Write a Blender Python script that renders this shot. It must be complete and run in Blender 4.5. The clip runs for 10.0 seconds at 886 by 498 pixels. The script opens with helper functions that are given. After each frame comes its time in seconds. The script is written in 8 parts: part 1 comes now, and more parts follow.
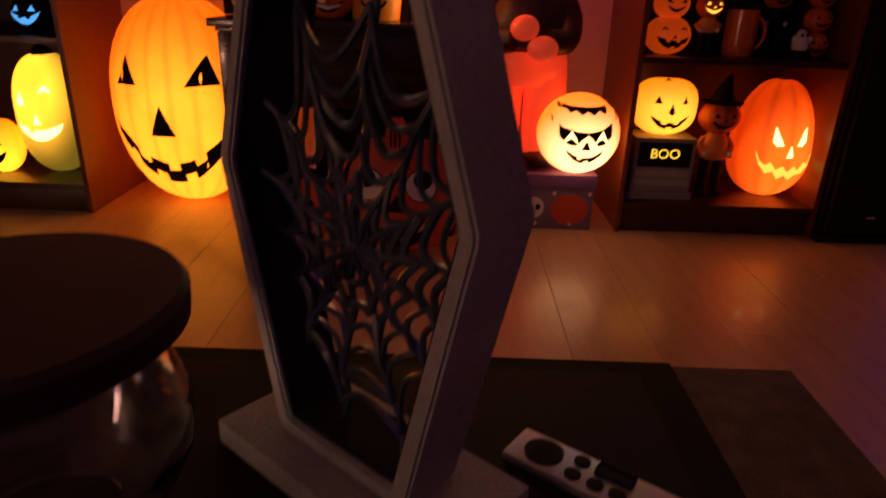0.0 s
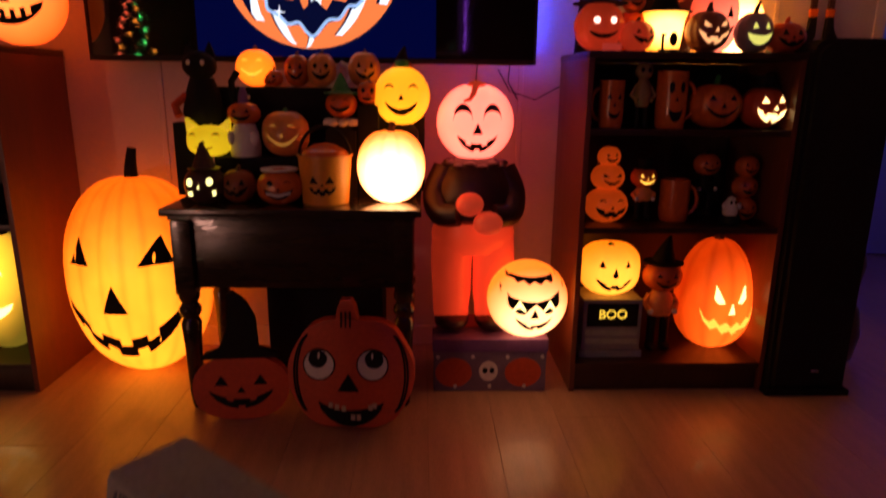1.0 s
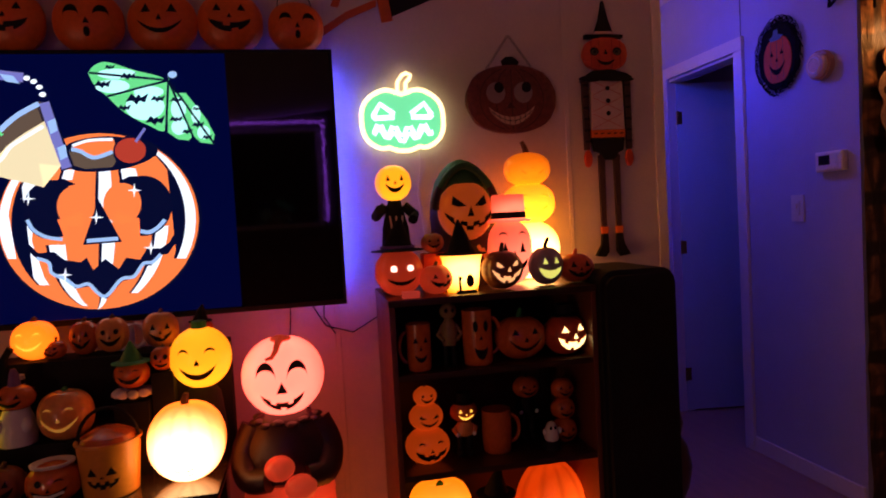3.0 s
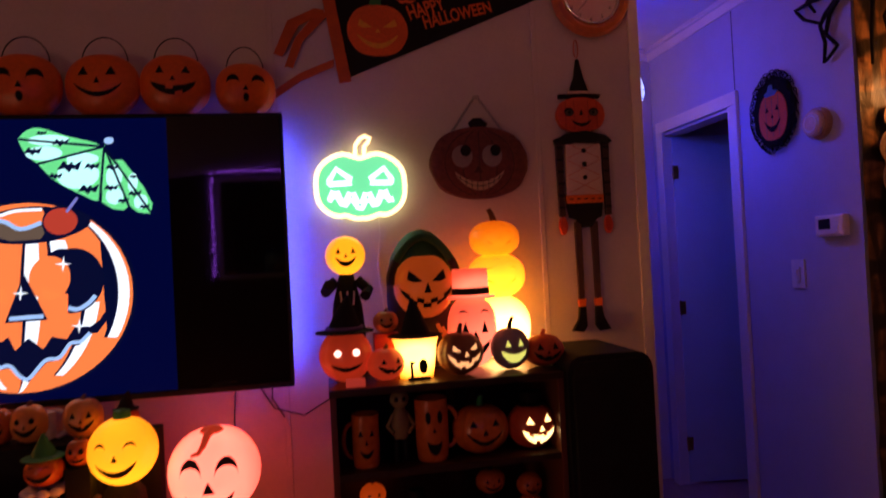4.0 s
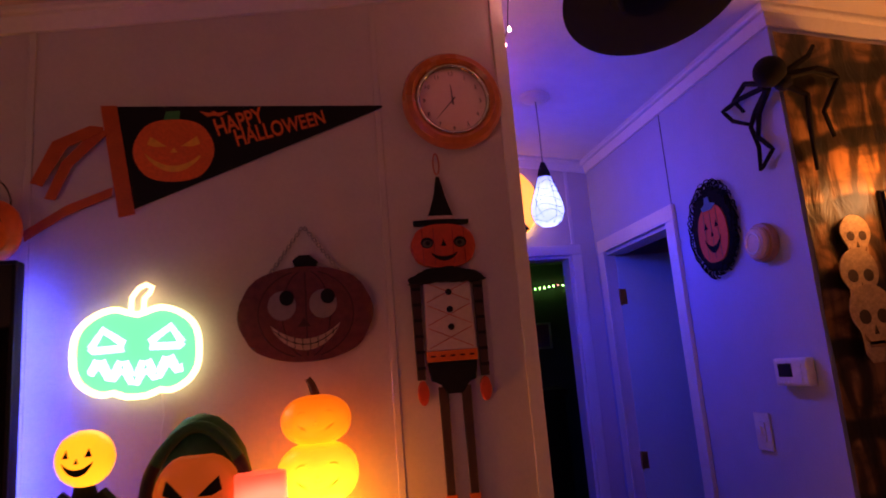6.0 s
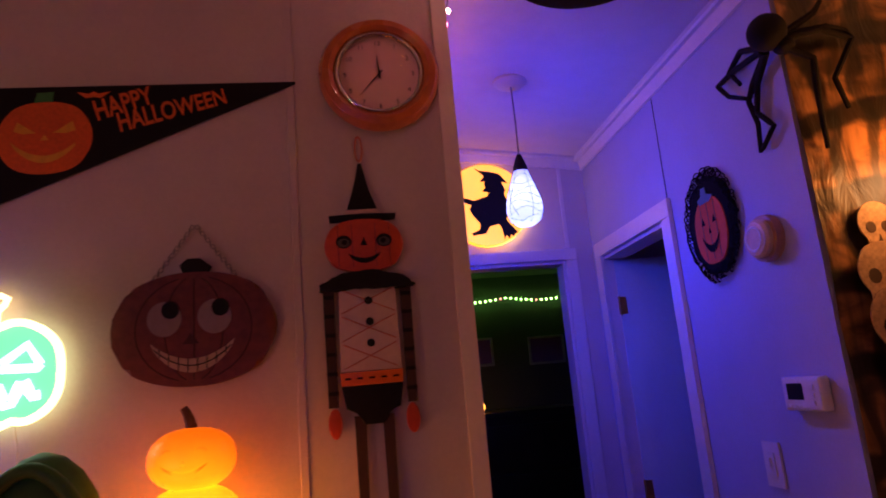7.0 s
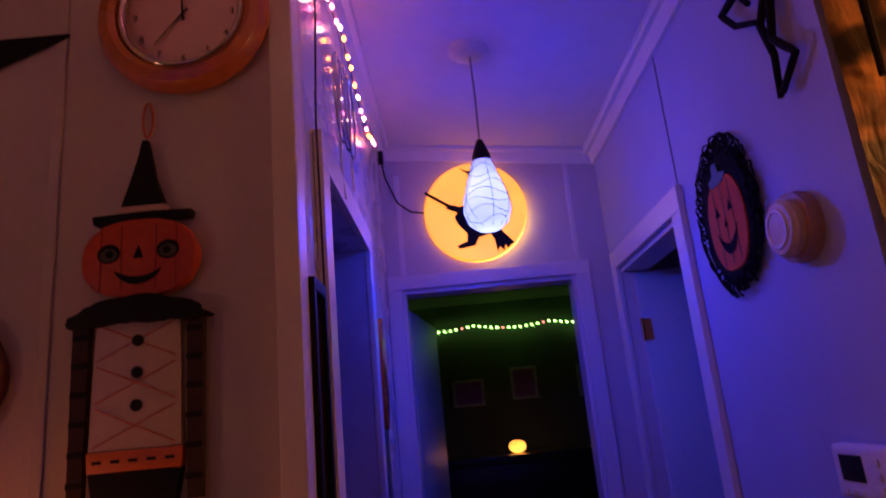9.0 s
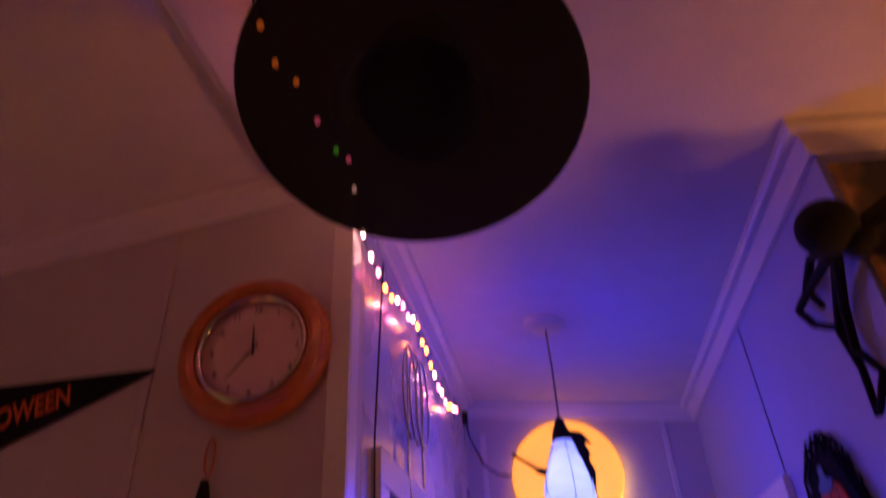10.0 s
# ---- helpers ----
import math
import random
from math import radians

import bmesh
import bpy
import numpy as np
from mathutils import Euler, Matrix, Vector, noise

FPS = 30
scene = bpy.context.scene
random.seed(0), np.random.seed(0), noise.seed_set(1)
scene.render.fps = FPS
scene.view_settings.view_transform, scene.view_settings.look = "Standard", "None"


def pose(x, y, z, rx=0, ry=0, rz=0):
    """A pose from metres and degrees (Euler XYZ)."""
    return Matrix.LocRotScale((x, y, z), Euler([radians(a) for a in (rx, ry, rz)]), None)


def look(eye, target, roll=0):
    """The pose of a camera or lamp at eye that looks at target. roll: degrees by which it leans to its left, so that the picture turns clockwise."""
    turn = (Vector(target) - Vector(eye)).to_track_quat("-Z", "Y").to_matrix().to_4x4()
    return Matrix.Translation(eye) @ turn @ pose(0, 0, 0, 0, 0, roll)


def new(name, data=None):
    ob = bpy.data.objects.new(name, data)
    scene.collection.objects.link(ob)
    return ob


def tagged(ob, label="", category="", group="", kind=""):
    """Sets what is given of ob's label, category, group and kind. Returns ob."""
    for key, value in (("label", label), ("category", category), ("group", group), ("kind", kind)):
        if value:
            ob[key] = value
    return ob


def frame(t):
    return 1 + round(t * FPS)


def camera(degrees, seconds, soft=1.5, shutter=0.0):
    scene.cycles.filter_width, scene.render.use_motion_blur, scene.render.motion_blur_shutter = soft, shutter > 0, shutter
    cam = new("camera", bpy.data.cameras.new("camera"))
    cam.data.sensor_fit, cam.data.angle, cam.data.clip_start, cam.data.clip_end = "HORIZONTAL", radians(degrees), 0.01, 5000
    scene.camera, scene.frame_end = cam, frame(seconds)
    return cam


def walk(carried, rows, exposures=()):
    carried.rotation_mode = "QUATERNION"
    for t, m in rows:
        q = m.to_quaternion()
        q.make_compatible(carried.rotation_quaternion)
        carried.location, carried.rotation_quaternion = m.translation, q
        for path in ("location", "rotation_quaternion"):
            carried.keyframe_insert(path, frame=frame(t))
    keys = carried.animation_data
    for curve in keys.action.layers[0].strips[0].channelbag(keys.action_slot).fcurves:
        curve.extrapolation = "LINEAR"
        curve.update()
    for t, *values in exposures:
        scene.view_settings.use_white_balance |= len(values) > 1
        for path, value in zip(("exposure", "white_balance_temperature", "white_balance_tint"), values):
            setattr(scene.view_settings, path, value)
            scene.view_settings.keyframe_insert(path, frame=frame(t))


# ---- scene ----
cam = camera(68.8, 10.0, soft=1.8, shutter=0.4)
PATH = [
    (0, (0.298, 0.136, 0.707), (0.291, 1.989, -0.047), 1.8),
    (0.5, (0.327, 0.16, 0.798), (0.382, 2.051, 0.151), 1.1),
    (1, (0.361, 0.188, 0.945), (0.427, 2.126, 0.455), 0.6),
    (1.5, (0.384, 0.211, 1.067), (0.468, 2.177, 0.708), -0.8),
    (2, (0.441, 0.228, 1.179), (0.738, 2.19, 0.923), -2.2),
    (2.5, (0.522, 0.244, 1.24), (0.929, 2.196, 1.084), -3.2),
    (4, (0.842, 0.394, 1.368), (1.196, 2.362, 1.395), -2.9),
    (4.5, (0.918, 0.536, 1.461), (1.298, 2.491, 1.647), -3.9),
    (5, (1.083, 0.629, 1.483), (1.569, 2.537, 1.833), -4.7),
    (5.5, (1.258, 0.698, 1.503), (1.681, 2.621, 1.85), -4.5),
    (7, (1.696, 1.062, 1.513), (1.951, 3.002, 1.924), -5.0),
    (7.5, (1.857, 1.143, 1.521), (2.06, 3.092, 1.921), -4.4),
    (8, (1.934, 1.31, 1.521), (2.103, 3.26, 1.933), -4.9),
    (8.5, (2.016, 1.452, 1.534), (2.15, 3.403, 1.958), -6.9),
    (9, (2.148, 1.535, 1.558), (2.153, 3.471, 2.061), -5.5),
    (9.5, (2.232, 1.535, 1.638), (1.993, 3.398, 2.328), -5.1),
    (10, (2.259, 1.479, 1.741), (2.008, 3.133, 2.836), -3.3),
]
walk(cam, [(t, look(eye, target, roll)) for t, eye, target, roll in PATH], exposures=[(0.0, 0.1), (2.5, 0.05), (4.5, 0.15), (5.5, 0.35), (7.0, 0.55), (7.5, 0.35), (8.5, 0.25), (9.0, 0.1), (9.5, 0.0), (10.0, -0.05)])

# ---------- light and exposure ----------
scene.view_settings.exposure = 0.0
world = bpy.data.worlds.new("night")
world.use_nodes = True
world.node_tree.nodes["Background"].inputs[0].default_value = (0.02, 0.02, 0.05, 1)
world.node_tree.nodes["Background"].inputs[1].default_value = 0.05
scene.world = world


def lamp(name, loc, colour, watts, radius, kind="POINT"):
    data = bpy.data.lights.new(name, kind)
    data.color, data.energy, data.shadow_soft_size = colour, watts, radius
    ob = new(name, data)
    ob.location = loc
    return ob


HALL_BULB = (2.283, 3.22, 2.11)
SCONCE = (3.065, 2.33, 1.91)
lamp("hall_bulb_light", HALL_BULB, (0.004, 0.02, 1.0), 6.0, 0.035)
down = lamp("hall_bulb_down_light", (HALL_BULB[0], HALL_BULB[1], HALL_BULB[2] - 0.01), (0.004, 0.03, 1.0), 9.0, 0.035, "SPOT")
down.data.spot_size, down.data.spot_blend = radians(178), 0.6
lamp("sconce_light", (SCONCE[0], SCONCE[1] - 0.01, SCONCE[2] + 0.02), (1.0, 0.27, 0.035), 5.2, 0.06)
# added warm fill for the whole room, low by the tree, hidden from the screen
lamp("room_fill_light", (-2.3, -2.15, 0.35), (1.0, 0.46, 0.34), 29.0, 0.15)

# ---------- materials ----------


def nodes_of(name):
    m = bpy.data.materials.new(name)
    m.use_nodes = True
    return m, m.node_tree.nodes, m.node_tree.links, m.node_tree.nodes["Principled BSDF"]


def mat(name, col, rough=0.5, metal=0.0, vary=0.18, scale=18.0, bump=0.1, coat=0.0, stretch=(1, 1, 1)):
    """A painted, moulded or sawn surface with two scales of variation and fine relief."""
    m, n, l, b = nodes_of(name)
    tc = n.new("ShaderNodeTexCoord")
    mp = n.new("ShaderNodeMapping")
    mp.inputs["Scale"].default_value = stretch
    big, fine = n.new("ShaderNodeTexNoise"), n.new("ShaderNodeTexNoise")
    big.inputs["Scale"].default_value, fine.inputs["Scale"].default_value = scale * 0.3, scale * 4
    big.inputs["Detail"].default_value, fine.inputs["Detail"].default_value = 3, 5
    add = n.new("ShaderNodeMath")
    add.operation = "ADD"
    rng = n.new("ShaderNodeMapRange")
    rng.inputs["From Min"].default_value, rng.inputs["From Max"].default_value = 0.6, 1.4
    rng.inputs["To Min"].default_value, rng.inputs["To Max"].default_value = 1 - vary, 1 + vary
    mul = n.new("ShaderNodeVectorMath")
    mul.operation = "SCALE"
    mul.inputs[0].default_value = col[:3]
    l.new(tc.outputs["Object"], mp.inputs[0])
    l.new(mp.outputs[0], big.inputs["Vector"])
    l.new(mp.outputs[0], fine.inputs["Vector"])
    l.new(big.outputs[0], add.inputs[0])
    l.new(fine.outputs[0], add.inputs[1])
    l.new(add.outputs[0], rng.inputs["Value"])
    l.new(rng.outputs[0], mul.inputs["Scale"])
    l.new(mul.outputs[0], b.inputs["Base Color"])
    rr = n.new("ShaderNodeMapRange")
    rr.inputs["To Min"].default_value, rr.inputs["To Max"].default_value = max(0.03, rough - 0.1), min(1, rough + 0.1)
    l.new(big.outputs[0], rr.inputs["Value"])
    l.new(rr.outputs[0], b.inputs["Roughness"])
    b.inputs["Metallic"].default_value = metal
    if max(col) < 0.02:
        b.inputs["Specular IOR Level"].default_value = 0.2
    b.inputs["Coat Weight"].default_value = coat
    if bump:
        bp = n.new("ShaderNodeBump")
        bp.inputs["Strength"].default_value, bp.inputs["Distance"].default_value = bump, 0.002
        l.new(fine.outputs[0], bp.inputs["Height"])
        l.new(bp.outputs[0], b.inputs["Normal"])
    return m


def glow(name, col, strength, low=0.6, centre=(0.5, 0.5, 0.4), reach=0.75, base=None, edge=None, ribs=0, groove=0.25):
    """Thin plastic or glass lit by a bulb inside it: brightest near the bulb."""
    m, n, l, b = nodes_of(name)
    tc, ns = n.new("ShaderNodeTexCoord"), n.new("ShaderNodeTexNoise")
    ns.inputs["Scale"].default_value = 9
    d = n.new("ShaderNodeVectorMath")
    d.operation = "DISTANCE"
    d.inputs[1].default_value = centre
    l.new(tc.outputs["Generated"], d.inputs[0])
    l.new(tc.outputs["Object"], ns.inputs["Vector"])
    mr = n.new("ShaderNodeMapRange")
    mr.interpolation_type = "SMOOTHSTEP"
    mr.inputs["From Min"].default_value, mr.inputs["From Max"].default_value = 0.25, reach
    mr.inputs["To Min"].default_value, mr.inputs["To Max"].default_value = strength, strength * low
    l.new(d.outputs["Value"], mr.inputs["Value"])
    mr2 = n.new("ShaderNodeMapRange")
    mr2.inputs["From Min"].default_value, mr2.inputs["From Max"].default_value = 0.25, 0.75
    mr2.inputs["To Min"].default_value, mr2.inputs["To Max"].default_value = 0.85, 1.15
    l.new(ns.outputs[0], mr2.inputs["Value"])
    mu = n.new("ShaderNodeMath")
    mu.operation = "MULTIPLY"
    l.new(mr.outputs[0], mu.inputs[0])
    l.new(mr2.outputs[0], mu.inputs[1])
    if ribs:
        # the plastic is thicker along the moulded grooves
        sp, at, k1, co, ab, mr3, m2 = (n.new("ShaderNodeSeparateXYZ"), n.new("ShaderNodeMath"), n.new("ShaderNodeMath"), n.new("ShaderNodeMath"), n.new("ShaderNodeMath"), n.new("ShaderNodeMapRange"), n.new("ShaderNodeMath"))
        at.operation, k1.operation, co.operation, ab.operation, m2.operation = "ARCTAN2", "MULTIPLY", "COSINE", "ABSOLUTE", "MULTIPLY"
        k1.inputs[1].default_value = ribs / 2
        mr3.inputs["From Max"].default_value = 0.75
        mr3.inputs["To Min"].default_value, mr3.inputs["To Max"].default_value = 1 - groove, 1.0
        l.new(tc.outputs["Object"], sp.inputs[0])
        l.new(sp.outputs["X"], at.inputs[0])
        l.new(sp.outputs["Y"], at.inputs[1])
        l.new(at.outputs[0], k1.inputs[0])
        l.new(k1.outputs[0], co.inputs[0])
        l.new(co.outputs[0], ab.inputs[0])
        l.new(ab.outputs[0], mr3.inputs["Value"])
        l.new(mu.outputs[0], m2.inputs[0])
        l.new(mr3.outputs[0], m2.inputs[1])
        mu = m2
    l.new(mu.outputs[0], b.inputs["Emission Strength"])
    mx = n.new("ShaderNodeMix")
    mx.data_type = "RGBA"
    mx.inputs["A"].default_value = (*col, 1)
    mx.inputs["B"].default_value = (*(edge or col), 1)
    mf = n.new("ShaderNodeMapRange")
    mf.inputs["From Min"].default_value, mf.inputs["From Max"].default_value = 0.3, reach
    l.new(d.outputs["Value"], mf.inputs["Value"])
    l.new(mf.outputs[0], mx.inputs["Factor"])
    l.new(mx.outputs["Result"], b.inputs["Emission Color"])
    b.inputs["Base Color"].default_value = (*[min(0.8, c) for c in (base or col)], 1)
    b.inputs["Roughness"].default_value = 0.35
    return m


def lit(name, col, strength):
    m, n, l, b = nodes_of(name)
    b.inputs["Base Color"].default_value = (*[c * 0.3 for c in col], 1)
    b.inputs["Emission Color"].default_value = (*col, 1)
    b.inputs["Emission Strength"].default_value = strength
    if name.startswith("picture"):
        b.inputs["Specular IOR Level"].default_value = 0.05
    return m


BLACK = mat("black_paint", (0.008, 0.008, 0.008), 0.62, vary=0.3)
MATT_BLACK = mat("matt_black", (0.01, 0.01, 0.01), 0.8, vary=0.3)
WHITE = mat("white_paint", (0.72, 0.7, 0.66), 0.45, vary=0.08)
CREAM = mat("cream_paint", (0.62, 0.5, 0.36), 0.5, vary=0.15)
ORANGE = mat("orange_ceramic", (0.62, 0.13, 0.02), 0.25, vary=0.2, coat=0.4)
PALE_ORANGE = mat("pale_orange_ceramic", (0.70, 0.27, 0.07), 0.3, vary=0.2, coat=0.3)
RED_ORANGE = mat("red_orange_paint", (0.55, 0.07, 0.02), 0.45, vary=0.2)
PLASTIC_ORANGE = mat("orange_plastic", (0.75, 0.17, 0.015), 0.4, vary=0.15)
YELLOW = mat("yellow_paint", (0.75, 0.5, 0.05), 0.45, vary=0.15)
GREEN = mat("green_paint", (0.03, 0.22, 0.05), 0.5, vary=0.25)
PURPLE = mat("purple_paint", (0.16, 0.07, 0.22), 0.5, vary=0.2)
BROWN = mat("brown_stem", (0.12, 0.05, 0.02), 0.7, vary=0.3, bump=0.4)
GREY = mat("grey_plastic", (0.25, 0.25, 0.25), 0.5)
STONE = mat("grey_stone_resin", (0.34, 0.38, 0.30), 0.75, vary=0.3, scale=60, bump=0.5)
DARKWOOD = mat("dark_wood", (0.035, 0.014, 0.008), 0.32, vary=0.45, scale=10, bump=0.15, stretch=(9, 9, 0.8))
CHERRY = mat("cherry_laminate", (0.14, 0.04, 0.02), 0.38, vary=0.3, scale=8, bump=0.1, stretch=(9, 9, 0.6))
TABLEWOOD = mat("dark_table_wood", (0.03, 0.018, 0.01), 0.2, vary=0.4, scale=9, bump=0.1, coat=0.3, stretch=(0.8, 9, 9))
WALL = mat("wall_paint", (0.62, 0.57, 0.54), 0.7, vary=0.06, scale=30, bump=0.25)
# white hall wall; the lamp's blue is put into the base colour
HALL_BLUELIT = mat("hall_wall_blue_light_tint", (0.42, 0.44, 0.60), 0.6, vary=0.06, scale=30, bump=0.25)
# glossy copy for the west wall, the blue of the light again mixed in
HALL_GLOSS_BLUELIT = mat("hall_gloss_blue_light_tint", (0.50, 0.50, 0.58), 0.27, vary=0.06, scale=22, bump=0.12, coat=0.3)
CEIL = mat("ceiling_texture", (0.68, 0.65, 0.62), 0.85, vary=0.07, scale=45, bump=0.7)
TRIM = mat("white_trim", (0.75, 0.72, 0.68), 0.35, vary=0.06)
DOORPAINT = mat("door_paint", (0.5, 0.66, 0.68), 0.4, vary=0.05)
GOLD = mat("brass", (0.55, 0.36, 0.12), 0.3, metal=1.0)
CHROME = mat("chrome", (0.7, 0.7, 0.7), 0.12, metal=1.0, vary=0.05, bump=0)
CLOTH_BLACK = mat("black_cloth", (0.012, 0.012, 0.011), 0.95, vary=0.4, scale=60, bump=0.5)
FLESH_ORANGE = mat("weathered_orange_tin", (0.14, 0.035, 0.022), 0.5, vary=0.5, scale=14)
TEETH = mat("painted_teeth", (0.55, 0.42, 0.28), 0.5, vary=0.1)

# ---------- mesh helpers ----------


def add_mesh(name, bm, mats, smooth=True):
    me = bpy.data.meshes.new(name)
    bm.normal_update()
    bm.to_mesh(me)
    bm.free()
    for m in mats if isinstance(mats, (list, tuple)) else [mats]:
        me.materials.append(m)
    if smooth:
        me.shade_smooth()
        me.set_sharp_from_angle(angle=radians(40))
    return me


def part(name, bm, material, parent, label="", smooth=True):
    ob = new(name, add_mesh(name, bm, material, smooth))
    ob.parent = parent
    if label:
        tagged(ob, label)
    return ob


def thing(name, loc, label, category, rz=0.0, group="", kind="", tilt=0.0):
    ob = new(name)
    ob.empty_display_size = 0.05
    ob.matrix_basis = pose(*loc, tilt, 0, rz)
    return tagged(ob, label, category, group, kind)


def solo(name, bm, mats, loc, label, category, rz=0.0, group="", kind="", tilt=0.0, smooth=True):
    ob = new(name, add_mesh(name, bm, mats, smooth))
    ob.matrix_basis = pose(*loc, tilt, 0, rz)
    return tagged(ob, label, category, group, kind)


def box(bm, x0, x1, y0, y1, z0, z1, bevel=0.0, mi=0, seg=2):
    vs = [bm.verts.new((x, y, z)) for x in (x0, x1) for y in (y0, y1) for z in (z0, z1)]
    fs = [bm.faces.new([vs[i] for i in q]) for q in ((0, 1, 3, 2), (4, 6, 7, 5), (0, 4, 5, 1), (2, 3, 7, 6), (0, 2, 6, 4), (1, 5, 7, 3))]
    for f in fs:
        f.material_index = mi
    if bevel:
        es = {e for f in fs for e in f.edges}
        r = bmesh.ops.bevel(bm, geom=list(es), offset=bevel, segments=seg, profile=0.7, affect="EDGES")
        for f in r["faces"]:
            f.material_index = mi
    return bm


def cube(*a, **k):
    return box(bmesh.new(), *a, **k)


def lathe(bm, prof, c=(0, 0, 0), seg=32, mi=0, sx=1.0, sy=1.0, cap=True):
    """Turns (radius, height) pairs about the upright through c."""
    rings = []
    for r, z in prof:
        rings.append([bm.verts.new((c[0] + sx * r * math.cos(2 * math.pi * i / seg), c[1] + sy * r * math.sin(2 * math.pi * i / seg), c[2] + z)) for i in range(seg)])
    for a, b in zip(rings, rings[1:]):
        for i in range(seg):
            f = bm.faces.new((a[i], a[(i + 1) % seg], b[(i + 1) % seg], b[i]))
            f.material_index = mi
    if cap:
        for ring, flip in ((rings[0], True), (rings[-1], False)):
            f = bm.faces.new(ring[::-1] if flip else ring)
            f.material_index = mi
    return bm


def tube(bm, pts, r, seg=8, mi=0, r_end=None):
    """A round rod through the points, tapering to r_end."""
    pts = [Vector(p) for p in pts]
    rings, last = [], None
    for i, p in enumerate(pts):
        d = (pts[min(i + 1, len(pts) - 1)] - pts[max(i - 1, 0)]).normalized()
        up = last or (Vector((0, 0, 1)) if abs(d.z) < 0.9 else Vector((1, 0, 0)))
        side = d.cross(up).normalized()
        up2 = side.cross(d).normalized()
        last = up2
        k = r if r_end is None else r + (r_end - r) * i / (len(pts) - 1)
        rings.append([bm.verts.new(p + k * (math.cos(a) * side + math.sin(a) * up2)) for a in (2 * math.pi * j / seg for j in range(seg))])
    for a, b in zip(rings, rings[1:]):
        for i in range(seg):
            f = bm.faces.new((a[i], a[(i + 1) % seg], b[(i + 1) % seg], b[i]))
            f.material_index = mi
    for ring in (rings[0][::-1], rings[-1]):
        f = bm.faces.new(ring)
        f.material_index = mi
    return bm


def ball(bm, c, rx, ry=None, rz=None, seg=20, rings=12, mi=0):
    ry, rz = ry or rx, rz or rx
    return lathe(bm, [(max(0.0005, math.cos(-math.pi / 2 + math.pi * k / rings)), rz * math.sin(-math.pi / 2 + math.pi * k / rings)) for k in range(rings + 1)], c, seg, mi, rx, ry)


def prism(bm, outline, y0, y1, mi=0, bevel=0.0):
    """A flat cut-out in the xz plane, from y0 (front) to y1 (back)."""
    a = [bm.verts.new((x, y0, z)) for x, z in outline]
    b = [bm.verts.new((x, y1, z)) for x, z in outline]
    n = len(a)
    fs = [bm.faces.new(a), bm.faces.new(b[::-1])]
    for i in range(n):
        fs.append(bm.faces.new((a[i], b[i], b[(i + 1) % n], a[(i + 1) % n])))
    for f in fs:
        f.material_index = mi
    if bevel:
        es = [e for e in fs[0].edges]
        r = bmesh.ops.bevel(bm, geom=es, offset=bevel, segments=2, profile=0.6, affect="EDGES")
        for f in r["faces"]:
            f.material_index = mi
    return bm


def ellipse(cx, cz, rx, rz, n=40, a0=0.0, a1=2 * math.pi):
    k = n if abs(a1 - a0 - 2 * math.pi) < 1e-6 else n - 1
    return [(cx + rx * math.cos(a0 + (a1 - a0) * i / k), cz + rz * math.sin(a0 + (a1 - a0) * i / k)) for i in range(n)]


# ---------- faces ----------
# A feature is (name, upper chain, lower chain) in units of the half width and half height of the face.


def tri_eye(cx, cy, w, h, slant=0.0):
    return ("eye", [(cx - w, cy - h), (cx + slant, cy + h), (cx + w, cy - h + slant * 0.3)], [(cx - w, cy - h), (cx + w, cy - h + slant * 0.3)])


def mean_eye(cx, cy, w, h):
    s = 1 if cx > 0 else -1
    ch = sorted([(cx - s * w, cy - h), (cx + s * w * 0.7, cy + h), (cx + s * w, cy - h * 0.6)])
    lo = sorted([(cx - s * w, cy - h), (cx + s * w * 0.2, cy - h * 1.1), (cx + s * w, cy - h * 0.6)])
    return ("eye", ch, lo)


def round_eye(cx, cy, w, h, name="eye"):
    xs = [cx + w * math.cos(math.pi * (1 - i / 14)) for i in range(15)]
    g = [h * math.sqrt(max(0, 1 - ((x - cx) / w) ** 2)) for x in xs]
    return (name, [(x, cy + d) for x, d in zip(xs, g)], [(x, cy - d) for x, d in zip(xs, g)])


def arc_eye(cx, cy, w, h, thick=0.45):
    xs = [cx - w + 2 * w * i / 14 for i in range(15)]
    g = [h * math.sqrt(max(0, 1 - ((x - cx) / w) ** 2)) for x in xs]
    return ("eye", [(x, cy + d) for x, d in zip(xs, g)], [(x, cy + d * (1 - thick) - 0.002) for x, d in zip(xs, g)])


def tri_nose(cy, w, h, cx=0.0):
    return ("nose", [(cx - w, cy - h), (cx, cy + h), (cx + w, cy - h)], [(cx - w, cy - h), (cx + w, cy - h)])


def smile(w, cy, lift, thick, up=(), down=(), cx=0.0, n=24):
    """A grin with square teeth: up hang from the upper lip, down stand on the lower one; each (x, half width, depth)."""
    xs = {cx - w + 2 * w * i / n for i in range(n + 1)}
    for x, hw, _ in (*up, *down):
        xs |= {x - hw - 0.004, x - hw, x + hw, x + hw + 0.004}
    xs = sorted(x for x in xs if cx - w <= x <= cx + w)
    top, bot = [], []
    for x in xs:
        u = (x - cx) / w
        t = cy + lift * u * u
        b = t - thick * math.sqrt(max(0.0, 1 - u * u))
        for tx, hw, d in up:
            if abs(x - tx) <= hw + 1e-6:
                t -= d
        for tx, hw, d in down:
            if abs(x - tx) <= hw + 1e-6:
                b += d
        top.append((x, max(t, b)))
        bot.append((x, min(t, b)))
    return ("mouth", top, bot)


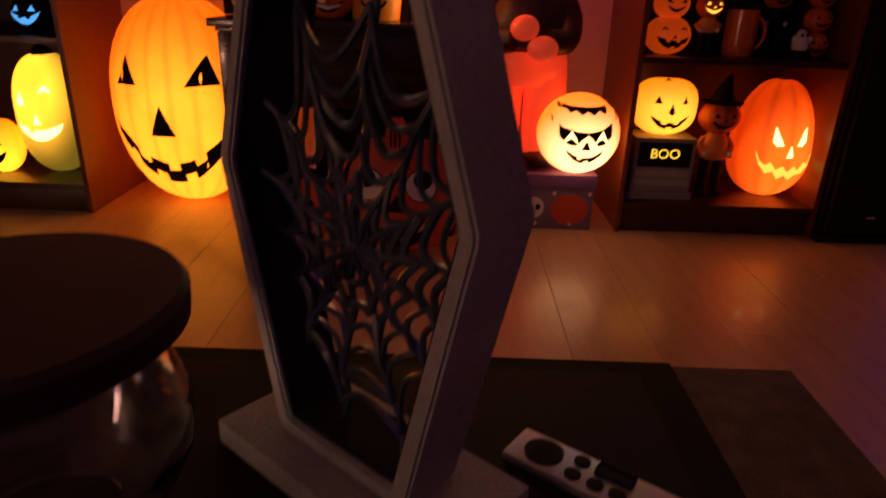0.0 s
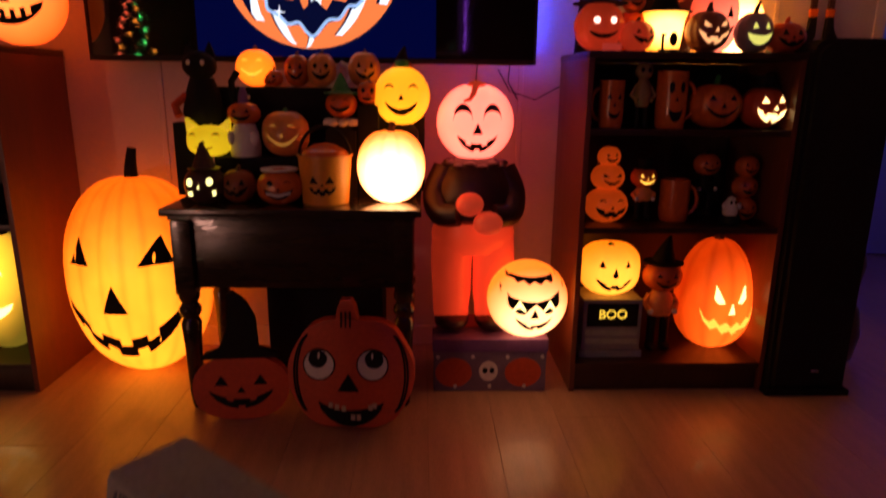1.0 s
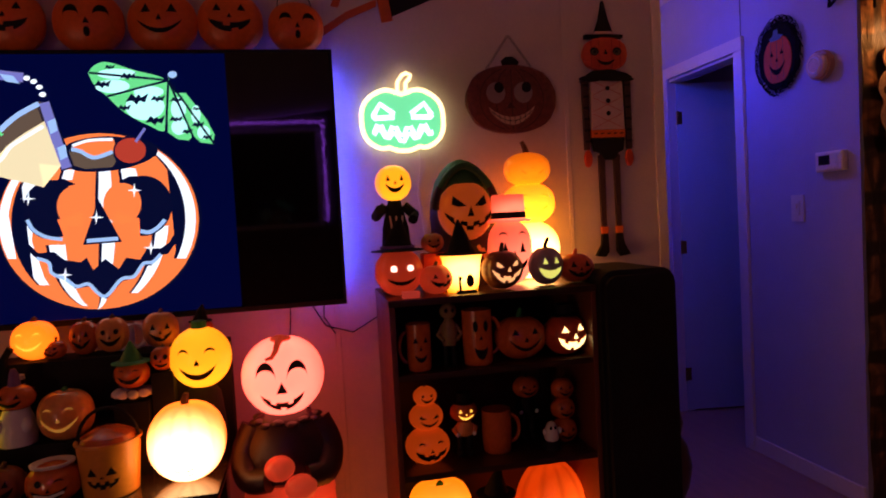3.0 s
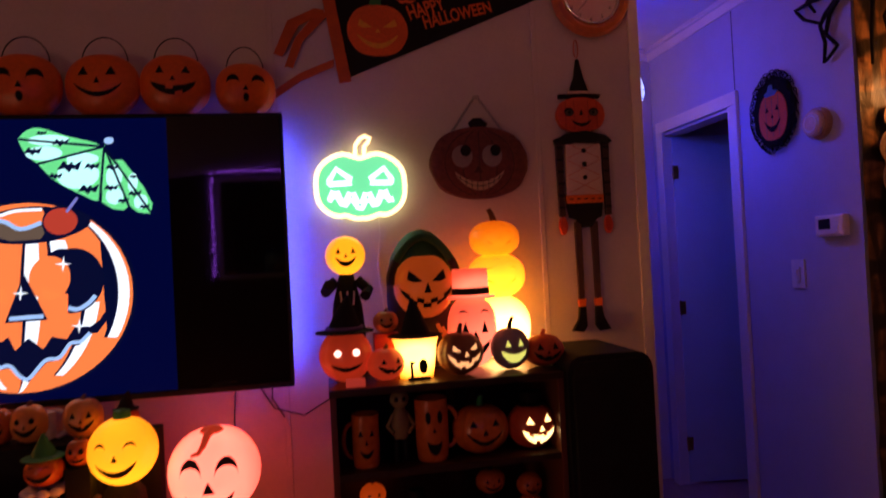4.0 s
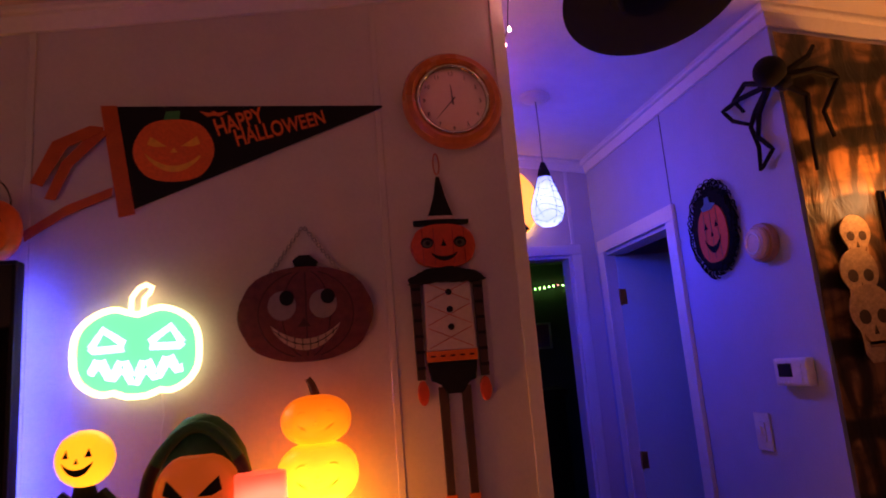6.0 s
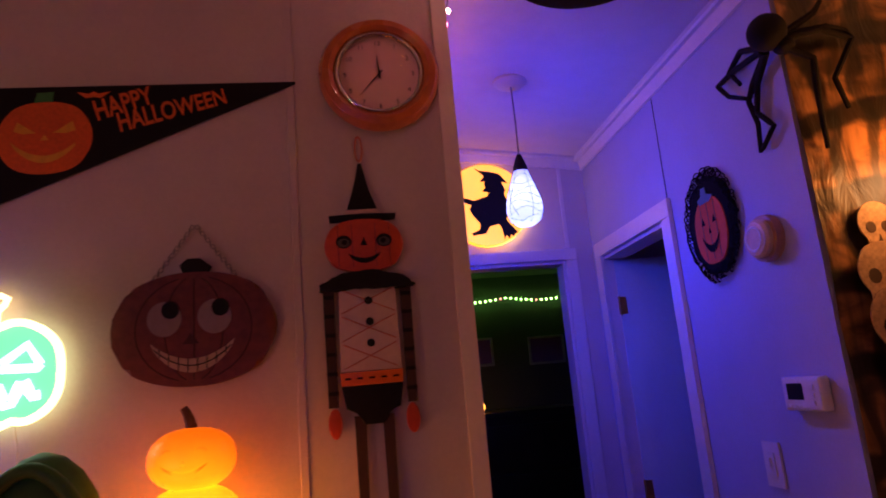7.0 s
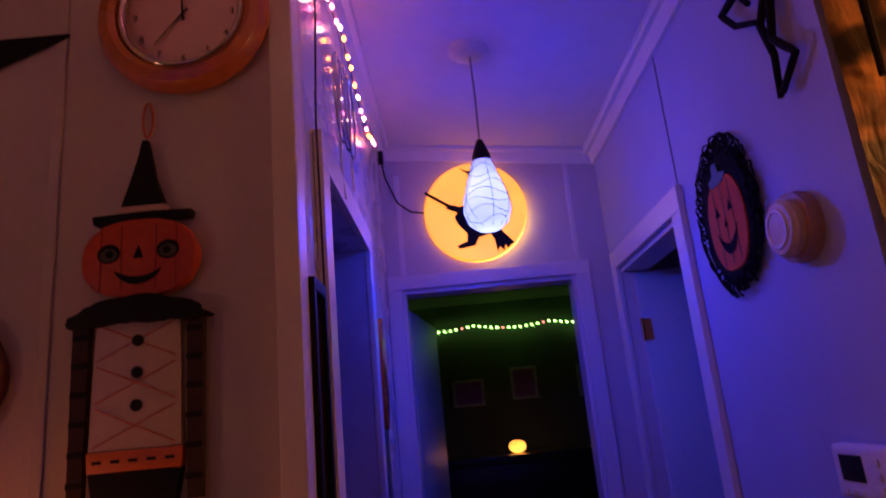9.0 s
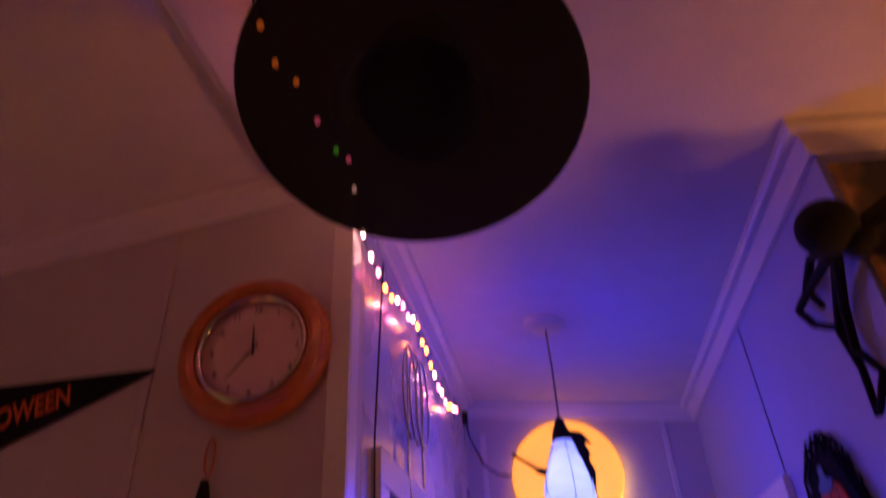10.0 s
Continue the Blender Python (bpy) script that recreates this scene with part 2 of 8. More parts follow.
def lay(bm, feat, surf, rows=3, mi=0):
    """Lays a feature on a surface given by surf(u, v) -> point."""
    name, top, bot = feat
    tx, tz = zip(*top)
    bx, bz = zip(*bot)
    xs = sorted(set([*tx, *bx]) | set(np.linspace(min(tx), max(tx), 9).tolist()))
    cols = []
    for x in xs:
        zt, zb = float(np.interp(x, tx, tz)), float(np.interp(x, bx, bz))
        cols.append([bm.verts.new(surf(x, zb + (zt - zb) * j / rows)) for j in range(rows + 1)])
    for a, b in zip(cols, cols[1:]):
        for j in range(rows):
            f = bm.faces.new((a[j], b[j], b[j + 1], a[j + 1]))
            f.material_index = mi
    return bm


def paint(parent, feats, surf, material, rows=3, mats=None):
    """Each feature as a part of its own."""
    for feat in feats:
        bm = lay(bmesh.new(), feat, surf, rows)
        bmesh.ops.remove_doubles(bm, verts=bm.verts, dist=1e-5)
        part(feat[0], bm, (mats or {}).get(feat[0], material), parent)


def flat(sx, sz, y, cx=0.0, cz=0.0):
    return lambda u, v: (cx + u * sx, y, cz + v * sz)


class Gourd:
    """A ribbed pumpkin body whose base stands at z = 0, and the map of its front."""

    def __init__(self, rx, rz, ry=None, ribs=10, depth=0.06, taper=0.0, dimple=0.12, power=1.0, phase=0.0):
        self.rx, self.ry, self.rz, self.ribs, self.depth, self.taper = rx, ry or rx * 0.9, rz, ribs, depth, taper
        self.dimple, self.power, self.phase = dimple, power, phase

    def rim(self, phi, v):
        groove = 1 - abs(math.cos(self.ribs * (phi + self.phase) / 2)) ** 0.6
        return 1 - self.depth * groove * (1 - abs(v) ** 6)

    def ring(self, v):
        r = max(0.0, 1 - abs(v) ** (2 * self.power)) ** (0.5)
        return r * (1 - self.taper * v)

    def bm(self, seg=60, rings=22, z=0.0, x=0.0, y=0.0, bm=None, mi=0):
        prof = []
        for k in range(rings + 1):
            v = math.sin(-math.pi / 2 + math.pi * k / rings)
            prof.append((v, max(0.004, self.ring(v))))
        bm = bm or bmesh.new()
        grid = []
        for v, r in prof:
            zz = self.rz * (1 + v)
            if v > 0:
                zz -= self.dimple * self.rz * math.exp(-((r / 0.32) ** 2))
            zz = max(zz, self.rz * 0.03)
            row = []
            for i in range(seg):
                phi = 2 * math.pi * i / seg
                f = self.rim(phi, v)
                row.append(bm.verts.new((x + self.rx * r * f * math.sin(phi), y - self.ry * r * f * math.cos(phi), z + zz)))
            grid.append(row)
        for a, b in zip(grid, grid[1:]):
            for i in range(seg):
                f = bm.faces.new((a[i], a[(i + 1) % seg], b[(i + 1) % seg], b[i]))
                f.material_index = mi
        for row, flip in ((grid[0], True), (grid[-1], False)):
            f = bm.faces.new(row[::-1] if flip else row)
            f.material_index = mi
        return bm

    def surf(self, z=0.0, lift=0.0018, x=0.0, y=0.0):
        def on(u, v):
            v = max(-0.97, min(0.97, v))
            r = max(0.05, self.ring(v))
            phi = math.asin(max(-0.98, min(0.98, u / r)))
            f = self.rim(phi, v)
            return (x + (self.rx * r * f + lift) * math.sin(phi), y - (self.ry * r * f + lift) * math.cos(phi), z + self.rz * (1 + v))
        return on


def stem_bm(h, r, lean=(0.0, 0.0), z=0.0, bm=None, x=0.0, y=0.0, mi=0):
    bm = bm or bmesh.new()
    pts = [(x + lean[0] * (k / 5) ** 2, y + lean[1] * (k / 5) ** 2, z + h * k / 5) for k in range(6)]
    return tube(bm, pts, r * 1.25, 7, mi, r * 0.75)


def jack(name, loc, g, skin, feats, label, stem=(0.03, 0.009), stem_mat=None, ink=None, rz=0.0, group="", mats=None, lean=(0.006, 0), skin_name="shell", category="jack-o'-lantern"):
    ob = thing(name, loc, label, category, rz, group)
    part(skin_name, g.bm(), skin, ob)
    if stem:
        part("stem", stem_bm(stem[0], stem[1], lean, 2 * g.rz * (1 - g.dimple / 2) - 0.004), stem_mat or BROWN, ob)
    paint(ob, feats, g.surf(), ink or BLACK, mats=mats)
    return ob


def hat_bm(bm, brim, crown, h, z, mi=0, bend=0.0, x=0.0, y=0.0, ry=None):
    """A pointed witch hat with a brim."""
    k = (ry or brim) / brim
    lathe(bm, [(brim, 0), (brim * 1.02, 0.003), (crown * 1.05, 0.007)], (x, y, z), 28, mi, 1, k)
    rings = []
    for i in range(7):
        t = i / 6
        r = crown * (1 - t) ** 0.9 + 0.003
        rings.append([bm.verts.new((x + bend * t * t + r * math.cos(2 * math.pi * j / 20), y + k * r * math.sin(2 * math.pi * j / 20), z + 0.005 + h * t)) for j in range(20)])
    for a, b in zip(rings, rings[1:]):
        for j in range(20):
            f = bm.faces.new((a[j], a[(j + 1) % 20], b[(j + 1) % 20], b[j]))
            f.material_index = mi
    f = bm.faces.new(rings[-1])
    f.material_index = mi
    return bm


def words(name, text, size, material, parent, m, depth=0.001, bold=0.0):
    cu = bpy.data.curves.new(name, "FONT")
    cu.body, cu.size, cu.align_x, cu.align_y, cu.extrude, cu.offset = text, size, "CENTER", "CENTER", depth, size * bold
    tmp = bpy.data.objects.new("tmp", cu)
    scene.collection.objects.link(tmp)
    me = bpy.data.meshes.new_from_object(tmp.evaluated_get(bpy.context.evaluated_depsgraph_get()))
    bpy.data.objects.remove(tmp)
    bpy.data.curves.remove(cu)
    me.materials.clear()
    me.materials.append(material)
    ob = new(name, me)
    ob.parent, ob.matrix_basis = parent, m
    return ob

# ---------- the setting ----------
WY, CX, RX, EY = 2.47, 1.93, 2.785, 3.95  # television wall, hall corner, hall's side wall, hall's end wall


def ceil_z(x):
    return 2.625 - 0.115 * abs(x - CX)


def structure(name, bm, material, label, smooth=False):
    return solo(name, bm, material, (0, 0, 0), label, "structure", kind="structure", smooth=smooth)


bm = bmesh.new()
prism(bm, [(-2.9, 0), (CX, 0), (CX, ceil_z(CX) + 0.01), (-2.9, ceil_z(-2.9) + 0.01)], WY, WY + 0.1)
wall_tv = structure("wall_north", bm, WALL, "off-white painted panel wall with battens, dimly lit")
bm = bmesh.new()
for x in (-1.75, -0.53, 0.69, 1.55):
    box(bm, x, x + 0.018, WY - 0.004, WY - 0.0005, 0.09, ceil_z(x) - 0.05, 0.0015, seg=1)
part("batten", bm, WALL, wall_tv)

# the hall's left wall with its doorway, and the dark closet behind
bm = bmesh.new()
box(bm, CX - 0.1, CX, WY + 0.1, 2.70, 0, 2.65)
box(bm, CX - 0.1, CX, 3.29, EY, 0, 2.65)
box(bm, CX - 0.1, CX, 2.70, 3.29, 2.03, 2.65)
structure("wall_hall_west", bm, HALL_GLOSS_BLUELIT, "glossy hall wall with blue lamplight in its colour, and an open doorway")
bm = bmesh.new()
box(bm, 0.75, 0.8, WY + 0.1, 3.6, 0, 2.5)
box(bm, 0.8, CX - 0.1, 3.55, 3.6, 0, 2.5)
structure("wall_closet", bm, WALL, "plain closet walls behind the hall doorway")
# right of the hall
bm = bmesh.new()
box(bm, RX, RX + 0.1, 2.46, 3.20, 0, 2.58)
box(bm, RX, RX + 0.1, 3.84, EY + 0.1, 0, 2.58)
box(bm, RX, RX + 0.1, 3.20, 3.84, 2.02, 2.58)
wall_east_hall = structure("wall_hall_east", bm, HALL_BLUELIT, "hall wall with the blue lamplight put into its paint colour")
part("panel_seam", cube(RX - 0.0016, RX - 0.0004, 3.154, 3.159, 2.09, 2.475), mat("seam_shadow", (0.05, 0.05, 0.07), 0.9), wall_east_hall)
bm = bmesh.new()
prism(bm, [(RX + 0.1, 0), (5.0, 0), (5.0, ceil_z(5.0) + 0.01), (RX + 0.1, ceil_z(RX + 0.1) + 0.01)], 2.46, 2.56)
structure("wall_bark_backing", bm, WALL, "painted wall behind the printed plank sheet")
bm = bmesh.new()
box(bm, CX - 0.1, 1.985, EY, EY + 0.1, 0, 2.65)
box(bm, 2.645, RX, EY, EY + 0.1, 0, 2.65)
box(bm, 1.985, 2.645, EY, EY + 0.1, 2.035, 2.65)
wall_end = structure("wall_hall_end", bm, WALL, "painted hall end wall over an open bedroom door")
bm = bmesh.new()
for x in (1.985, 2.655):
    box(bm, x, x + 0.02, EY - 0.005, EY - 0.0005, 2.095, 2.5, 0.0015, seg=1)
part("batten", bm, TRIM, wall_end)
# walls that close the room behind the camera
bm = bmesh.new()
box(bm, -3.0, -2.9, -2.7, WY + 0.1, 0, 2.4)
structure("wall_west", bm, WALL, "plain painted side wall")
bm = bmesh.new()
box(bm, 5.0, 5.1, -2.7, 2.56, 0, 2.4)
structure("wall_east", bm, WALL, "plain painted side wall")
# unseen rear wall, coloured dark so lamplight on it stays out of the screen
bm = bmesh.new()
prism(bm, [(-3.0, 0), (5.1, 0), (5.1, ceil_z(5.1)), (CX, ceil_z(CX)), (-3.0, ceil_z(-3.0))], -2.8, -2.7)
structure("wall_south", bm, mat("rear_wall_darkened", (0.05, 0.03, 0.022), 0.6, vary=0.3), "unseen rear wall, darkened to keep the screen's reflection black")
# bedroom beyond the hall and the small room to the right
# the bedroom's darkness is painted in: walls and ceiling share a near-black green
UNLIT_GREEN = mat("unlit_room_green", (0.05, 0.07, 0.045), 0.85, vary=0.2)
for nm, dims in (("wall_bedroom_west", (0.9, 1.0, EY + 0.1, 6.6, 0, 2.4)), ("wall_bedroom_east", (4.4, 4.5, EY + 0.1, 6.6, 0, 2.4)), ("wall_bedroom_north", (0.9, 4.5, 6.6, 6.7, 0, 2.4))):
    structure(nm, cube(*dims), UNLIT_GREEN, "bedroom wall, its darkness put into a near-black green")
structure("ceiling_bedroom", cube(0.9, 4.5, EY + 0.1, 6.7, 2.4, 2.5), UNLIT_GREEN, "bedroom ceiling, its darkness put into the colour")
bm = bmesh.new()
box(bm, 4.2, 4.3, 2.56, EY + 0.1, 0, 2.5)
box(bm, RX + 0.1, 4.3, EY + 0.01, EY + 0.1, 0, 2.5)
structure("wall_side_room", bm, WALL, "plain walls of the unlit side room")

bm = bmesh.new()
prism(bm, [(-3.0, ceil_z(-3.0)), (CX, ceil_z(CX)), (CX, ceil_z(CX) + 0.06), (-3.0, ceil_z(-3.0) + 0.06)], -2.8, WY + 0.1)
prism(bm, [(0.75, 2.52), (CX - 0.1, 2.52), (CX - 0.1, 2.58), (0.75, 2.58)], WY + 0.1, 3.6)
structure("ceiling_west", bm, CEIL, "textured vaulted ceiling slope over the living room")
bm = bmesh.new()
prism(bm, [(CX, ceil_z(CX)), (5.1, ceil_z(5.1)), (5.1, ceil_z(5.1) + 0.06), (CX, ceil_z(CX) + 0.06)], -2.8, EY + 0.1)
structure("ceiling_east", bm, CEIL, "textured ceiling slope running on into the hall")


def moulding(bm, a, b, inward, size=0.055, mitre=0):
    """Crown moulding between two points under the ceiling, stepping towards inward."""
    a, b, n = Vector(a), Vector(b), Vector(inward).normalized()
    prof = [(0.001, -size), (0.012, -size), (0.016, -size * 0.78), (size * 0.45, -size * 0.32), (size * 0.75, -0.018), (size * 0.85, -0.012), (size * 0.85, 0.003), (0.001, 0.003)]
    run = (b - a).normalized() * mitre
    ra = [bm.verts.new(a + n * o - run * o + Vector((0, 0, h))) for o, h in prof]
    rb = [bm.verts.new(b + n * o + Vector((0, 0, h))) for o, h in prof]
    for i in range(len(prof)):
        j = (i + 1) % len(prof)
        bm.faces.new((ra[i], ra[j], rb[j], rb[i]))
    bm.faces.new(ra[::-1])
    bm.faces.new(rb)


bm = bmesh.new()
moulding(bm, (-2.9, WY, ceil_z(-2.9)), (CX - 0.06, WY, ceil_z(CX - 0.06)), (0, -1, 0))
structure("trim_crown_north", bm, TRIM, "white crown moulding along the sloping wall top")
bm = bmesh.new()
moulding(bm, (RX, 2.46, ceil_z(RX)), (RX, EY, ceil_z(RX)), (-1, 0, 0), mitre=1)
structure("trim_crown_hall", bm, TRIM, "white crown moulding along the hall wall")
bm = bmesh.new()
moulding(bm, (CX, EY, ceil_z(CX)), (RX, EY, ceil_z(RX)), (0, -1, 0))
structure("trim_crown_hall_end", bm, TRIM, "white crown moulding over the hall's end")
bm = bmesh.new()
moulding(bm, (RX, 2.46, ceil_z(RX)), (5.0, 2.46, ceil_z(5.0)), (0, -1, 0), mitre=1)
structure("trim_crown_bark", bm, TRIM, "cream crown moulding over the plank wall")
bm = bmesh.new()
moulding(bm, (CX, 2.57, ceil_z(CX)), (CX, EY, ceil_z(CX)), (1, 0, 0))
structure("trim_crown_hall_west", bm, TRIM, "white crown moulding over the hall doorway")
# marriage-line batten along the ridge and the corner board
bm = bmesh.new()
box(bm, 1.782, CX + 0.006, -2.69, WY - 0.001, 2.586, 2.622, 0.006)
box(bm, 1.80, CX - 0.012, -2.69, WY - 0.0015, 2.578, 2.5855, 0.003)
structure("trim_ridge", bm, TRIM, "white boxed batten along the ceiling ridge")
bm = bmesh.new()
box(bm, CX - 0.03, CX + 0.008, WY - 0.009, WY - 0.0005, 0.0, 2.58, 0.003)
box(bm, CX + 0.0005, CX + 0.008, WY, WY + 0.045, 0.0, 2.6, 0.003)
box(bm, CX - 0.1, CX + 0.006, WY - 0.014, WY - 0.0095, 2.555, 2.6, 0.002)
structure("trim_corner", bm, TRIM, "white corner board at the hall entrance")


def casing(name, along, fixed, a, b, top, out, w=0.066, label="white door casing"):
    """Two jamb boards and a head round an opening from a to b along an axis; out is the side it stands proud to."""
    bm = bmesh.new()

    def bd(u0, u1, z0, z1):
        lo, hi = sorted((fixed + out * 0.0006, fixed + out * 0.018))
        if along == "x":
            box(bm, u0, u1, lo, hi, z0, z1, 0.004)
        else:
            box(bm, lo, hi, u0, u1, z0, z1, 0.004)
    bd(a - w, a, 0, top)
    bd(b, b + w, 0, top)
    bd(a - w, b + w, top + 0.0005, top + w)
    return structure(name, bm, TRIM, label)


casing("trim_end_door", "x", EY, 1.985, 2.645, 2.035, -1, 0.054)
casing("trim_side_door", "y", RX, 3.20, 3.822, 2.02, -1)
casing("trim_closet_door", "y", CX, 2.70, 3.29, 2.03, 1)
# jamb linings
bm = bmesh.new()
box(bm, 1.9852, 1.998, EY + 0.001, EY + 0.099, 0, 2.0345)
box(bm, 2.632, 2.6448, EY + 0.001, EY + 0.099, 0, 2.0345)
box(bm, 1.9985, 2.6315, EY + 0.001, EY + 0.099, 2.02, 2.0345)
structure("trim_end_jamb", bm, TRIM, "white door lining")
bm = bmesh.new()
box(bm, RX + 0.001, RX + 0.099, 3.2002, 3.212, 0, 2.015)
box(bm, RX + 0.001, RX + 0.099, 3.828, 3.8398, 0, 2.015)
box(bm, RX + 0.001, RX + 0.099, 3.2125, 3.8275, 2.005, 2.0195)
structure("trim_side_jamb", bm, TRIM, "white door lining")
bm = bmesh.new()
box(bm, -0.82, 0.83, WY - 0.012, WY - 0.0005, 0.001, 0.075, 0.003)
box(bm, 1.72, CX - 0.031, WY - 0.012, WY - 0.0005, 0.001, 0.075, 0.003)
box(bm, RX - 0.012, RX - 0.0005, 2.47, 3.13, 0.001, 0.075, 0.003)
structure("baseboard", bm, TRIM, "low white baseboard")

# side-room door, ajar into the unlit room, with its hinges
DOOR_OPEN = 80.0
door = tagged(new("door_1"), "pale painted flush door standing open", "door", kind="structure")
door.matrix_basis = pose(RX + 0.045, 3.825, 0.012, 0, 0, DOOR_OPEN)
part("door_leaf", cube(-0.002, 0.033, -0.61, 0.0, 0, 1.985, 0.003), DOORPAINT, door)
for z in (0.22, 1.0, 1.78):
    bm = bmesh.new()
    tube(bm, [(-0.008, 0.002, z - 0.04), (-0.008, 0.002, z + 0.04)], 0.006, 10)
    box(bm, -0.004, -0.001, -0.03, 0.0, z - 0.038, z + 0.038)
    part("hinge", bm, GOLD, door)
bm = bmesh.new()
ball(bm, (-0.045, -0.55, 0.95), 0.026)
tube(bm, [(-0.003, -0.55, 0.95), (-0.04, -0.55, 0.95)], 0.011, 10)
part("door_knob", bm, GOLD, door)
# bedroom door swung back inside
door2 = tagged(new("door_2"), "white bedroom door swung wide open", "door", kind="structure")
door2.matrix_basis = pose(2.002, EY + 0.105, 0.012, 0, 0, 82)
part("door_leaf", cube(0, 0.6, 0, 0.034, 0, 1.965, 0.003), DOORPAINT, door2)

# ---------- floor ----------
FLOOR = mat("wood_laminate", (0.42, 0.25, 0.16), 0.38, vary=0.22, scale=14, bump=0.12, coat=0.15, stretch=(7, 0.7, 1))
JOINT = mat("floor_joint", (0.2, 0.115, 0.07), 0.7)
CARPET = mat("bedroom_carpet", (0.12, 0.1, 0.09), 0.95, vary=0.3, scale=90, bump=0.6)
floor = structure("floor", cube(-3.0, 5.1, -2.8, EY + 0.1, -0.1, -0.006), JOINT, "warm wood-look laminate floor, softly reflecting")
structure("floor_bedroom", cube(0.9, 4.5, EY + 0.1, 6.7, -0.1, -0.002), CARPET, "dark bedroom carpet")

# ---------- television ----------
SCREEN, n, l, b = nodes_of("screen_glass")
b.inputs["Base Color"].default_value, b.inputs["Roughness"].default_value = (0.004, 0.004, 0.006, 1), 0.035
NAVY = lit("picture_navy", (0.0, 0.0025, 0.06), 0.5)
P_ORANGE = lit("picture_orange", (1.0, 0.22, 0.06), 1.0)
P_WHITE = lit("picture_white", (0.8, 0.87, 1.0), 1.25)
P_INK = lit("picture_ink", (0.003, 0.006, 0.05), 0.5)
P_GREEN = lit("picture_green", (0.16, 0.8, 0.30), 0.9)
P_MINT = lit("picture_mint", (0.5, 0.95, 0.95), 1.2)
P_TAN = lit("picture_cream", (0.9, 0.76, 0.48), 1.0)
P_PALE = lit("picture_pale_blue", (0.35, 0.55, 0.95), 1.0)
P_BROWN = lit("picture_brown", (0.12, 0.08, 0.06), 1.0)
P_RED = lit("picture_red", (0.5, 0.05, 0.03), 0.9)
P_STRAW = lit("picture_straw", (0.2, 0.2, 0.62), 0.9)

TVX0, TVX1, TVZ0, TVZ1, TVY = -0.69, 0.73, 1.012, 1.822, 2.36
tv = thing("television", ((TVX0 + TVX1) / 2, TVY, TVZ0), "large flat black television on the wall showing a pumpkin cocktail drawing", "television")
tw, th = (TVX1 - TVX0) / 2, TVZ1 - TVZ0
part("back_panel", cube(-tw, tw, 0.004, 0.04, 0, th, 0.006), BLACK, tv)
bm = bmesh.new()
for q in ((-tw, tw, 0, 0.016), (-tw, tw, th - 0.009, th), (-tw, -tw + 0.009, 0.0165, th - 0.0095), (tw - 0.009, tw, 0.0165, th - 0.0095)):
    box(bm, q[0], q[1], -0.004, 0.0035, q[2], q[3], 0.0015)
part("bezel", bm, BLACK, tv)
screen = part("screen", cube(-tw + 0.0095, tw - 0.0095, 0.0, 0.0035, 0.0165, th - 0.0095), SCREEN, tv, "dark glossy glass screen")
part("wall_bracket", cube(-0.2, 0.2, 0.0405, 0.109, 0.2, 0.6), BLACK, tv)
PIC0 = 0.02 - (TVX0 + TVX1) / 2  # picture's middle


def sheet(name, outline, layer, material):
    """A flat shape of the picture on the screen."""
    bm = bmesh.new()
    y = -0.0006 * layer - 0.0006
    vs = [bm.verts.new((PIC0 + x, y, z - TVZ0)) for x, z in outline]
    f = bm.faces.new(vs)
    bmesh.ops.triangulate(bm, faces=[f])
    bmesh.ops.recalc_face_normals(bm, faces=bm.faces)
    return part(name, bm, material, screen, smooth=False)


def stroke(name, pts, w, layer, material):
    """A drawn line of the picture."""
    bm = bmesh.new()
    y = -0.0006 * layer - 0.0006
    rows = []
    for i, (x, z) in enumerate(pts):
        x0, z0 = pts[max(0, i - 1)]
        x1, z1 = pts[min(len(pts) - 1, i + 1)]
        dx, dz = x1 - x0, z1 - z0
        k = math.hypot(dx, dz) or 1
        rows.append([bm.verts.new((PIC0 + x + s * w / 2 * -dz / k, y, z + s * w / 2 * dx / k - TVZ0)) for s in (-1, 1)])
    for a, b in zip(rows, rows[1:]):
        bm.faces.new((a[0], b[0], b[1], a[1]))
    return part(name, bm, material, screen, smooth=False)


DRAW = [0.0014952, -0.000140579, -0.288335, -0.000289315, -0.00167104, 1.87534, -0.000160633, -5.09553e-05]


def at(x, y):
    """From units of the drawing, 460 wide and y down, to the screen."""
    k = DRAW[6] * x + DRAW[7] * y + 1
    return ((DRAW[0] * x + DRAW[1] * y + DRAW[2]) / k - 0.02, (DRAW[3] * x + DRAW[4] * y + DRAW[5]) / k)


def shape(name, pts, layer, material):
    return sheet(name, [at(x, y) for x, y in pts], layer, material)


def smooth_line(pts, n=6):
    """Catmull-Rom through the points."""
    out = []
    for i in range(len(pts) - 1):
        p = [np.array(pts[min(max(k, 0), len(pts) - 1)], float) for k in (i - 1, i, i + 1, i + 2)]
        for t in np.arange(n) / n:
            out.append(tuple(0.5 * (2 * p[1] + (p[2] - p[0]) * t + (2 * p[0] - 5 * p[1] + 4 * p[2] - p[3]) * t * t + (3 * p[1] - p[0] - 3 * p[2] + p[3]) * t ** 3)))
    return out + [pts[-1]]


def line(name, pts, w, layer, material):
    return stroke(name, [at(x, y) for x, y in smooth_line(pts)], w * 0.00163, layer, material)


def rib(y, s):
    return (232 + 174 * s * math.sqrt(max(0.0, 1 - ((y - 336) / 154) ** 2)), y)


sheet("picture_ground", [(-0.37, TVZ0 + 0.018), (0.385, TVZ0 + 0.018), (0.385, TVZ1 - 0.011), (-0.37, TVZ1 - 0.011)], 0, NAVY)
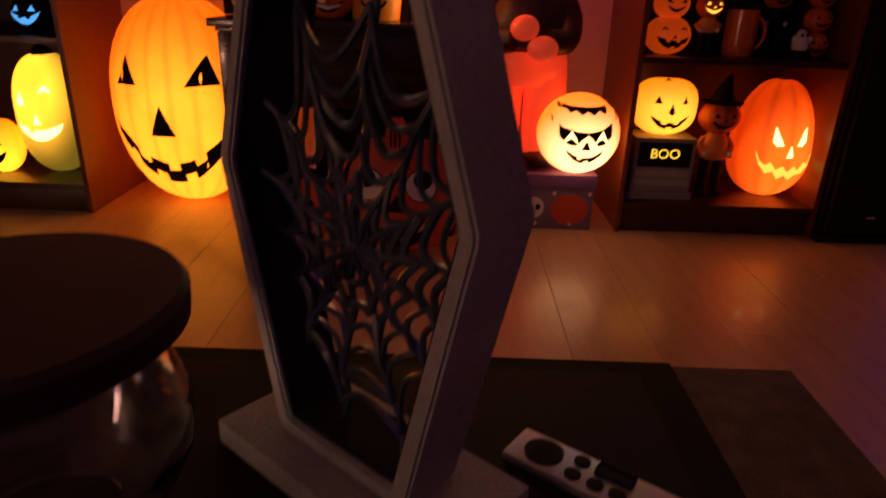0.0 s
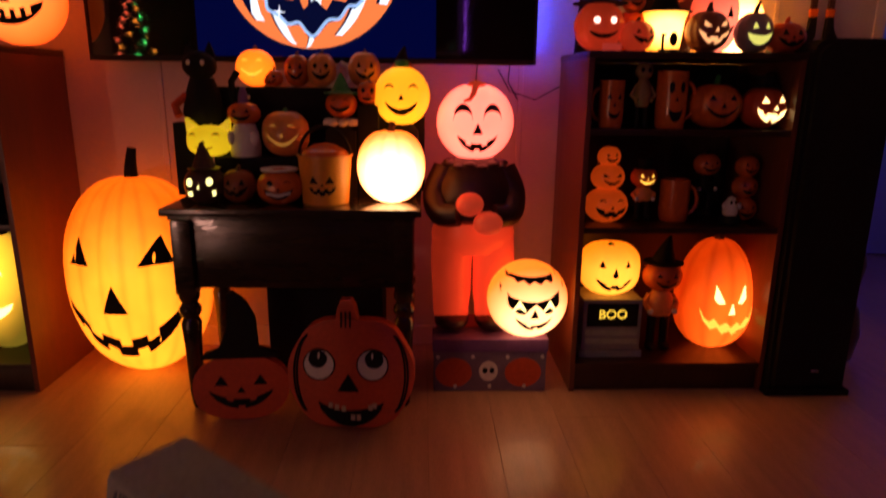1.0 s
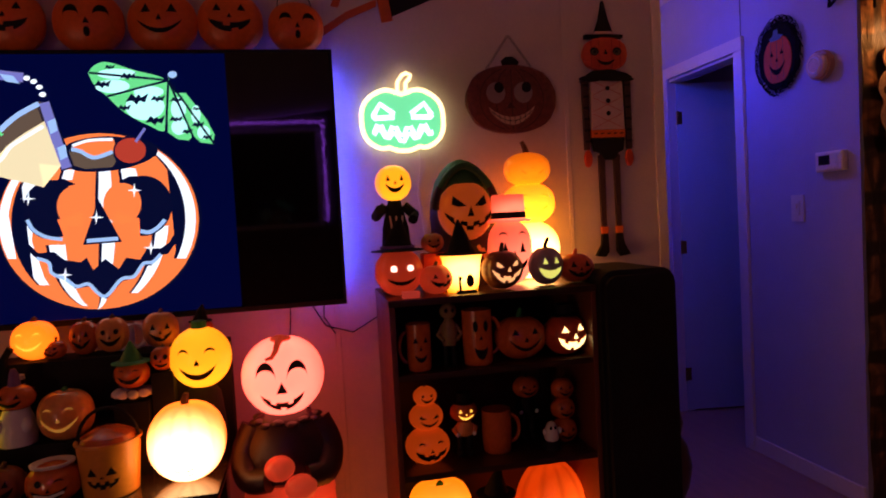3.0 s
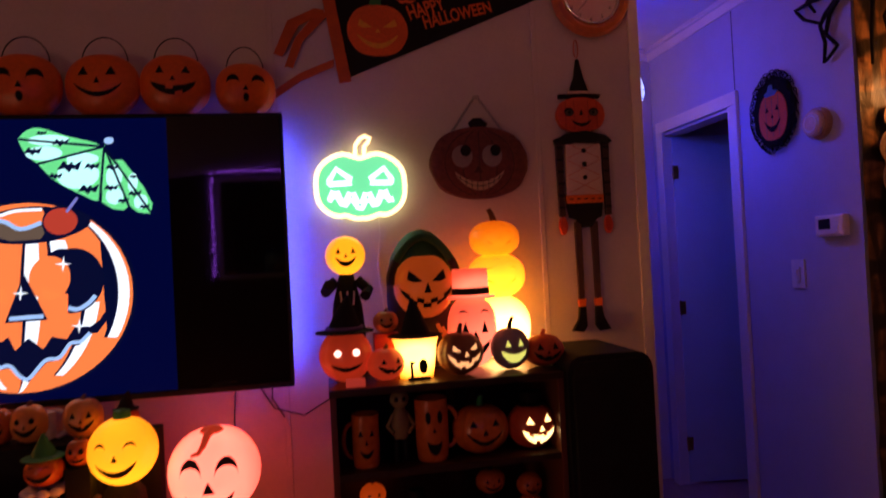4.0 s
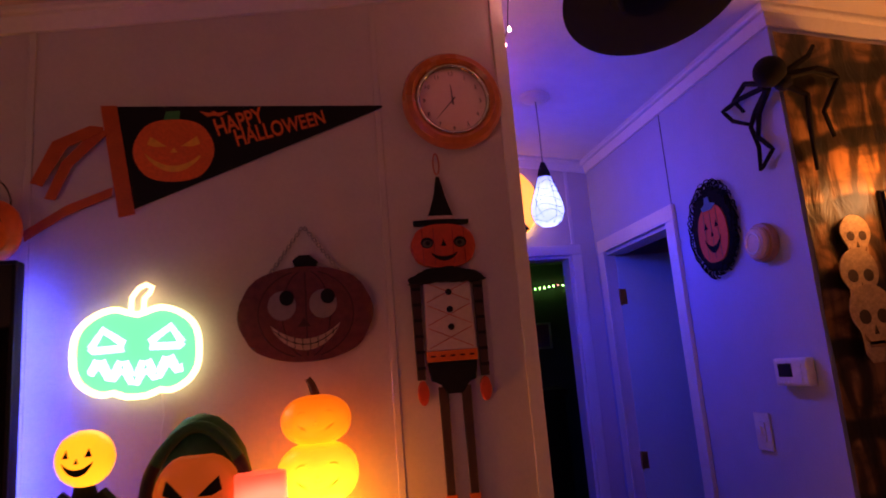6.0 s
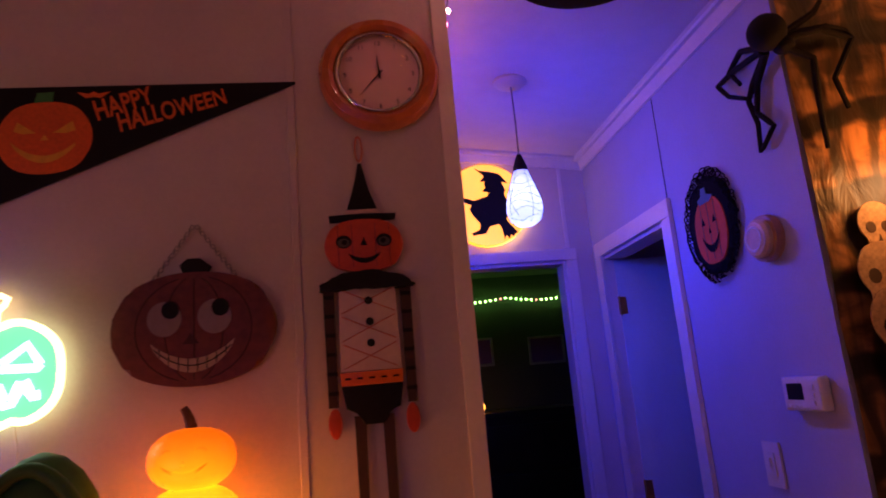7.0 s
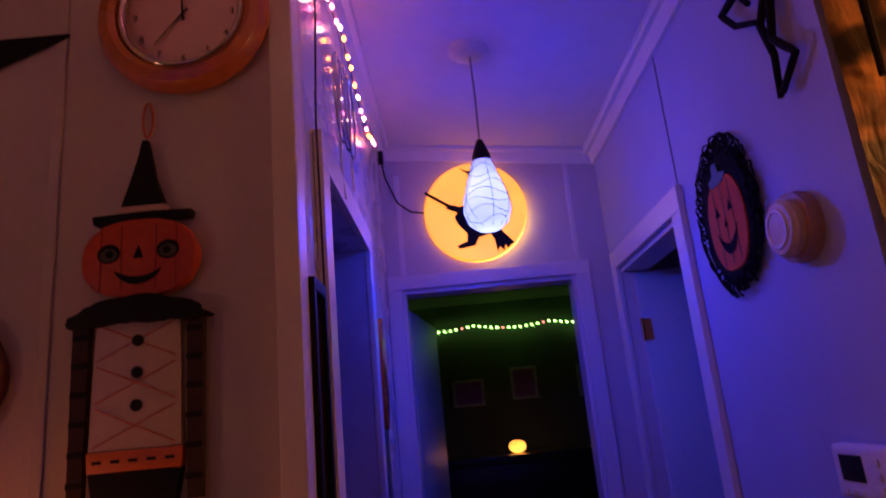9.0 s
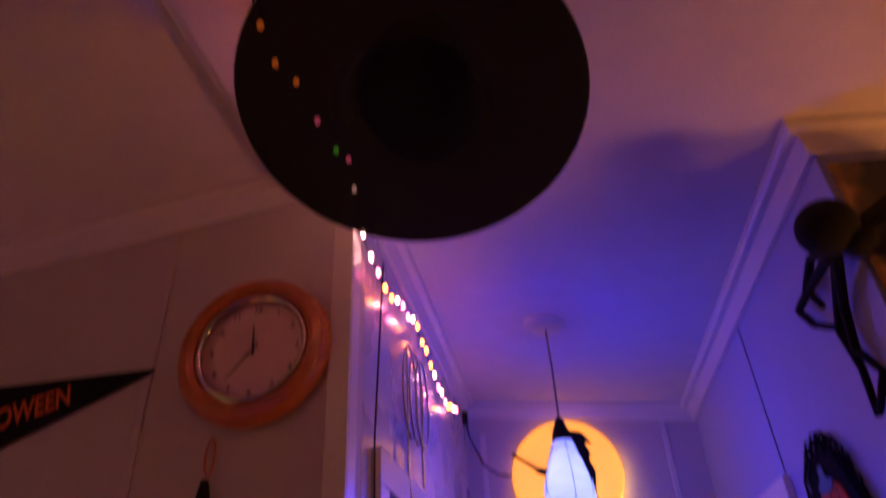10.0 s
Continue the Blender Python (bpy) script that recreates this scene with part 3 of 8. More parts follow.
shape("picture_outline", ellipse(232, 336, 180, 159, 60), 1, P_INK)
shape("picture_pumpkin", ellipse(232, 336, 174, 154, 60), 2, P_ORANGE)
# white bands with dark edges, down the ribs
for s, ds, y0, y1 in ((-0.94, 0.045, 262, 402), (-0.76, 0.07, 264, 448), (-0.42, 0.085, 378, 484), (-0.36, 0.06, 246, 264), (0.07, 0.07, 248, 360), (0.11, 0.065, 374, 424), (0.15, 0.06, 462, 490), (0.36, 0.09, 244, 270), (0.92, 0.05, 214, 402), (0.64, 0.06, 345, 462)):
    ys = np.linspace(y0, y1, 16)
    shape("picture_stripe", [rib(y, s - ds) for y in ys] + [rib(y, s + ds) for y in ys[::-1]], 3, P_WHITE)
    if s > -0.9:
        shape("picture_line", [rib(y, s - ds - 0.035) for y in ys] + [rib(y, s - ds) for y in ys[::-1]], 4, P_INK)
# rim and drink
shape("picture_rim", smooth_line([(168, 216), (180, 200), (215, 190), (262, 188), (308, 198), (334, 212), (318, 230), (270, 246), (210, 250), (180, 242), (168, 216)])[:-1], 5, P_INK)
shape("picture_rim_back", [(186, 206), (215, 196), (258, 194), (262, 212), (240, 220), (222, 224), (200, 214)], 6, P_ORANGE)
shape("picture_drink", [(180, 214), (196, 216), (222, 228), (256, 218), (262, 232), (256, 242), (208, 245), (186, 238)], 7, P_BROWN)
line("picture_shine", [(184, 210), (200, 214), (224, 225), (256, 215)], 7, 8, P_PALE)
line("picture_shine", [(186, 204), (215, 195), (256, 193)], 5, 8, P_WHITE)
# eyes, nose, mouth
shape("picture_eye", ellipse(150, 316, 48, 52, 40), 8, P_INK)
shape("picture_eye", [(150, 266), (172, 262), (194, 272), (176, 276), (160, 300)], 9, P_INK)
shape("picture_eye", ellipse(310, 310, 50, 53, 40), 8, P_INK)
shape("picture_eye", [(266, 268), (286, 258), (310, 258), (300, 290), (284, 272)], 9, P_INK)
shape("picture_cheek", ellipse(194, 310, 33, 36, 30), 10, P_ORANGE)
shape("picture_cheek", [(162, 334), (180, 344), (178, 366), (184, 384), (206, 376), (206, 320)], 10, P_ORANGE)
shape("picture_cheek", ellipse(274, 306, 33, 36, 30), 10, P_ORANGE)
shape("picture_cheek", [(262, 320), (264, 372), (306, 372), (298, 356), (296, 346), (304, 332)], 10, P_ORANGE)
line("picture_shine", [(110, 334), (122, 352), (144, 364), (172, 368)], 6, 11, P_PALE)
line("picture_shine", [(306, 354), (322, 356), (338, 346), (348, 334)], 7, 11, P_PALE)
shape("picture_nose", [(233, 298), (207, 378), (275, 373)], 12, P_INK)
line("picture_shine", [(214, 371), (240, 369), (268, 367)], 7, 13, P_PALE)
MOUTH_UP = [(112, 374), (130, 392), (158, 390), (176, 404), (204, 408), (214, 400), (226, 422), (246, 402), (270, 420), (282, 400), (306, 404), (318, 384), (342, 384), (356, 374), (364, 360)]
MOUTH_LOW = [(368, 374), (354, 394), (340, 396), (326, 414), (312, 414), (298, 436), (276, 441), (250, 472), (235, 467), (220, 450), (195, 454), (178, 438), (153, 428), (148, 408), (130, 404), (114, 390)]
shape("picture_mouth", MOUTH_UP + MOUTH_LOW, 11, P_INK)
line("picture_lip", [(128, 401), (149, 409), (155, 427), (178, 437), (197, 450), (218, 446), (235, 462), (250, 466), (274, 438), (296, 433), (312, 411), (328, 408), (342, 394)], 6, 13, P_PALE)
for x, y in ((112, 297), (295, 283), (230, 330), (325, 383), (178, 430)):
    shape("picture_sparkle", [(x + r * math.cos(a), y + r * math.sin(a)) for a, r in ((math.pi * k / 4, 13 if k % 2 == 0 else 2.6) for k in range(8))], 14, P_WHITE)
# fruit slice, straw, cherry, paper umbrella
shape("picture_rind", [(18, 244), (32, 208), (60, 175), (92, 148), (130, 126), (140, 165), (98, 184), (76, 203), (60, 232), (36, 256)], 15, P_BROWN)
line("picture_rind_edge", [(20, 242), (36, 206), (62, 176), (92, 150), (128, 130)], 9, 16, P_PALE)
shape("picture_slice", [(34, 252), (60, 230), (75, 203), (100, 184), (138, 161), (168, 240), (130, 236), (139, 277)], 17, P_TAN)
line("picture_slice_light", [(44, 246), (66, 226), (80, 206), (104, 190), (136, 170)], 6, 18, P_WHITE)
line("picture_straw_edge", [(180, 246), (160, 195), (136, 130)], 24, 15, P_INK)
line("picture_straw", [(178, 244), (158, 190), (137, 128)], 17, 16, P_STRAW)
for x, y in ((170, 218), (152, 172)):
    shape("picture_straw_band", [(x - 9, y - 10), (x + 5, y - 16), (x + 9, y + 6), (x - 3, y + 12)], 17, P_PALE)
for x, y in ((134, 114), (128, 101), (118, 91), (106, 85)):
    shape("picture_straw_bend", ellipse(x, y, 6, 4.5, 12), 16, P_WHITE)
line("picture_straw", [(100, 84), (52, 78), (0, 66)], 17, 16, P_STRAW)
for x in (18, 74):
    shape("picture_straw_band", [(x - 16, 68 + x * 0.12), (x + 8, 72 + x * 0.12), (x + 20, 86 + x * 0.12), (x - 4, 82 + x * 0.12)], 17, P_PALE)
line("picture_pick", [(0, 122), (30, 150), (66, 186)], 5, 18, P_GREEN)
shape("picture_cherry_edge", ellipse(287, 213, 30, 26, 30), 9, P_INK)
shape("picture_cherry", ellipse(287, 213, 27, 22, 30), 10, P_RED)
line("picture_umbrella_stick", [(312, 174), (296, 198)], 5, 12, P_STRAW)
shape("picture_umbrella", smooth_line([(212, 76), (224, 62), (246, 57), (290, 71), (346, 88), (353, 120), (348, 177), (320, 170), (276, 146), (246, 118), (224, 98), (212, 76)])[:-1], 15, P_GREEN)
shape("picture_umbrella", [(352, 86), (364, 112), (382, 112), (398, 132), (418, 158), (433, 186), (430, 202), (410, 200), (396, 188), (388, 196), (370, 194), (352, 182)], 15, P_GREEN)
for cx, cy, rx, ry in ((262, 78, 34, 9), (255, 100, 30, 12), (318, 110, 26, 10), (312, 136, 34, 24), (370, 140, 13, 20), (372, 172, 14, 14), (400, 150, 8, 16), (414, 182, 11, 12)):
    shape("picture_umbrella_light", ellipse(cx, cy, rx, ry, 18), 16, P_MINT)
for x, y in ((214, 76), (246, 118), (349, 178), (396, 190), (431, 200)):
    line("picture_umbrella_rib", [(352, 90), ((352 + x) / 2, (90 + y) / 2), (x, y)], 4, 18, P_INK)
for x, y, r in ((238, 96, 15), (282, 82, 14), (298, 122, 20), (330, 160, 17), (276, 138, 12), (334, 122, 13), (366, 124, 11), (366, 158, 12), (386, 180, 10), (404, 168, 11), (420, 190, 9), (402, 140, 8), (250, 66, 9)):
    shape("picture_bat", [(x - r, y + r * 0.3), (x - r * 0.5, y - r * 0.45), (x - r * 0.1, y - r * 0.1), (x + r * 0.15, y - r * 0.4), (x + r * 0.3, y - r * 0.05), (x + r, y - r * 0.5), (x + r * 0.7, y + r * 0.35), (x + r * 0.2, y + r * 0.2), (x, y + r * 0.55), (x - r * 0.4, y + r * 0.2)], 17, P_INK)
shape("picture_umbrella_tip", ellipse(359, 80, 8, 6, 14), 18, P_PALE)
# soft light strip behind the television's edge
STRIP = lit("backlight_strip", (0.07, 0.08, 1.0), 40.0)
bm = bmesh.new()
box(bm, tw - 0.035, tw - 0.02, 0.0405, 0.046, 0.05, th - 0.05)
part("backlight", bm, STRIP, tv, "blue light strip behind the edge")

# ---------- furniture ----------


def bookcase(loc, label):
    """Four-shelf laminate bookcase, 0.615 wide, open in front."""
    ob = thing("bookcase", loc, label, "bookcase", group="bookcases")
    w, d, h = 0.625, 0.385, 1.045
    for x in (0, w - 0.016):
        part("side_panel", cube(x, x + 0.016, 0, d, 0, h - 0.0205, 0.0015), CHERRY, ob)
    part("top", cube(-0.002, w + 0.002, -0.004, d, h - 0.02, h, 0.003), DARKWOOD, ob)
    part("back_panel", cube(0.0165, w - 0.0165, d - 0.006, d, 0.0, h - 0.021), DARKWOOD, ob)
    for z in (0.095, 0.535, 0.827):
        part("shelf", cube(0.0165, w - 0.0165, 0.002, d - 0.0065, z - 0.018, z, 0.0015), DARKWOOD, ob)
    part("plinth", cube(0.0165, w - 0.0165, 0.015, 0.03, 0, 0.0765, 0.001), DARKWOOD, ob)
    return ob


BX, BY = 0.832, 2.07
bookcase((BX, BY, 0), "dark cherry laminate bookcase full of pumpkin decorations")
bookcase((-0.83 - 0.625, 2.08, 0), "dark cherry laminate bookcase with glowing pumpkins beside the wall")

# small table
TX0, TX1, TY0, TY1, TZ = -0.36, 0.36, 1.95, 2.325, 0.61
table = thing("side_table", (0, (TY0 + TY1) / 2, 0), "dark polished wooden side table crowded with pumpkin figures", "table")
hy = (TY1 - TY0) / 2
part("tabletop", cube(TX0, TX1, -hy, hy, TZ - 0.022, TZ, 0.006), TABLEWOOD, table)
part("moulding", cube(TX0 + 0.018, TX1 - 0.018, -hy + 0.012, hy - 0.012, TZ - 0.034, TZ - 0.0225, 0.004), TABLEWOOD, table)
bm = bmesh.new()
box(bm, -0.29, 0.29, -hy + 0.03, -hy + 0.048, 0.375, TZ - 0.0345, 0.002)
box(bm, -0.29, 0.29, hy - 0.048, hy - 0.03, 0.375, TZ - 0.0345, 0.002)
for x in (-0.322, 0.304):
    box(bm, x, x + 0.018, -hy + 0.075, hy - 0.075, 0.375, TZ - 0.0345, 0.002)
part("apron", bm, TABLEWOOD, table)
part("drawer_front", cube(-0.255, 0.255, -hy + 0.022, -hy + 0.0295, 0.395, 0.56, 0.003), TABLEWOOD, table)
for x in (-0.31, 0.31):
    for y in (-hy + 0.04, hy - 0.04):
        bm = cube(x - 0.027, x + 0.027, y - 0.027, y + 0.027, 0.36, TZ - 0.035, 0.003)
        lathe(bm, [(0.012, 0), (0.016, 0.01), (0.02, 0.05), (0.025, 0.2), (0.029, 0.27), (0.022, 0.285), (0.031, 0.3), (0.031, 0.315), (0.022, 0.33), (0.03, 0.345), (0.03, 0.361)], (x, y, 0), 20)
        part("leg", bm, TABLEWOOD, table)

# tall black loudspeaker beside the bookcase
bm = bmesh.new()
outline = [(0.0, 0.0), (0.248, 0.0)] + [(0.248 - 0.045 * (1 - math.cos(a)), 1.065 - 0.045 * (1 - math.sin(a))) for a in np.linspace(0, math.pi / 2, 7)] + [(0.045 - 0.045 * math.sin(a), 1.065 - 0.045 * (1 - math.cos(a))) for a in np.linspace(0, math.pi / 2, 7)]
speaker = thing("loudspeaker", (1.462, 2.04, 0.02), "tall black floor loudspeaker with a cloth grille", "loudspeaker")
part("cabinet", prism(bmesh.new(), outline, 0.012, 0.3, bevel=0.004), MATT_BLACK, speaker)
part("grille", prism(bmesh.new(), [(0.0125 + x * 0.905, 0.012 + z * 0.975) for x, z in outline], -0.006, 0.0115, bevel=0.004), CLOTH_BLACK, speaker)
part("badge", cube(0.125, 0.15, -0.0085, -0.0063, 0.06, 0.068, 0.0005), CHROME, speaker)
part("foot_plate", cube(-0.01, 0.258, -0.01, 0.31, -0.02, -0.0005, 0.003), MATT_BLACK, speaker)

# ---------- glowing plastics ----------
G_BIG = glow("big_pumpkin_glow", (2.2, 0.56, 0.028), 1.1, 0.66, (0.55, 0.2, 0.34), 0.62, edge=(1.7, 0.2, 0.005), ribs=16, groove=0.22)
G_HOT = glow("bright_pumpkin_glow", (1.5, 0.85, 0.34), 5.5, 0.2, (0.5, 0.22, 0.4), 0.62, edge=(1.9, 0.3, 0.02), ribs=10, groove=0.25)
G_LEMON = glow("yellow_head_glow", (1.7, 0.58, 0.018), 1.0, 0.7, (0.5, 0.3, 0.5), 0.66, edge=(1.6, 0.42, 0.01))
G_PINK = glow("pink_head_glow", (3.2, 0.40, 0.27), 1.0, 0.75, (0.5, 0.2, 0.8), 0.7, edge=(2.8, 0.14, 0.09))
G_BALL = glow("ball_glow", (1.6, 0.72, 0.30), 1.9, 0.4, (0.5, 0.25, 0.35), 0.6, edge=(2.2, 0.36, 0.02))
G_YELLOW = glow("yellow_pumpkin_glow", (1.8, 0.60, 0.05), 1.25, 0.6, (0.5, 0.25, 0.4), 0.66, edge=(1.9, 0.36, 0.008))
G_TALL = glow("tall_pumpkin_glow", (2.2, 0.22, 0.015), 1.0, 0.5, (0.6, 0.2, 0.3), 0.66, edge=(1.3, 0.07, 0.002), ribs=9, groove=0.3)
G_AMBER = glow("amber_glow", (2.1, 0.8, 0.03), 1.35, 0.75, (0.5, 0.3, 0.3), 0.68, edge=(1.9, 0.26, 0.006))
G_DIMAMBER = glow("dim_amber_glow", (1.8, 0.4, 0.008), 0.72, 0.6, (0.5, 0.3, 0.2), 0.75, edge=(1.5, 0.2, 0.003))
G_WARMWHITE = glow("warm_white_glow", (1.6, 0.8, 0.26), 6.5, 0.5, (0.5, 0.3, 0.4), 0.62, edge=(1.8, 0.46, 0.03))
G_LANTERN = glow("lantern_glow", (2.2, 0.34, 0.015), 1.05, 0.7, (0.5, 0.3, 0.5), 0.66, edge=(2.0, 0.2, 0.006))
G_SALMON = glow("salmon_glow", (2.0, 0.36, 0.2), 0.9, 0.5, (0.6, 0.3, 0.35), 0.66, edge=(2.0, 0.17, 0.08))
G_LEG = glow("trouser_glow", (2.2, 0.12, 0.035), 0.26, 0.35, (0.7, 0.2, 0.15), 0.6)
CUT_HOT = lit("cut_hot", (1.0, 0.75, 0.28), 2.6)
CUT_WARM = lit("cut_warm", (1.0, 0.52, 0.06), 1.5)
CUT_YELLOW = lit("cut_yellow", (1.0, 0.6, 0.05), 1.2)
CUT_PINK = lit("cut_pink", (1.0, 0.62, 0.50), 2.2)
CUT_LIME = lit("cut_lime", (0.85, 0.78, 0.16), 0.9)
CUT_BLUE = lit("cut_blue", (0.10, 0.45, 1.0), 0.9)
DIM_YELLOW = glow("dim_yellow_glow", (1.0, 0.62, 0.012), 0.75, 0.6, (0.5, 0.4, 0.3), 0.7)

# ---------- large pumpkins on the floor ----------
g = Gourd(0.235, 0.335, 0.18, ribs=16, depth=0.035, dimple=0.05, power=1.15)
jack("blow_mould_pumpkin", (-0.566, 2.275, 0), g, G_BIG,
     [tri_eye(-0.46, 0.33, 0.16, 0.135, 0.02), tri_eye(0.54, 0.34, 0.2, 0.14, 0.06), tri_nose(-0.11, 0.17, 0.14),
      smile(0.84, -0.52, 0.42, 0.20, cx=0.06, up=((-0.34, 0.075, 0.07), (0.06, 0.07, 0.07), (0.42, 0.07, 0.07)), down=((-0.15, 0.07, 0.075), (0.24, 0.07, 0.075), (-0.5, 0.05, 0.05)))],
     "tall glowing orange blow-mould pumpkin standing on the floor", (0.095, 0.018), BLACK, rz=-5, lean=(0.012, 0), category="pumpkin lamp")

# flat painted cut-outs leaning under the table
LEAN = thing("pumpkin_cutout", (0.165, 1.83, 0.0), "red-orange painted wooden pumpkin cut-out with rolling eyes on the floor", "cut-out", rz=-3, tilt=-6)
out = []
for i in range(64):
    a = 2 * math.pi * i / 64
    r = 1 + 0.025 * math.cos(6 * a)
    out.append((0.172 * r * math.copysign(abs(math.cos(a)) ** 0.82, math.cos(a)), 0.168 + 0.158 * r * math.copysign(abs(math.sin(a)) ** 0.82, math.sin(a))))
part("board", prism(bmesh.new(), out, 0, 0.045, bevel=0.006), RED_ORANGE, LEAN)
part("stem", prism(bmesh.new(), [(-0.045, 0.318), (0.02, 0.316), (0.012, 0.36), (0.0, 0.378), (-0.028, 0.378), (-0.038, 0.35)], 0.004, 0.04, bevel=0.004), RED_ORANGE, LEAN)
bm = bmesh.new()
for s in (-0.02, -0.008, 0.004):
    box(bm, s - 0.008, s - 0.003, -0.002, -0.0005, 0.30, 0.345)
part("stem_lines", bm, BLACK, LEAN)
for s in (-1, 1):
    for k, dx in enumerate((0.15, 0.158)):
        bm = bmesh.new()
        pts = [(s * (0.10 + (dx - 0.10) * math.cos(a)), -0.0015, 0.168 + 0.12 * math.sin(a)) for a in np.linspace(-1.1, 1.2, 14)]
        tube(bm, pts, 0.0028, 6)
        part("rib_line", bm, BLACK, LEAN)
for cx in (-0.088, 0.06):
    bm = bmesh.new()
    prism(bm, ellipse(cx, 0.195, 0.041, 0.042, 32), -0.003, -0.0005)
    eye = part("eye", bm, WHITE, LEAN, "white rolling eye")
    part("pupil", prism(bmesh.new(), ellipse(cx - 0.003 + 0.008 * (cx > 0), 0.212, 0.026, 0.026, 28), -0.0045, -0.0032), BLACK, eye)
    part("glint", prism(bmesh.new(), ellipse(cx, 0.222, 0.003, 0.009, 12), -0.0055, -0.0047), WHITE, eye)
    bm = bmesh.new()
    tube(bm, [(cx + 0.043 * math.cos(a), -0.002, 0.195 + 0.044 * math.sin(a)) for a in np.linspace(0, 2 * math.pi, 26)], 0.002, 6)
    part("eye_line", bm, BLACK, eye)
part("nose", prism(bmesh.new(), [(-0.038, 0.118), (0.022, 0.118), (-0.008, 0.168)], -0.003, -0.0005), BLACK, LEAN)
paint(LEAN, [smile(1.0, -0.2, 0.35, 0.62)], flat(0.092, 0.075, -0.0025, 0.0, 0.078), BLACK, mats={})
for x, z in ((-0.062, 0.083), (-0.045, 0.077), (-0.026, 0.073), (0.048, 0.077), (0.06, 0.083)):
    part("tooth", cube(x, x + 0.012, -0.0045, -0.003, z - 0.012, z + 0.004, 0.001), TEETH, LEAN)
for x in (0.0, 0.016):
    part("tooth", cube(x, x + 0.012, -0.0045, -0.003, 0.036, 0.052, 0.001), TEETH, LEAN)

W2 = thing("witch_pumpkin_cutout", (-0.155, 1.90, 0.0), "dark red painted pumpkin cut-out wearing a black witch hat", "cut-out", rz=5, tilt=-5)
part("board", prism(bmesh.new(), [(0.135 * math.copysign(abs(math.cos(a)) ** 0.85, math.cos(a)), 0.098 + 0.095 * math.copysign(abs(math.sin(a)) ** 0.85, math.sin(a))) for a in np.linspace(0, 2 * math.pi, 48, endpoint=False)], 0, 0.035, bevel=0.005), RED_ORANGE, W2)
part("hat", prism(bmesh.new(), [(-0.11, 0.185), (0.11, 0.185), (0.1, 0.2), (0.05, 0.215), (0.045, 0.3), (0.02, 0.35), (-0.015, 0.38), (-0.03, 0.375), (-0.02, 0.35), (-0.03, 0.27), (-0.055, 0.215), (-0.1, 0.2)], -0.002, 0.03, bevel=0.003), MATT_BLACK, W2, "bent black hat")
paint(W2, [tri_eye(-0.42, 0.25, 0.15, 0.16), tri_eye(0.42, 0.25, 0.15, 0.16), tri_nose(-0.05, 0.1, 0.1), smile(0.7, -0.35, 0.3, 0.3, up=((-0.25, 0.07, 0.1), (0.25, 0.07, 0.1)), down=((0, 0.07, 0.1),))], flat(0.13, 0.095, -0.0015, 0, 0.098), BLACK)
# black box beneath the table
sub = thing("subwoofer", (0.05, 2.12, 0.0), "black subwoofer box tucked beneath the side table", "loudspeaker")
part("cabinet", cube(-0.17, 0.19, 0, 0.19, 0.012, 0.345, 0.006), MATT_BLACK, sub)
part("grille", cube(-0.155, 0.175, -0.012, -0.0005, 0.03, 0.33, 0.006), CLOTH_BLACK, sub)
for x in (-0.15, 0.15):
    part("foot", cube(x, x + 0.02, 0.02, 0.16, 0, 0.0118), MATT_BLACK, sub)

# ---------- pumpkin-headed boy, one moulded figure, on the floor by the wall ----------


def limb(bm, pts, r0, r1, mi):
    fine = []
    for i in range(len(pts) - 1):
        p = [Vector(pts[min(max(k, 0), len(pts) - 1)]) for k in (i - 1, i, i + 1, i + 2)]
        for t in (0.0, 0.2, 0.4, 0.6, 0.8):
            fine.append(0.5 * (2 * p[1] + (p[2] - p[0]) * t + (2 * p[0] - 5 * p[1] + 4 * p[2] - p[3]) * t * t + (3 * p[1] - p[0] - 3 * p[2] + p[3]) * t ** 3))
    return tube(bm, fine + [Vector(pts[-1])], r0, 14, mi, r1)


RED_SHIRT = mat("dark_jacket_paint", (0.03, 0.008, 0.012), 0.4, vary=0.3)
RED_CLOTH = glow("red_cheek_plastic", (1.0, 0.08, 0.03), 0.28, 0.8)
bm = bmesh.new()
hg = Gourd(0.118, 0.118, 0.105, ribs=12, depth=0.02, dimple=0.05)
hg.bm(48, 18, z=0.718, bm=bm, mi=0)
for f in (arc_eye(-0.36, 0.06, 0.24, 0.42, 0.4), arc_eye(0.36, 0.06, 0.24, 0.42, 0.4), tri_nose(-0.12, 0.13, 0.14), smile(0.5, -0.5, 0.22, 0.22, up=((-0.22, 0.06, 0.08), (0.18, 0.06, 0.08)), down=((0.0, 0.06, 0.08),))):
    lay(bm, f, hg.surf(0.718), mi=1)
ball(bm, (0.0, -0.02, 0.945), 0.03, 0.028, 0.012, mi=4)
tube(bm, [hg.surf(0.718, 0.003)(u, v) for u, v in ((0.02, 0.95), (-0.06, 0.86), (-0.1, 0.72), (-0.2, 0.58), (-0.34, 0.54))], 0.012, 8, 4, 0.004)
lathe(bm, [(0.075, 0.0), (0.135, 0.03), (0.138, 0.08), (0.125, 0.14), (0.10, 0.19), (0.05, 0.22)], (0, 0, 0.515), 28, 1, 1.0, 0.72)
for k in range(14):
    a = 2 * math.pi * k / 14
    ball(bm, (0.086 * math.cos(a), 0.066 * math.sin(a), 0.712 - 0.008 * (k % 2)), 0.02, 0.018, 0.01, 10, 6, 1)
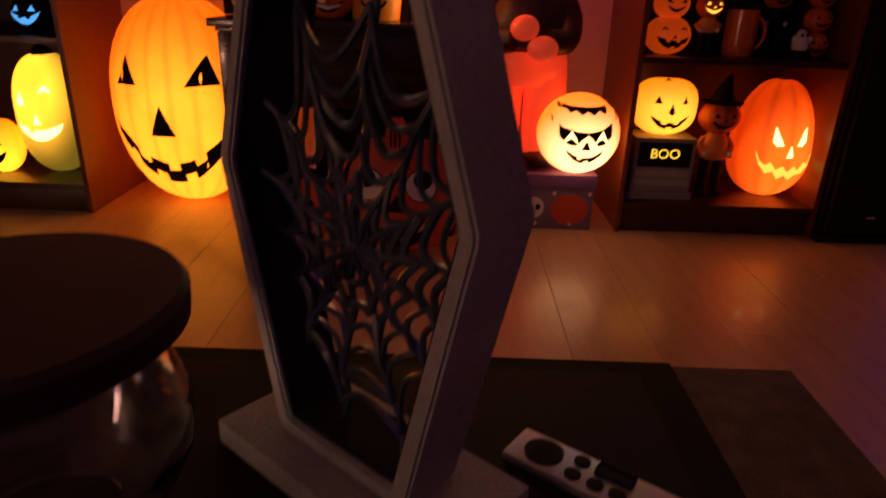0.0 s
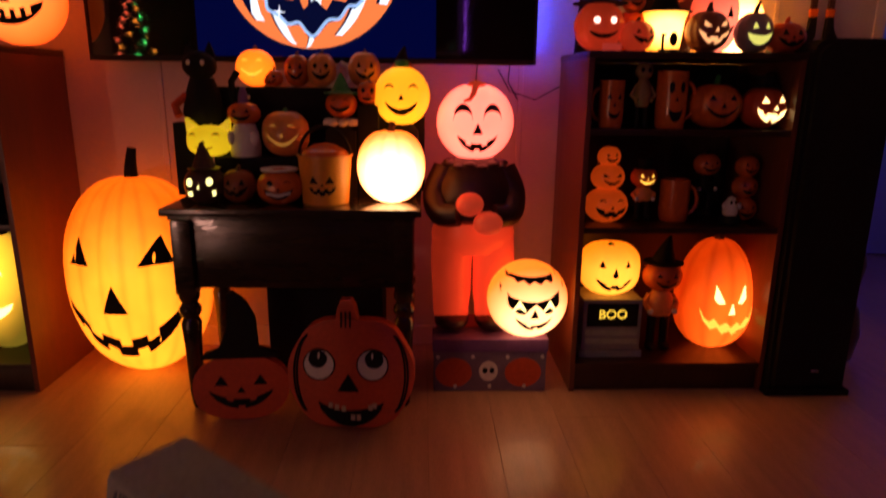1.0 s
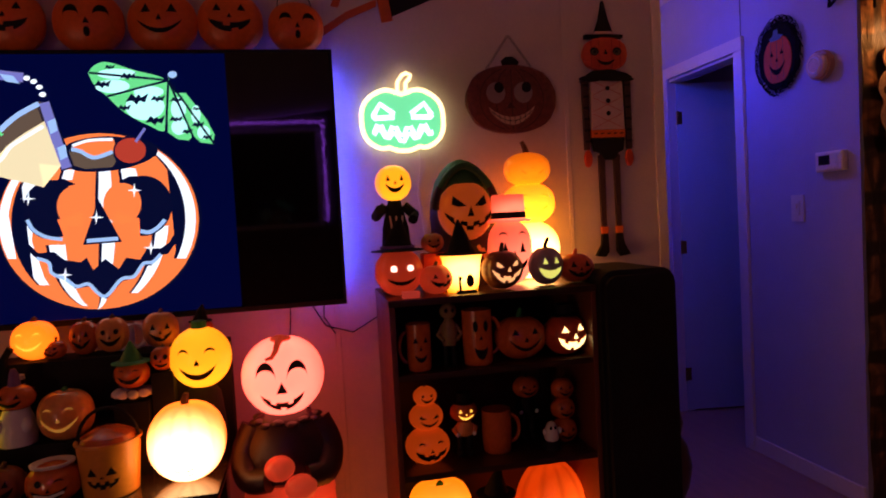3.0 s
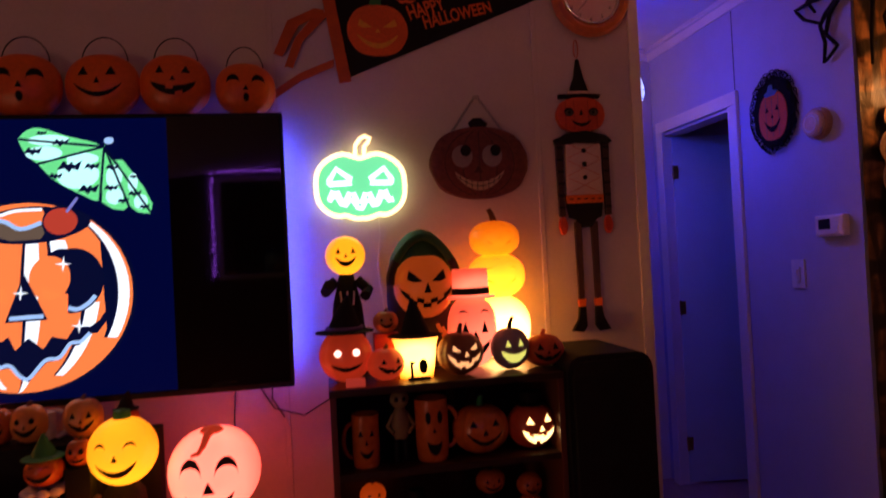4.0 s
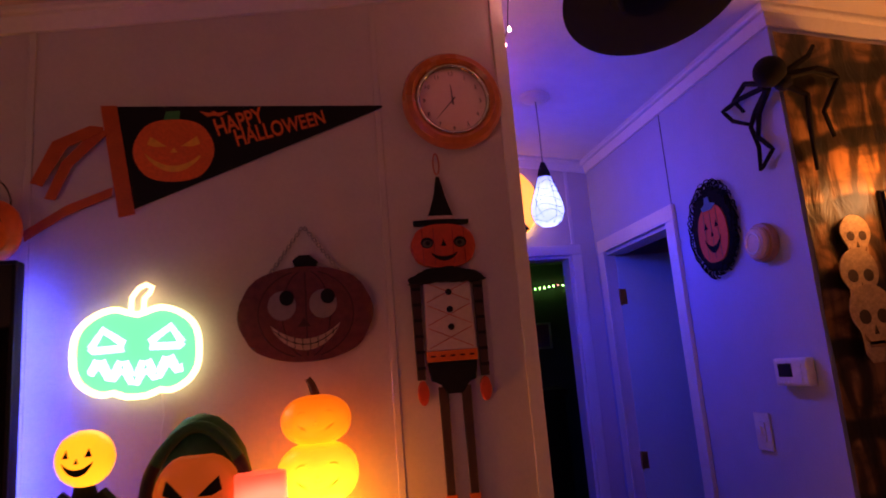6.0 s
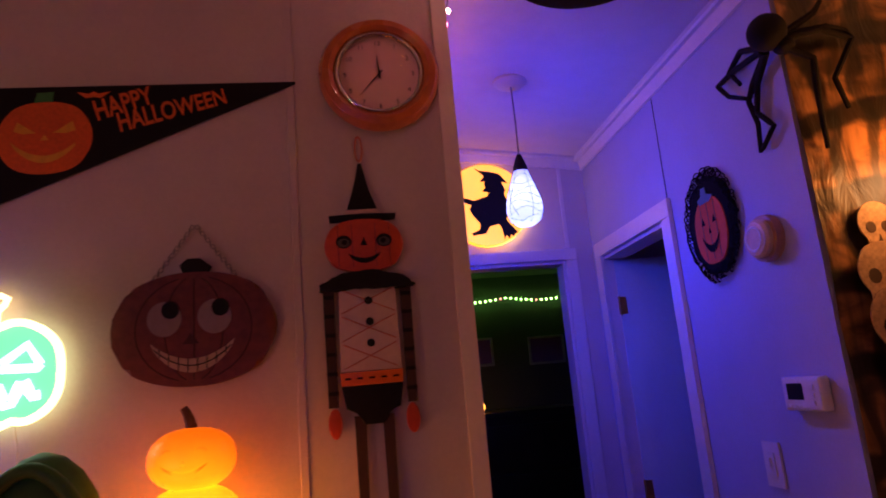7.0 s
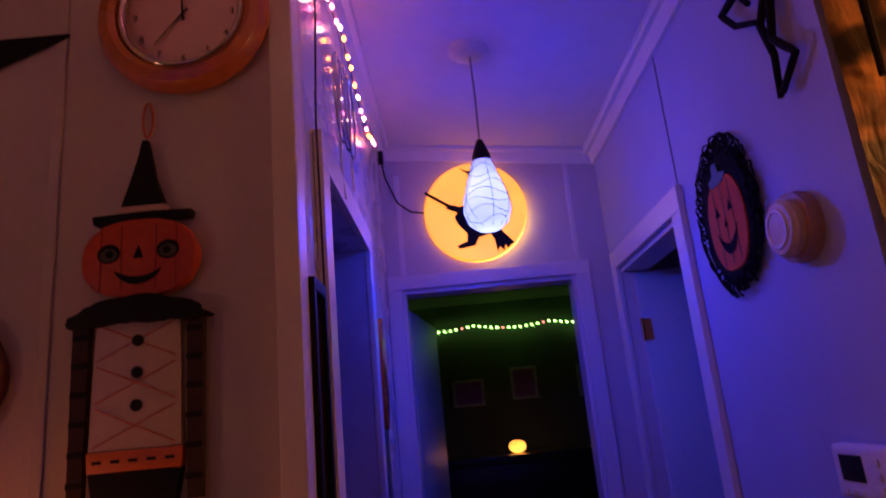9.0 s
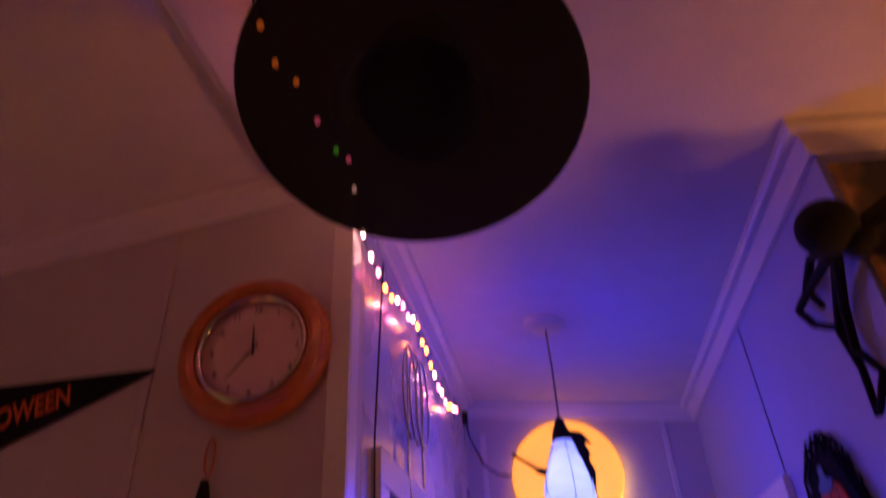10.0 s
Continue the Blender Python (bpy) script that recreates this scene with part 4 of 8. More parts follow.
for s in (-1, 1):
    limb(bm, [(s * 0.085, 0, 0.69), (s * 0.118, -0.02, 0.62), (s * 0.105, -0.07, 0.565), (s * 0.05, -0.1, 0.565)], 0.046, 0.034, 1)
ball(bm, (-0.02, -0.115, 0.60), 0.042, 0.032, 0.036, mi=3)
ball(bm, (0.035, -0.125, 0.545), 0.045, 0.034, 0.036, mi=3)
lathe(bm, [(0.1, 0.1), (0.125, 0.13), (0.132, 0.16), (0.125, 0.2)], (0, 0, 0.33), 28, 2, 1.0, 0.72)
for s in (-1, 1):
    limb(bm, [(s * 0.062, 0, 0.47), (s * 0.068, -0.004, 0.4), (s * 0.066, 0, 0.3), (s * 0.068, -0.008, 0.25), (s * 0.064, -0.005, 0.215)], 0.07, 0.056, 2)
    ball(bm, (s * 0.066, -0.03, 0.208), 0.056, 0.075, 0.028, mi=1)
bm2 = bm
solo("pumpkin_boy_figure", bm2, [G_PINK, RED_SHIRT, G_LEG, RED_CLOTH, RED_CLOTH, RED_ORANGE], (0.524, 2.20, 0.002), "glowing blow-mould boy with a pink pumpkin head and dark jacket", "figure")
# pedestal it stands on
solo("figure_stand", cube(-0.11, 0.12, -0.02, 0.1, 0, 0.18, 0.003), RED_ORANGE, (0.52, 2.2, 0.0), "small red box beneath the moulded figure", "box")
# gift box and shining ball on it
GIFT = mat("printed_gift_box", (0.18, 0.13, 0.2), 0.5, vary=0.3, scale=40)
gb = thing("gift_box", (0.578, 2.075, 0), "purple-grey printed gift box with pumpkin and skull pictures", "box")
part("body", cube(-0.178, 0.178, 0, 0.10, 0, 0.135, 0.003), GIFT, gb)
part("lid", cube(-0.182, 0.182, -0.004, 0.104, 0.1355, 0.178, 0.003), PURPLE, gb)
for x in (-0.115, 0.105):
    part("printed_pumpkin", prism(bmesh.new(), ellipse(x, 0.065, 0.058, 0.05, 28), -0.0015, -0.0004), RED_ORANGE, gb)
part("printed_skull", prism(bmesh.new(), ellipse(-0.005, 0.07, 0.03, 0.034, 24) , -0.0016, -0.0004), WHITE, gb)
for x in (-0.016, 0.006):
    part("printed_socket", prism(bmesh.new(), ellipse(x, 0.072, 0.008, 0.01, 16), -0.003, -0.0018), BLACK, gb)
for k in range(7):
    part("printed_dot", prism(bmesh.new(), ellipse(-0.165 + 0.055 * k, 0.118 - 0.1 * (k % 2), 0.006, 0.007, 12), -0.0016, -0.0004), WHITE, gb)
g = Gourd(0.126, 0.122, 0.118, ribs=0, depth=0, dimple=0.0)
o = jack("ball_lantern", (0.692, 2.112, 0.179), g, G_BALL,
         [tri_nose(-0.1, 0.11, 0.12), smile(0.44, -0.42, 0.2, 0.15, up=((-0.12, 0.05, 0.06),), down=((0.05, 0.05, 0.06),)),
          ("mask", [(-0.76, 0.55), (-0.55, 0.3), (-0.25, 0.22), (0.05, 0.2), (0.35, 0.26), (0.6, 0.4), (0.76, 0.6)], [(-0.76, 0.42), (-0.58, 0.05), (-0.4, -0.1), (-0.25, -0.12), (-0.1, 0.04), (0.02, 0.14), (0.14, 0.04), (0.28, -0.12), (0.42, -0.1), (0.6, 0.08), (0.76, 0.46)]),
          ("hat_band", [(-0.6, 0.8), (-0.3, 0.76), (0, 0.75), (0.3, 0.76), (0.6, 0.8)], [(-0.6, 0.72), (-0.45, 0.7), (-0.38, 0.62), (-0.25, 0.68), (-0.12, 0.58), (0, 0.66), (0.15, 0.58), (0.28, 0.68), (0.42, 0.6), (0.6, 0.74)])],
         "round glowing glass lantern with a painted pirate face", None, rz=3, category="lantern")
paint(o, [("eye_glow", [(cx - 0.14, 0.0), (cx, 0.24), (cx + 0.14, 0.0)], [(cx - 0.14, -0.06), (cx, 0.06), (cx + 0.14, -0.06)]) for cx in (-0.35, 0.35)], g.surf(0, 0.0035), CUT_HOT)

# dark turned vase behind the loudspeaker
bm = bmesh.new()
lathe(bm, [(0.05, 0), (0.085, 0.03), (0.1, 0.12), (0.085, 0.21), (0.055, 0.25), (0.075, 0.3), (0.085, 0.37), (0.07, 0.44), (0.05, 0.47), (0.06, 0.52), (0.05, 0.56), (0.03, 0.57)], (0, 0, 0), 28)
solo("dark_vase", bm, DARKWOOD, (1.80, 2.3, 0.0), "tall dark turned vase behind the loudspeaker", "vase")

# ---------- the right bookcase ----------
S0, S1, S2 = 0.095, 0.535, 0.827
g = Gourd(0.1, 0.09, 0.08, ribs=6, depth=0.09, dimple=0.3, power=1.5)
jack("light_up_pumpkin", (0.968, 2.19, 0.291), g, G_YELLOW, [tri_eye(-0.42, 0.3, 0.12, 0.13), tri_eye(0.42, 0.3, 0.12, 0.13), ("nose", [(-0.1, -0.12), (0, 0.2), (0.1, -0.12)], [(-0.1, -0.12), (0, -0.2), (0.1, -0.12)]), smile(0.6, -0.45, 0.22, 0.24, up=((-0.18, 0.08, 0.08), (0.2, 0.08, 0.08)), down=((0.0, 0.08, 0.08),))], "bright yellow light-up pumpkin on a grey crate", (0.02, 0.012), GREEN)
crate = thing("letter_crate", (0.972, 2.125, S0), "grey wooden crate with glowing letters beneath a pumpkin", "crate")
part("body", cube(-0.095, 0.095, 0, 0.14, 0.025, 0.195, 0.004), GREY, crate)
part("foot", cube(-0.102, 0.102, -0.006, 0.146, 0, 0.0245, 0.003), GREY, crate)
part("panel", cube(-0.082, 0.082, -0.004, -0.0005, 0.105, 0.182, 0.0015), MATT_BLACK, crate)
words("lettering", "BOO", 0.042, CUT_YELLOW, crate, pose(0, -0.006, 0.146, 90), 0.0015)
for z in (0.045, 0.075):
    part("slat", cube(-0.085, 0.085, -0.003, -0.0005, z, z + 0.02, 0.001), STONE, crate)
g = Gourd(0.125, 0.192, 0.115, ribs=9, depth=0.035, dimple=0.06, taper=0.16, power=1.2)
jack("tall_carved_pumpkin", (1.338, 2.225, S0), g, G_TALL,
     [mean_eye(-0.3, 0.12, 0.13, 0.15), mean_eye(0.3, 0.12, 0.13, 0.15), tri_nose(-0.12, 0.09, 0.1, 0.02), ("mouth", [(-0.72, -0.14), (-0.62, -0.3), (-0.5, -0.36), (-0.4, -0.3), (-0.25, -0.42), (-0.1, -0.36), (0.05, -0.46), (0.2, -0.36), (0.35, -0.44), (0.5, -0.3), (0.6, -0.35), (0.72, -0.16)], [(-0.72, -0.16), (-0.62, -0.36), (-0.45, -0.5), (-0.3, -0.46), (-0.15, -0.58), (0.0, -0.52), (0.15, -0.6), (0.3, -0.52), (0.5, -0.5), (0.65, -0.38), (0.72, -0.18)])],
     "tall glowing orange carved pumpkin with slanted eyes", (0.03, 0.014), ink=CUT_HOT, rz=5, mats={"mouth": CUT_WARM}, category="pumpkin lamp")


def little_figure(name, loc, head, neck, label, skin, coat, legs, rz=0.0, hat=None, eyes=BLACK, trim=None, arms=True):
    """A small pumpkin-headed figure in one mesh: boots, legs, coat, arms, head, face and hat."""
    bm = bmesh.new()
    r, hh = head, neck
    g = Gourd(r, r * 0.82, r * 0.85, ribs=8, depth=0.05)
    g.bm(32, 14, z=hh, bm=bm, mi=0)
    for f in (tri_eye(-0.38, 0.22, 0.13, 0.14), tri_eye(0.38, 0.22, 0.13, 0.14), tri_nose(-0.06, 0.09, 0.09), smile(0.55, -0.35, 0.25, 0.24)):
        lay(bm, f, g.surf(hh), mi=1)
    b = hh * 0.42
    lathe(bm, [(r * 0.55, 0), (r * 0.72, b * 0.2), (r * 0.62, b * 0.75), (r * 0.4, b)], (0, 0, hh - b + 0.004), 20, 2, 1, 0.75)
    for s in (-1, 1):
        tube(bm, [(s * r * 0.32, 0, hh - b + 0.008), (s * r * 0.34, 0, 0.012)], r * 0.24, 10, 3, r * 0.2)
        ball(bm, (s * r * 0.36, -r * 0.12, 0.0125), r * 0.28, r * 0.42, 0.012, 10, 6, 5)
        if arms:
            tube(bm, [(s * r * 0.55, 0, hh - 0.012), (s * r * 0.8, -0.004, hh - b * 0.45), (s * r * 0.62, -r * 0.4, hh - b * 0.7)], r * 0.16, 8, 2)
            ball(bm, (s * r * 0.6, -r * 0.45, hh - b * 0.72), r * 0.16, None, None, 8, 6, 4)
    top = hh + r * 1.6
    if hat == "witch":
        hat_bm(bm, r * 0.95, r * 0.55, r * 1.3, top - 0.008, 5, r * 0.25)
    elif hat == "top":
        lathe(bm, [(r * 0.75, 0), (r * 0.75, 0.004), (r * 0.45, 0.005), (r * 0.5, r * 0.75)], (0, 0, top - 0.008), 20, 5)
    elif hat == "stem":
        stem_bm(r * 0.4, r * 0.14, (0.003, 0), top - 0.008, bm, mi=3)
    return solo(name, bm, [skin, eyes, coat, legs, trim or WHITE, MATT_BLACK], loc, label, "figurine", rz)


little_figure("witch_figurine", (1.15, 2.2, S0), 0.066, 0.2, "orange pumpkin-headed witch figurine on the bottom shelf", ORANGE, PALE_ORANGE, BLACK, hat="witch")
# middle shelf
# orange plastic with a weak emission added, though the ornament is no lamp
STACK_GLOW = glow("stacked_pumpkin_added_glow", (1.5, 0.13, 0.008), 0.24, 0.6, base=(0.6, 0.16, 0.03))
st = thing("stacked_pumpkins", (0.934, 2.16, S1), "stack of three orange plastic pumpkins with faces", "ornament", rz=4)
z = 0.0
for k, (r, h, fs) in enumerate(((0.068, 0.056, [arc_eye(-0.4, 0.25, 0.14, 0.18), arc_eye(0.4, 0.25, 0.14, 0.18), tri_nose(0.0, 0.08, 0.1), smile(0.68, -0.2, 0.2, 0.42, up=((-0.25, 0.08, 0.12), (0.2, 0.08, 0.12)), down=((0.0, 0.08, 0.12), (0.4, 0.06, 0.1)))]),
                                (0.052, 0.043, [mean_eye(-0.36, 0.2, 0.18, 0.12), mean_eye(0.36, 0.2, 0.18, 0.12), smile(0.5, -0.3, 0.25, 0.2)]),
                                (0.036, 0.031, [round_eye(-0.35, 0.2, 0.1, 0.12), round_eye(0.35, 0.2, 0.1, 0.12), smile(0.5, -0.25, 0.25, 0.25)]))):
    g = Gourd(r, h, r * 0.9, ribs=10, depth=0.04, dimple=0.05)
    tier = part("pumpkin", g.bm(40, 14, z=z), STACK_GLOW, st)
    for f in fs:
        part(f[0], lay(bmesh.new(), f, g.surf(z)), BLACK, tier)
    z += 2 * h - 0.012
part("stem", stem_bm(0.014, 0.005, z=z + 0.004), BROWN, st)
FIGEYE = CUT_WARM
little_figure("scarecrow_figurine", (1.055, 2.18, S1), 0.043, 0.105, "small pumpkin-headed figurine with a glowing grin", ORANGE, PALE_ORANGE, BLACK, hat="top", eyes=FIGEYE)


def mug(name, loc, r, h, skin, label, feats=(), rz=0.0, ink=None, side=1):
    ob = thing(name, loc, label, "mug", rz)
    bm = bmesh.new()
    lathe(bm, [(r * 0.86, 0), (r * 0.95, 0.006), (r, h * 0.3), (r, h), (r * 0.9, h), (r * 0.88, h * 0.1), (0.002, h * 0.09)], seg=32)
    part("cup", bm, skin, ob)
    bm = bmesh.new()
    tube(bm, [(side * (r * 0.97 + r * 0.62 * math.sin(a)), 0, h * 0.5 - h * 0.32 * math.cos(a)) for a in np.linspace(0, math.pi, 12)], 0.006, 8)
    part("handle", bm, skin, ob)
    if feats:
        def on(u, v):
            return ((r + 0.0015) * math.sin(u), -(r + 0.0015) * math.cos(u), h * (0.5 + 0.5 * v))
        paint(ob, feats, on, ink or BLACK)
    return ob


mug("ribbed_mug", (1.16, 2.19, S1), 0.046, 0.132, ORANGE, "plain orange ceramic mug on the middle shelf")
little_figure("shadowed_figurine", (1.285, 2.26, S1), 0.045, 0.135, "orange pumpkin-headed figurine in a black coat", ORANGE, BLACK, BLACK, hat="stem")
tp = thing("triple_pumpkin_totem", (1.382, 2.19, S1), "totem of three dull orange ceramic pumpkins", "ornament")
z = 0.0
for r, h in ((0.045, 0.04), (0.041, 0.036), (0.038, 0.034)):
    g = Gourd(r, h, r * 0.9, ribs=8, depth=0.05, dimple=0.04)
    tier = part("pumpkin", g.bm(32, 12, z=z), ORANGE, tp)
    for f in (tri_eye(-0.38, 0.25, 0.13, 0.15), tri_eye(0.38, 0.25, 0.13, 0.15), tri_nose(-0.05, 0.08, 0.1), smile(0.5, -0.3, 0.2, 0.25)):
        part(f[0], lay(bmesh.new(), f, g.surf(z)), BLACK, tier)
    z += 2 * h - 0.006
bm = bmesh.new()
lathe(bm, [(0.02, 0), (0.024, 0.01), (0.019, 0.04), (0.012, 0.055), (0.002, 0.06)], (0, 0, 0.025), 18, 0)
lathe(bm, [(0.03, 0), (0.028, 0.026)], (0, 0, 0), 18, 1)
for s in (-1, 1):
    ball(bm, (s * 0.007, -0.017, 0.068), 0.004, 0.003, 0.006, 8, 6, 1)
    ball(bm, (s * 0.024, -0.006, 0.055), 0.007, 0.006, 0.011, 8, 6, 0)
solo("ghost_figurine", bm, [WHITE, BLACK], (1.325, 2.15, S1), "tiny white ghost figurine on a black base", "figurine")
# upper shelf
o = mug("narrow_face_cup", (0.921, 2.135, S2), 0.037, 0.138, ORANGE, "dull orange ceramic cup with a worn face", (tri_eye(-0.4, 0.35, 0.2, 0.12), tri_eye(0.4, 0.35, 0.2, 0.12), tri_nose(0.0, 0.12, 0.1), smile(0.5, -0.4, 0.15, 0.2)), side=-1)
bm = bmesh.new()
ball(bm, (0, 0, 0.165), 0.026, 0.022, 0.024, mi=0)
for s in (-1, 1):
    ball(bm, (s * 0.01, -0.02, 0.168), 0.006, 0.004, 0.007, 8, 6, 1)
    tube(bm, [(s * 0.018, 0, 0.125), (s * 0.036, -0.005, 0.095), (s * 0.02, -0.02, 0.08)], 0.006, 8, 0)
    tube(bm, [(s * 0.011, 0, 0.07), (s * 0.013, 0, 0.0)], 0.008, 8, 1)
lathe(bm, [(0.018, 0), (0.026, 0.03), (0.02, 0.065), (0.01, 0.085)], (0, 0, 0.062), 18, 0)
solo("thin_figurine", bm, [mat("dusty_yellow_paint", (0.3, 0.2, 0.08), 0.5), BLACK], (1.016, 2.145, S2), "thin yellowish standing figurine with dark legs", "figurine")
mug("tall_face_mug", (1.1, 2.135, S2), 0.045, 0.165, ORANGE, "tall orange ceramic mug with a long face", (round_eye(-0.35, 0.45, 0.16, 0.2), round_eye(0.35, 0.45, 0.16, 0.2), tri_nose(0.05, 0.12, 0.08), smile(0.45, -0.4, 0.1, 0.35)))
g = Gourd(0.08, 0.068, 0.066, ribs=10, depth=0.05, dimple=0.1, power=1.1)
jack("smiling_pumpkin", (1.236, 2.145, S2), g, ORANGE, [tri_eye(-0.38, 0.36, 0.13, 0.13), tri_eye(0.38, 0.36, 0.13, 0.13), tri_nose(0.03, 0.1, 0.12), smile(0.62, -0.35, 0.42, 0.16)], "orange ceramic pumpkin with a wide painted smile", (0.03, 0.009), GREEN)
g = Gourd(0.07, 0.064, 0.06, ribs=9, depth=0.05, dimple=0.1)
o = jack("lit_jack_o_lantern", (1.382, 2.145, S2), g, RED_ORANGE, [tri_eye(-0.32, 0.36, 0.16, 0.15), tri_eye(0.42, 0.4, 0.16, 0.15), tri_nose(0.02, 0.12, 0.12, 0.12), smile(0.66, -0.26, 0.24, 0.42, up=((-0.3, 0.08, 0.12), (0.28, 0.08, 0.12)), down=((0.0, 0.08, 0.14),), cx=0.05)], "dark red jack-o'-lantern with brightly lit eyes and grin", None, ink=CUT_HOT, rz=4)
bm = bmesh.new()
lathe(bm, [(0.045, 0), (0.045, 0.004), (0.026, 0.006), (0.03, 0.035)], (0, 0, 0.122), 20, 0)
part("hat", bm, MATT_BLACK, o)

# ---------- on top of the right bookcase ----------
BT = 1.0455
HAT = mat("felt_hat", (0.012, 0.012, 0.014), 0.9, vary=0.3)
# three-tier glowing pumpkin lamp at the back
lampst = thing("stacked_pumpkin_lamp", (1.363, 2.372, BT), "stack of three glowing glass pumpkins with a brown stem", "lamp")
z = 0.0
for (r, h, m) in ((0.102, 0.1, G_WARMWHITE), (0.092, 0.072, G_AMBER), (0.08, 0.058, G_DIMAMBER)):
    g = Gourd(r, h, r * 0.8, ribs=10, depth=0.035, dimple=0.03, power=1.2)
    tier = part("pumpkin", g.bm(48, 16, z=z), m, lampst)
    if h < 0.09:
        for f in (arc_eye(-0.36, 0.2, 0.14, 0.2, 0.35), arc_eye(0.36, 0.2, 0.14, 0.2, 0.35), tri_nose(-0.05, 0.07, 0.1), smile(0.5, -0.32, 0.25, 0.14)):
            part(f[0], lay(bmesh.new(), f, g.surf(z)), m, tier)
    z += 2 * h - 0.014
part("stem", stem_bm(0.048, 0.010, (-0.015, 0), z=z + 0.002), BROWN, lampst)
# hooded reaper bust
bm = bmesh.new()
lathe(bm, [(0.098, 0.0), (0.105, 0.06), (0.104, 0.14), (0.108, 0.22), (0.104, 0.28)], (0, 0.012, 0), 36, 0, 1.0, 0.62)
lathe(bm, [(0.104, 0.28), (0.09, 0.335), (0.066, 0.375), (0.036, 0.402), (0.006, 0.412)], (0, 0.012, 0), 36, 3, 1.0, 0.62)
for a0, a1, mi in ((0.0, 0.62, 0), (0.6, math.pi - 0.6, 3), (math.pi - 0.62, math.pi, 0)):
    tube(bm, [(0.1 * math.cos(a), -0.042, 0.25 + 0.118 * math.sin(a) + 0.02 * math.sin(a) ** 6) for a in np.linspace(a0, a1, 14)], 0.013, 10, mi)
g = Gourd(0.09, 0.098, 0.078, ribs=8, depth=0.035)
g.bm(40, 16, z=0.145, y=-0.03, bm=bm, mi=1)
for f in (mean_eye(-0.38, 0.32, 0.24, 0.17), mean_eye(0.38, 0.32, 0.24, 0.17), tri_nose(-0.02, 0.12, 0.16), smile(0.86, -0.36, 0.36, 0.26, up=((-0.45, 0.1, 0.12), (-0.02, 0.1, 0.12), (0.42, 0.1, 0.12)), down=((-0.24, 0.09, 0.11), (0.2, 0.09, 0.11)))):
    lay(bm, f, g.surf(0.145, 0.002, 0, -0.03), mi=2)
for s in (-1, 1):
    for k in range(4):
        tube(bm, [(s * 0.03 + s * k * 0.014, -0.06, 0.13 - 0.01 * k), (s * 0.045 + s * k * 0.012, -0.085, 0.09 - 0.008 * k)], 0.006, 8, 1, 0.003)
BRIGHT_FACE = glow("orange_face_plastic", (1.3, 0.17, 0.02), 0.2, 0.7, base=(0.45, 0.075, 0.01))
ROBE = mat("reaper_robe", (0.035, 0.022, 0.02), 0.7, vary=0.3)
HOOD = mat("reaper_green_hood", (0.025, 0.13, 0.03), 0.55, vary=0.25)
solo("hooded_pumpkin_figure", bm, [ROBE, BRIGHT_FACE, BLACK, HOOD], (1.12, 2.32, BT), "pumpkin-faced reaper bust with a green-topped hood", "figurine")
# skeleton boy with a glowing head
bm = bmesh.new()
g = Gourd(0.058, 0.058, 0.05, ribs=8, depth=0.02, dimple=0.02)
g.bm(36, 14, z=0.285, bm=bm, mi=0)
for f in (tri_eye(-0.36, 0.25, 0.11, 0.15), tri_eye(0.36, 0.25, 0.11, 0.15), tri_nose(0.0, 0.07, 0.1), smile(0.5, -0.3, 0.25, 0.24)):
    lay(bm, f, g.surf(0.285), mi=1)
lathe(bm, [(0.055, 0), (0.05, 0.1), (0.042, 0.2), (0.02, 0.29)], (0, 0, 0), 20, 1, 1, 0.7)
for s in (-1, 1):
    tube(bm, [(s * 0.03, 0, 0.27), (s * 0.062, -0.01, 0.24), (s * 0.05, -0.045, 0.262 if s < 0 else 0.225)], 0.016, 8, 1)
for k in range(3):
    tube(bm, [(-0.02 + 0.02 * k, -0.031, 0.24), (-0.016 + 0.016 * k, -0.034, 0.2)], 0.003, 6, 2)
solo("glowing_head_figure", bm, [G_LEMON, MATT_BLACK, CREAM], (0.895, 2.31, BT), "black-robed figure with a glowing yellow pumpkin head", "figurine")
RED_GLOW = glow("red_pumpkin_plastic", (1.0, 0.06, 0.02), 0.26, 0.7, base=(0.6, 0.08, 0.02))
g = Gourd(0.073, 0.072, 0.066, ribs=10, depth=0.05, dimple=0.05)
o = jack("witch_pumpkin", (0.88, 2.175, BT), g, RED_GLOW, [round_eye(-0.3, 0.18, 0.13, 0.13), round_eye(0.36, 0.18, 0.13, 0.13), smile(0.55, -0.35, 0.14, 0.16)], "red pumpkin with lit pink eyes and a black witch hat", None, ink=CUT_PINK, mats={"mouth": BLACK})
bm = bmesh.new()
hat_bm(bm, 0.078, 0.045, 0.095, 0.134, 0, 0.012)
part("hat", bm, HAT, o)
bm = bmesh.new()
tube(bm, [(0.048 * math.cos(a), 0.048 * math.sin(a), 0.146) for a in np.linspace(0, 2 * math.pi, 20)], 0.005, 6)
part("hat_band", bm, PURPLE, o)
g = Gourd(0.036, 0.032, 0.032, ribs=8, depth=0.05)
o = jack("small_amber_pumpkin", (0.997, 2.235, BT + 0.118), g, PALE_ORANGE, [tri_eye(-0.36, 0.25, 0.13, 0.14), tri_eye(0.36, 0.25, 0.13, 0.14), smile(0.5, -0.25, 0.2, 0.24)], "small pale orange pumpkin on a wooden block", (0.012, 0.005))
solo("wooden_block", cube(-0.035, 0.035, -0.03, 0.03, 0, 0.1175, 0.003), RED_ORANGE, (0.997, 2.24, BT), "red-orange painted block beneath a small pumpkin", "block")
g = Gourd(0.053, 0.045, 0.045, ribs=8, depth=0.06)
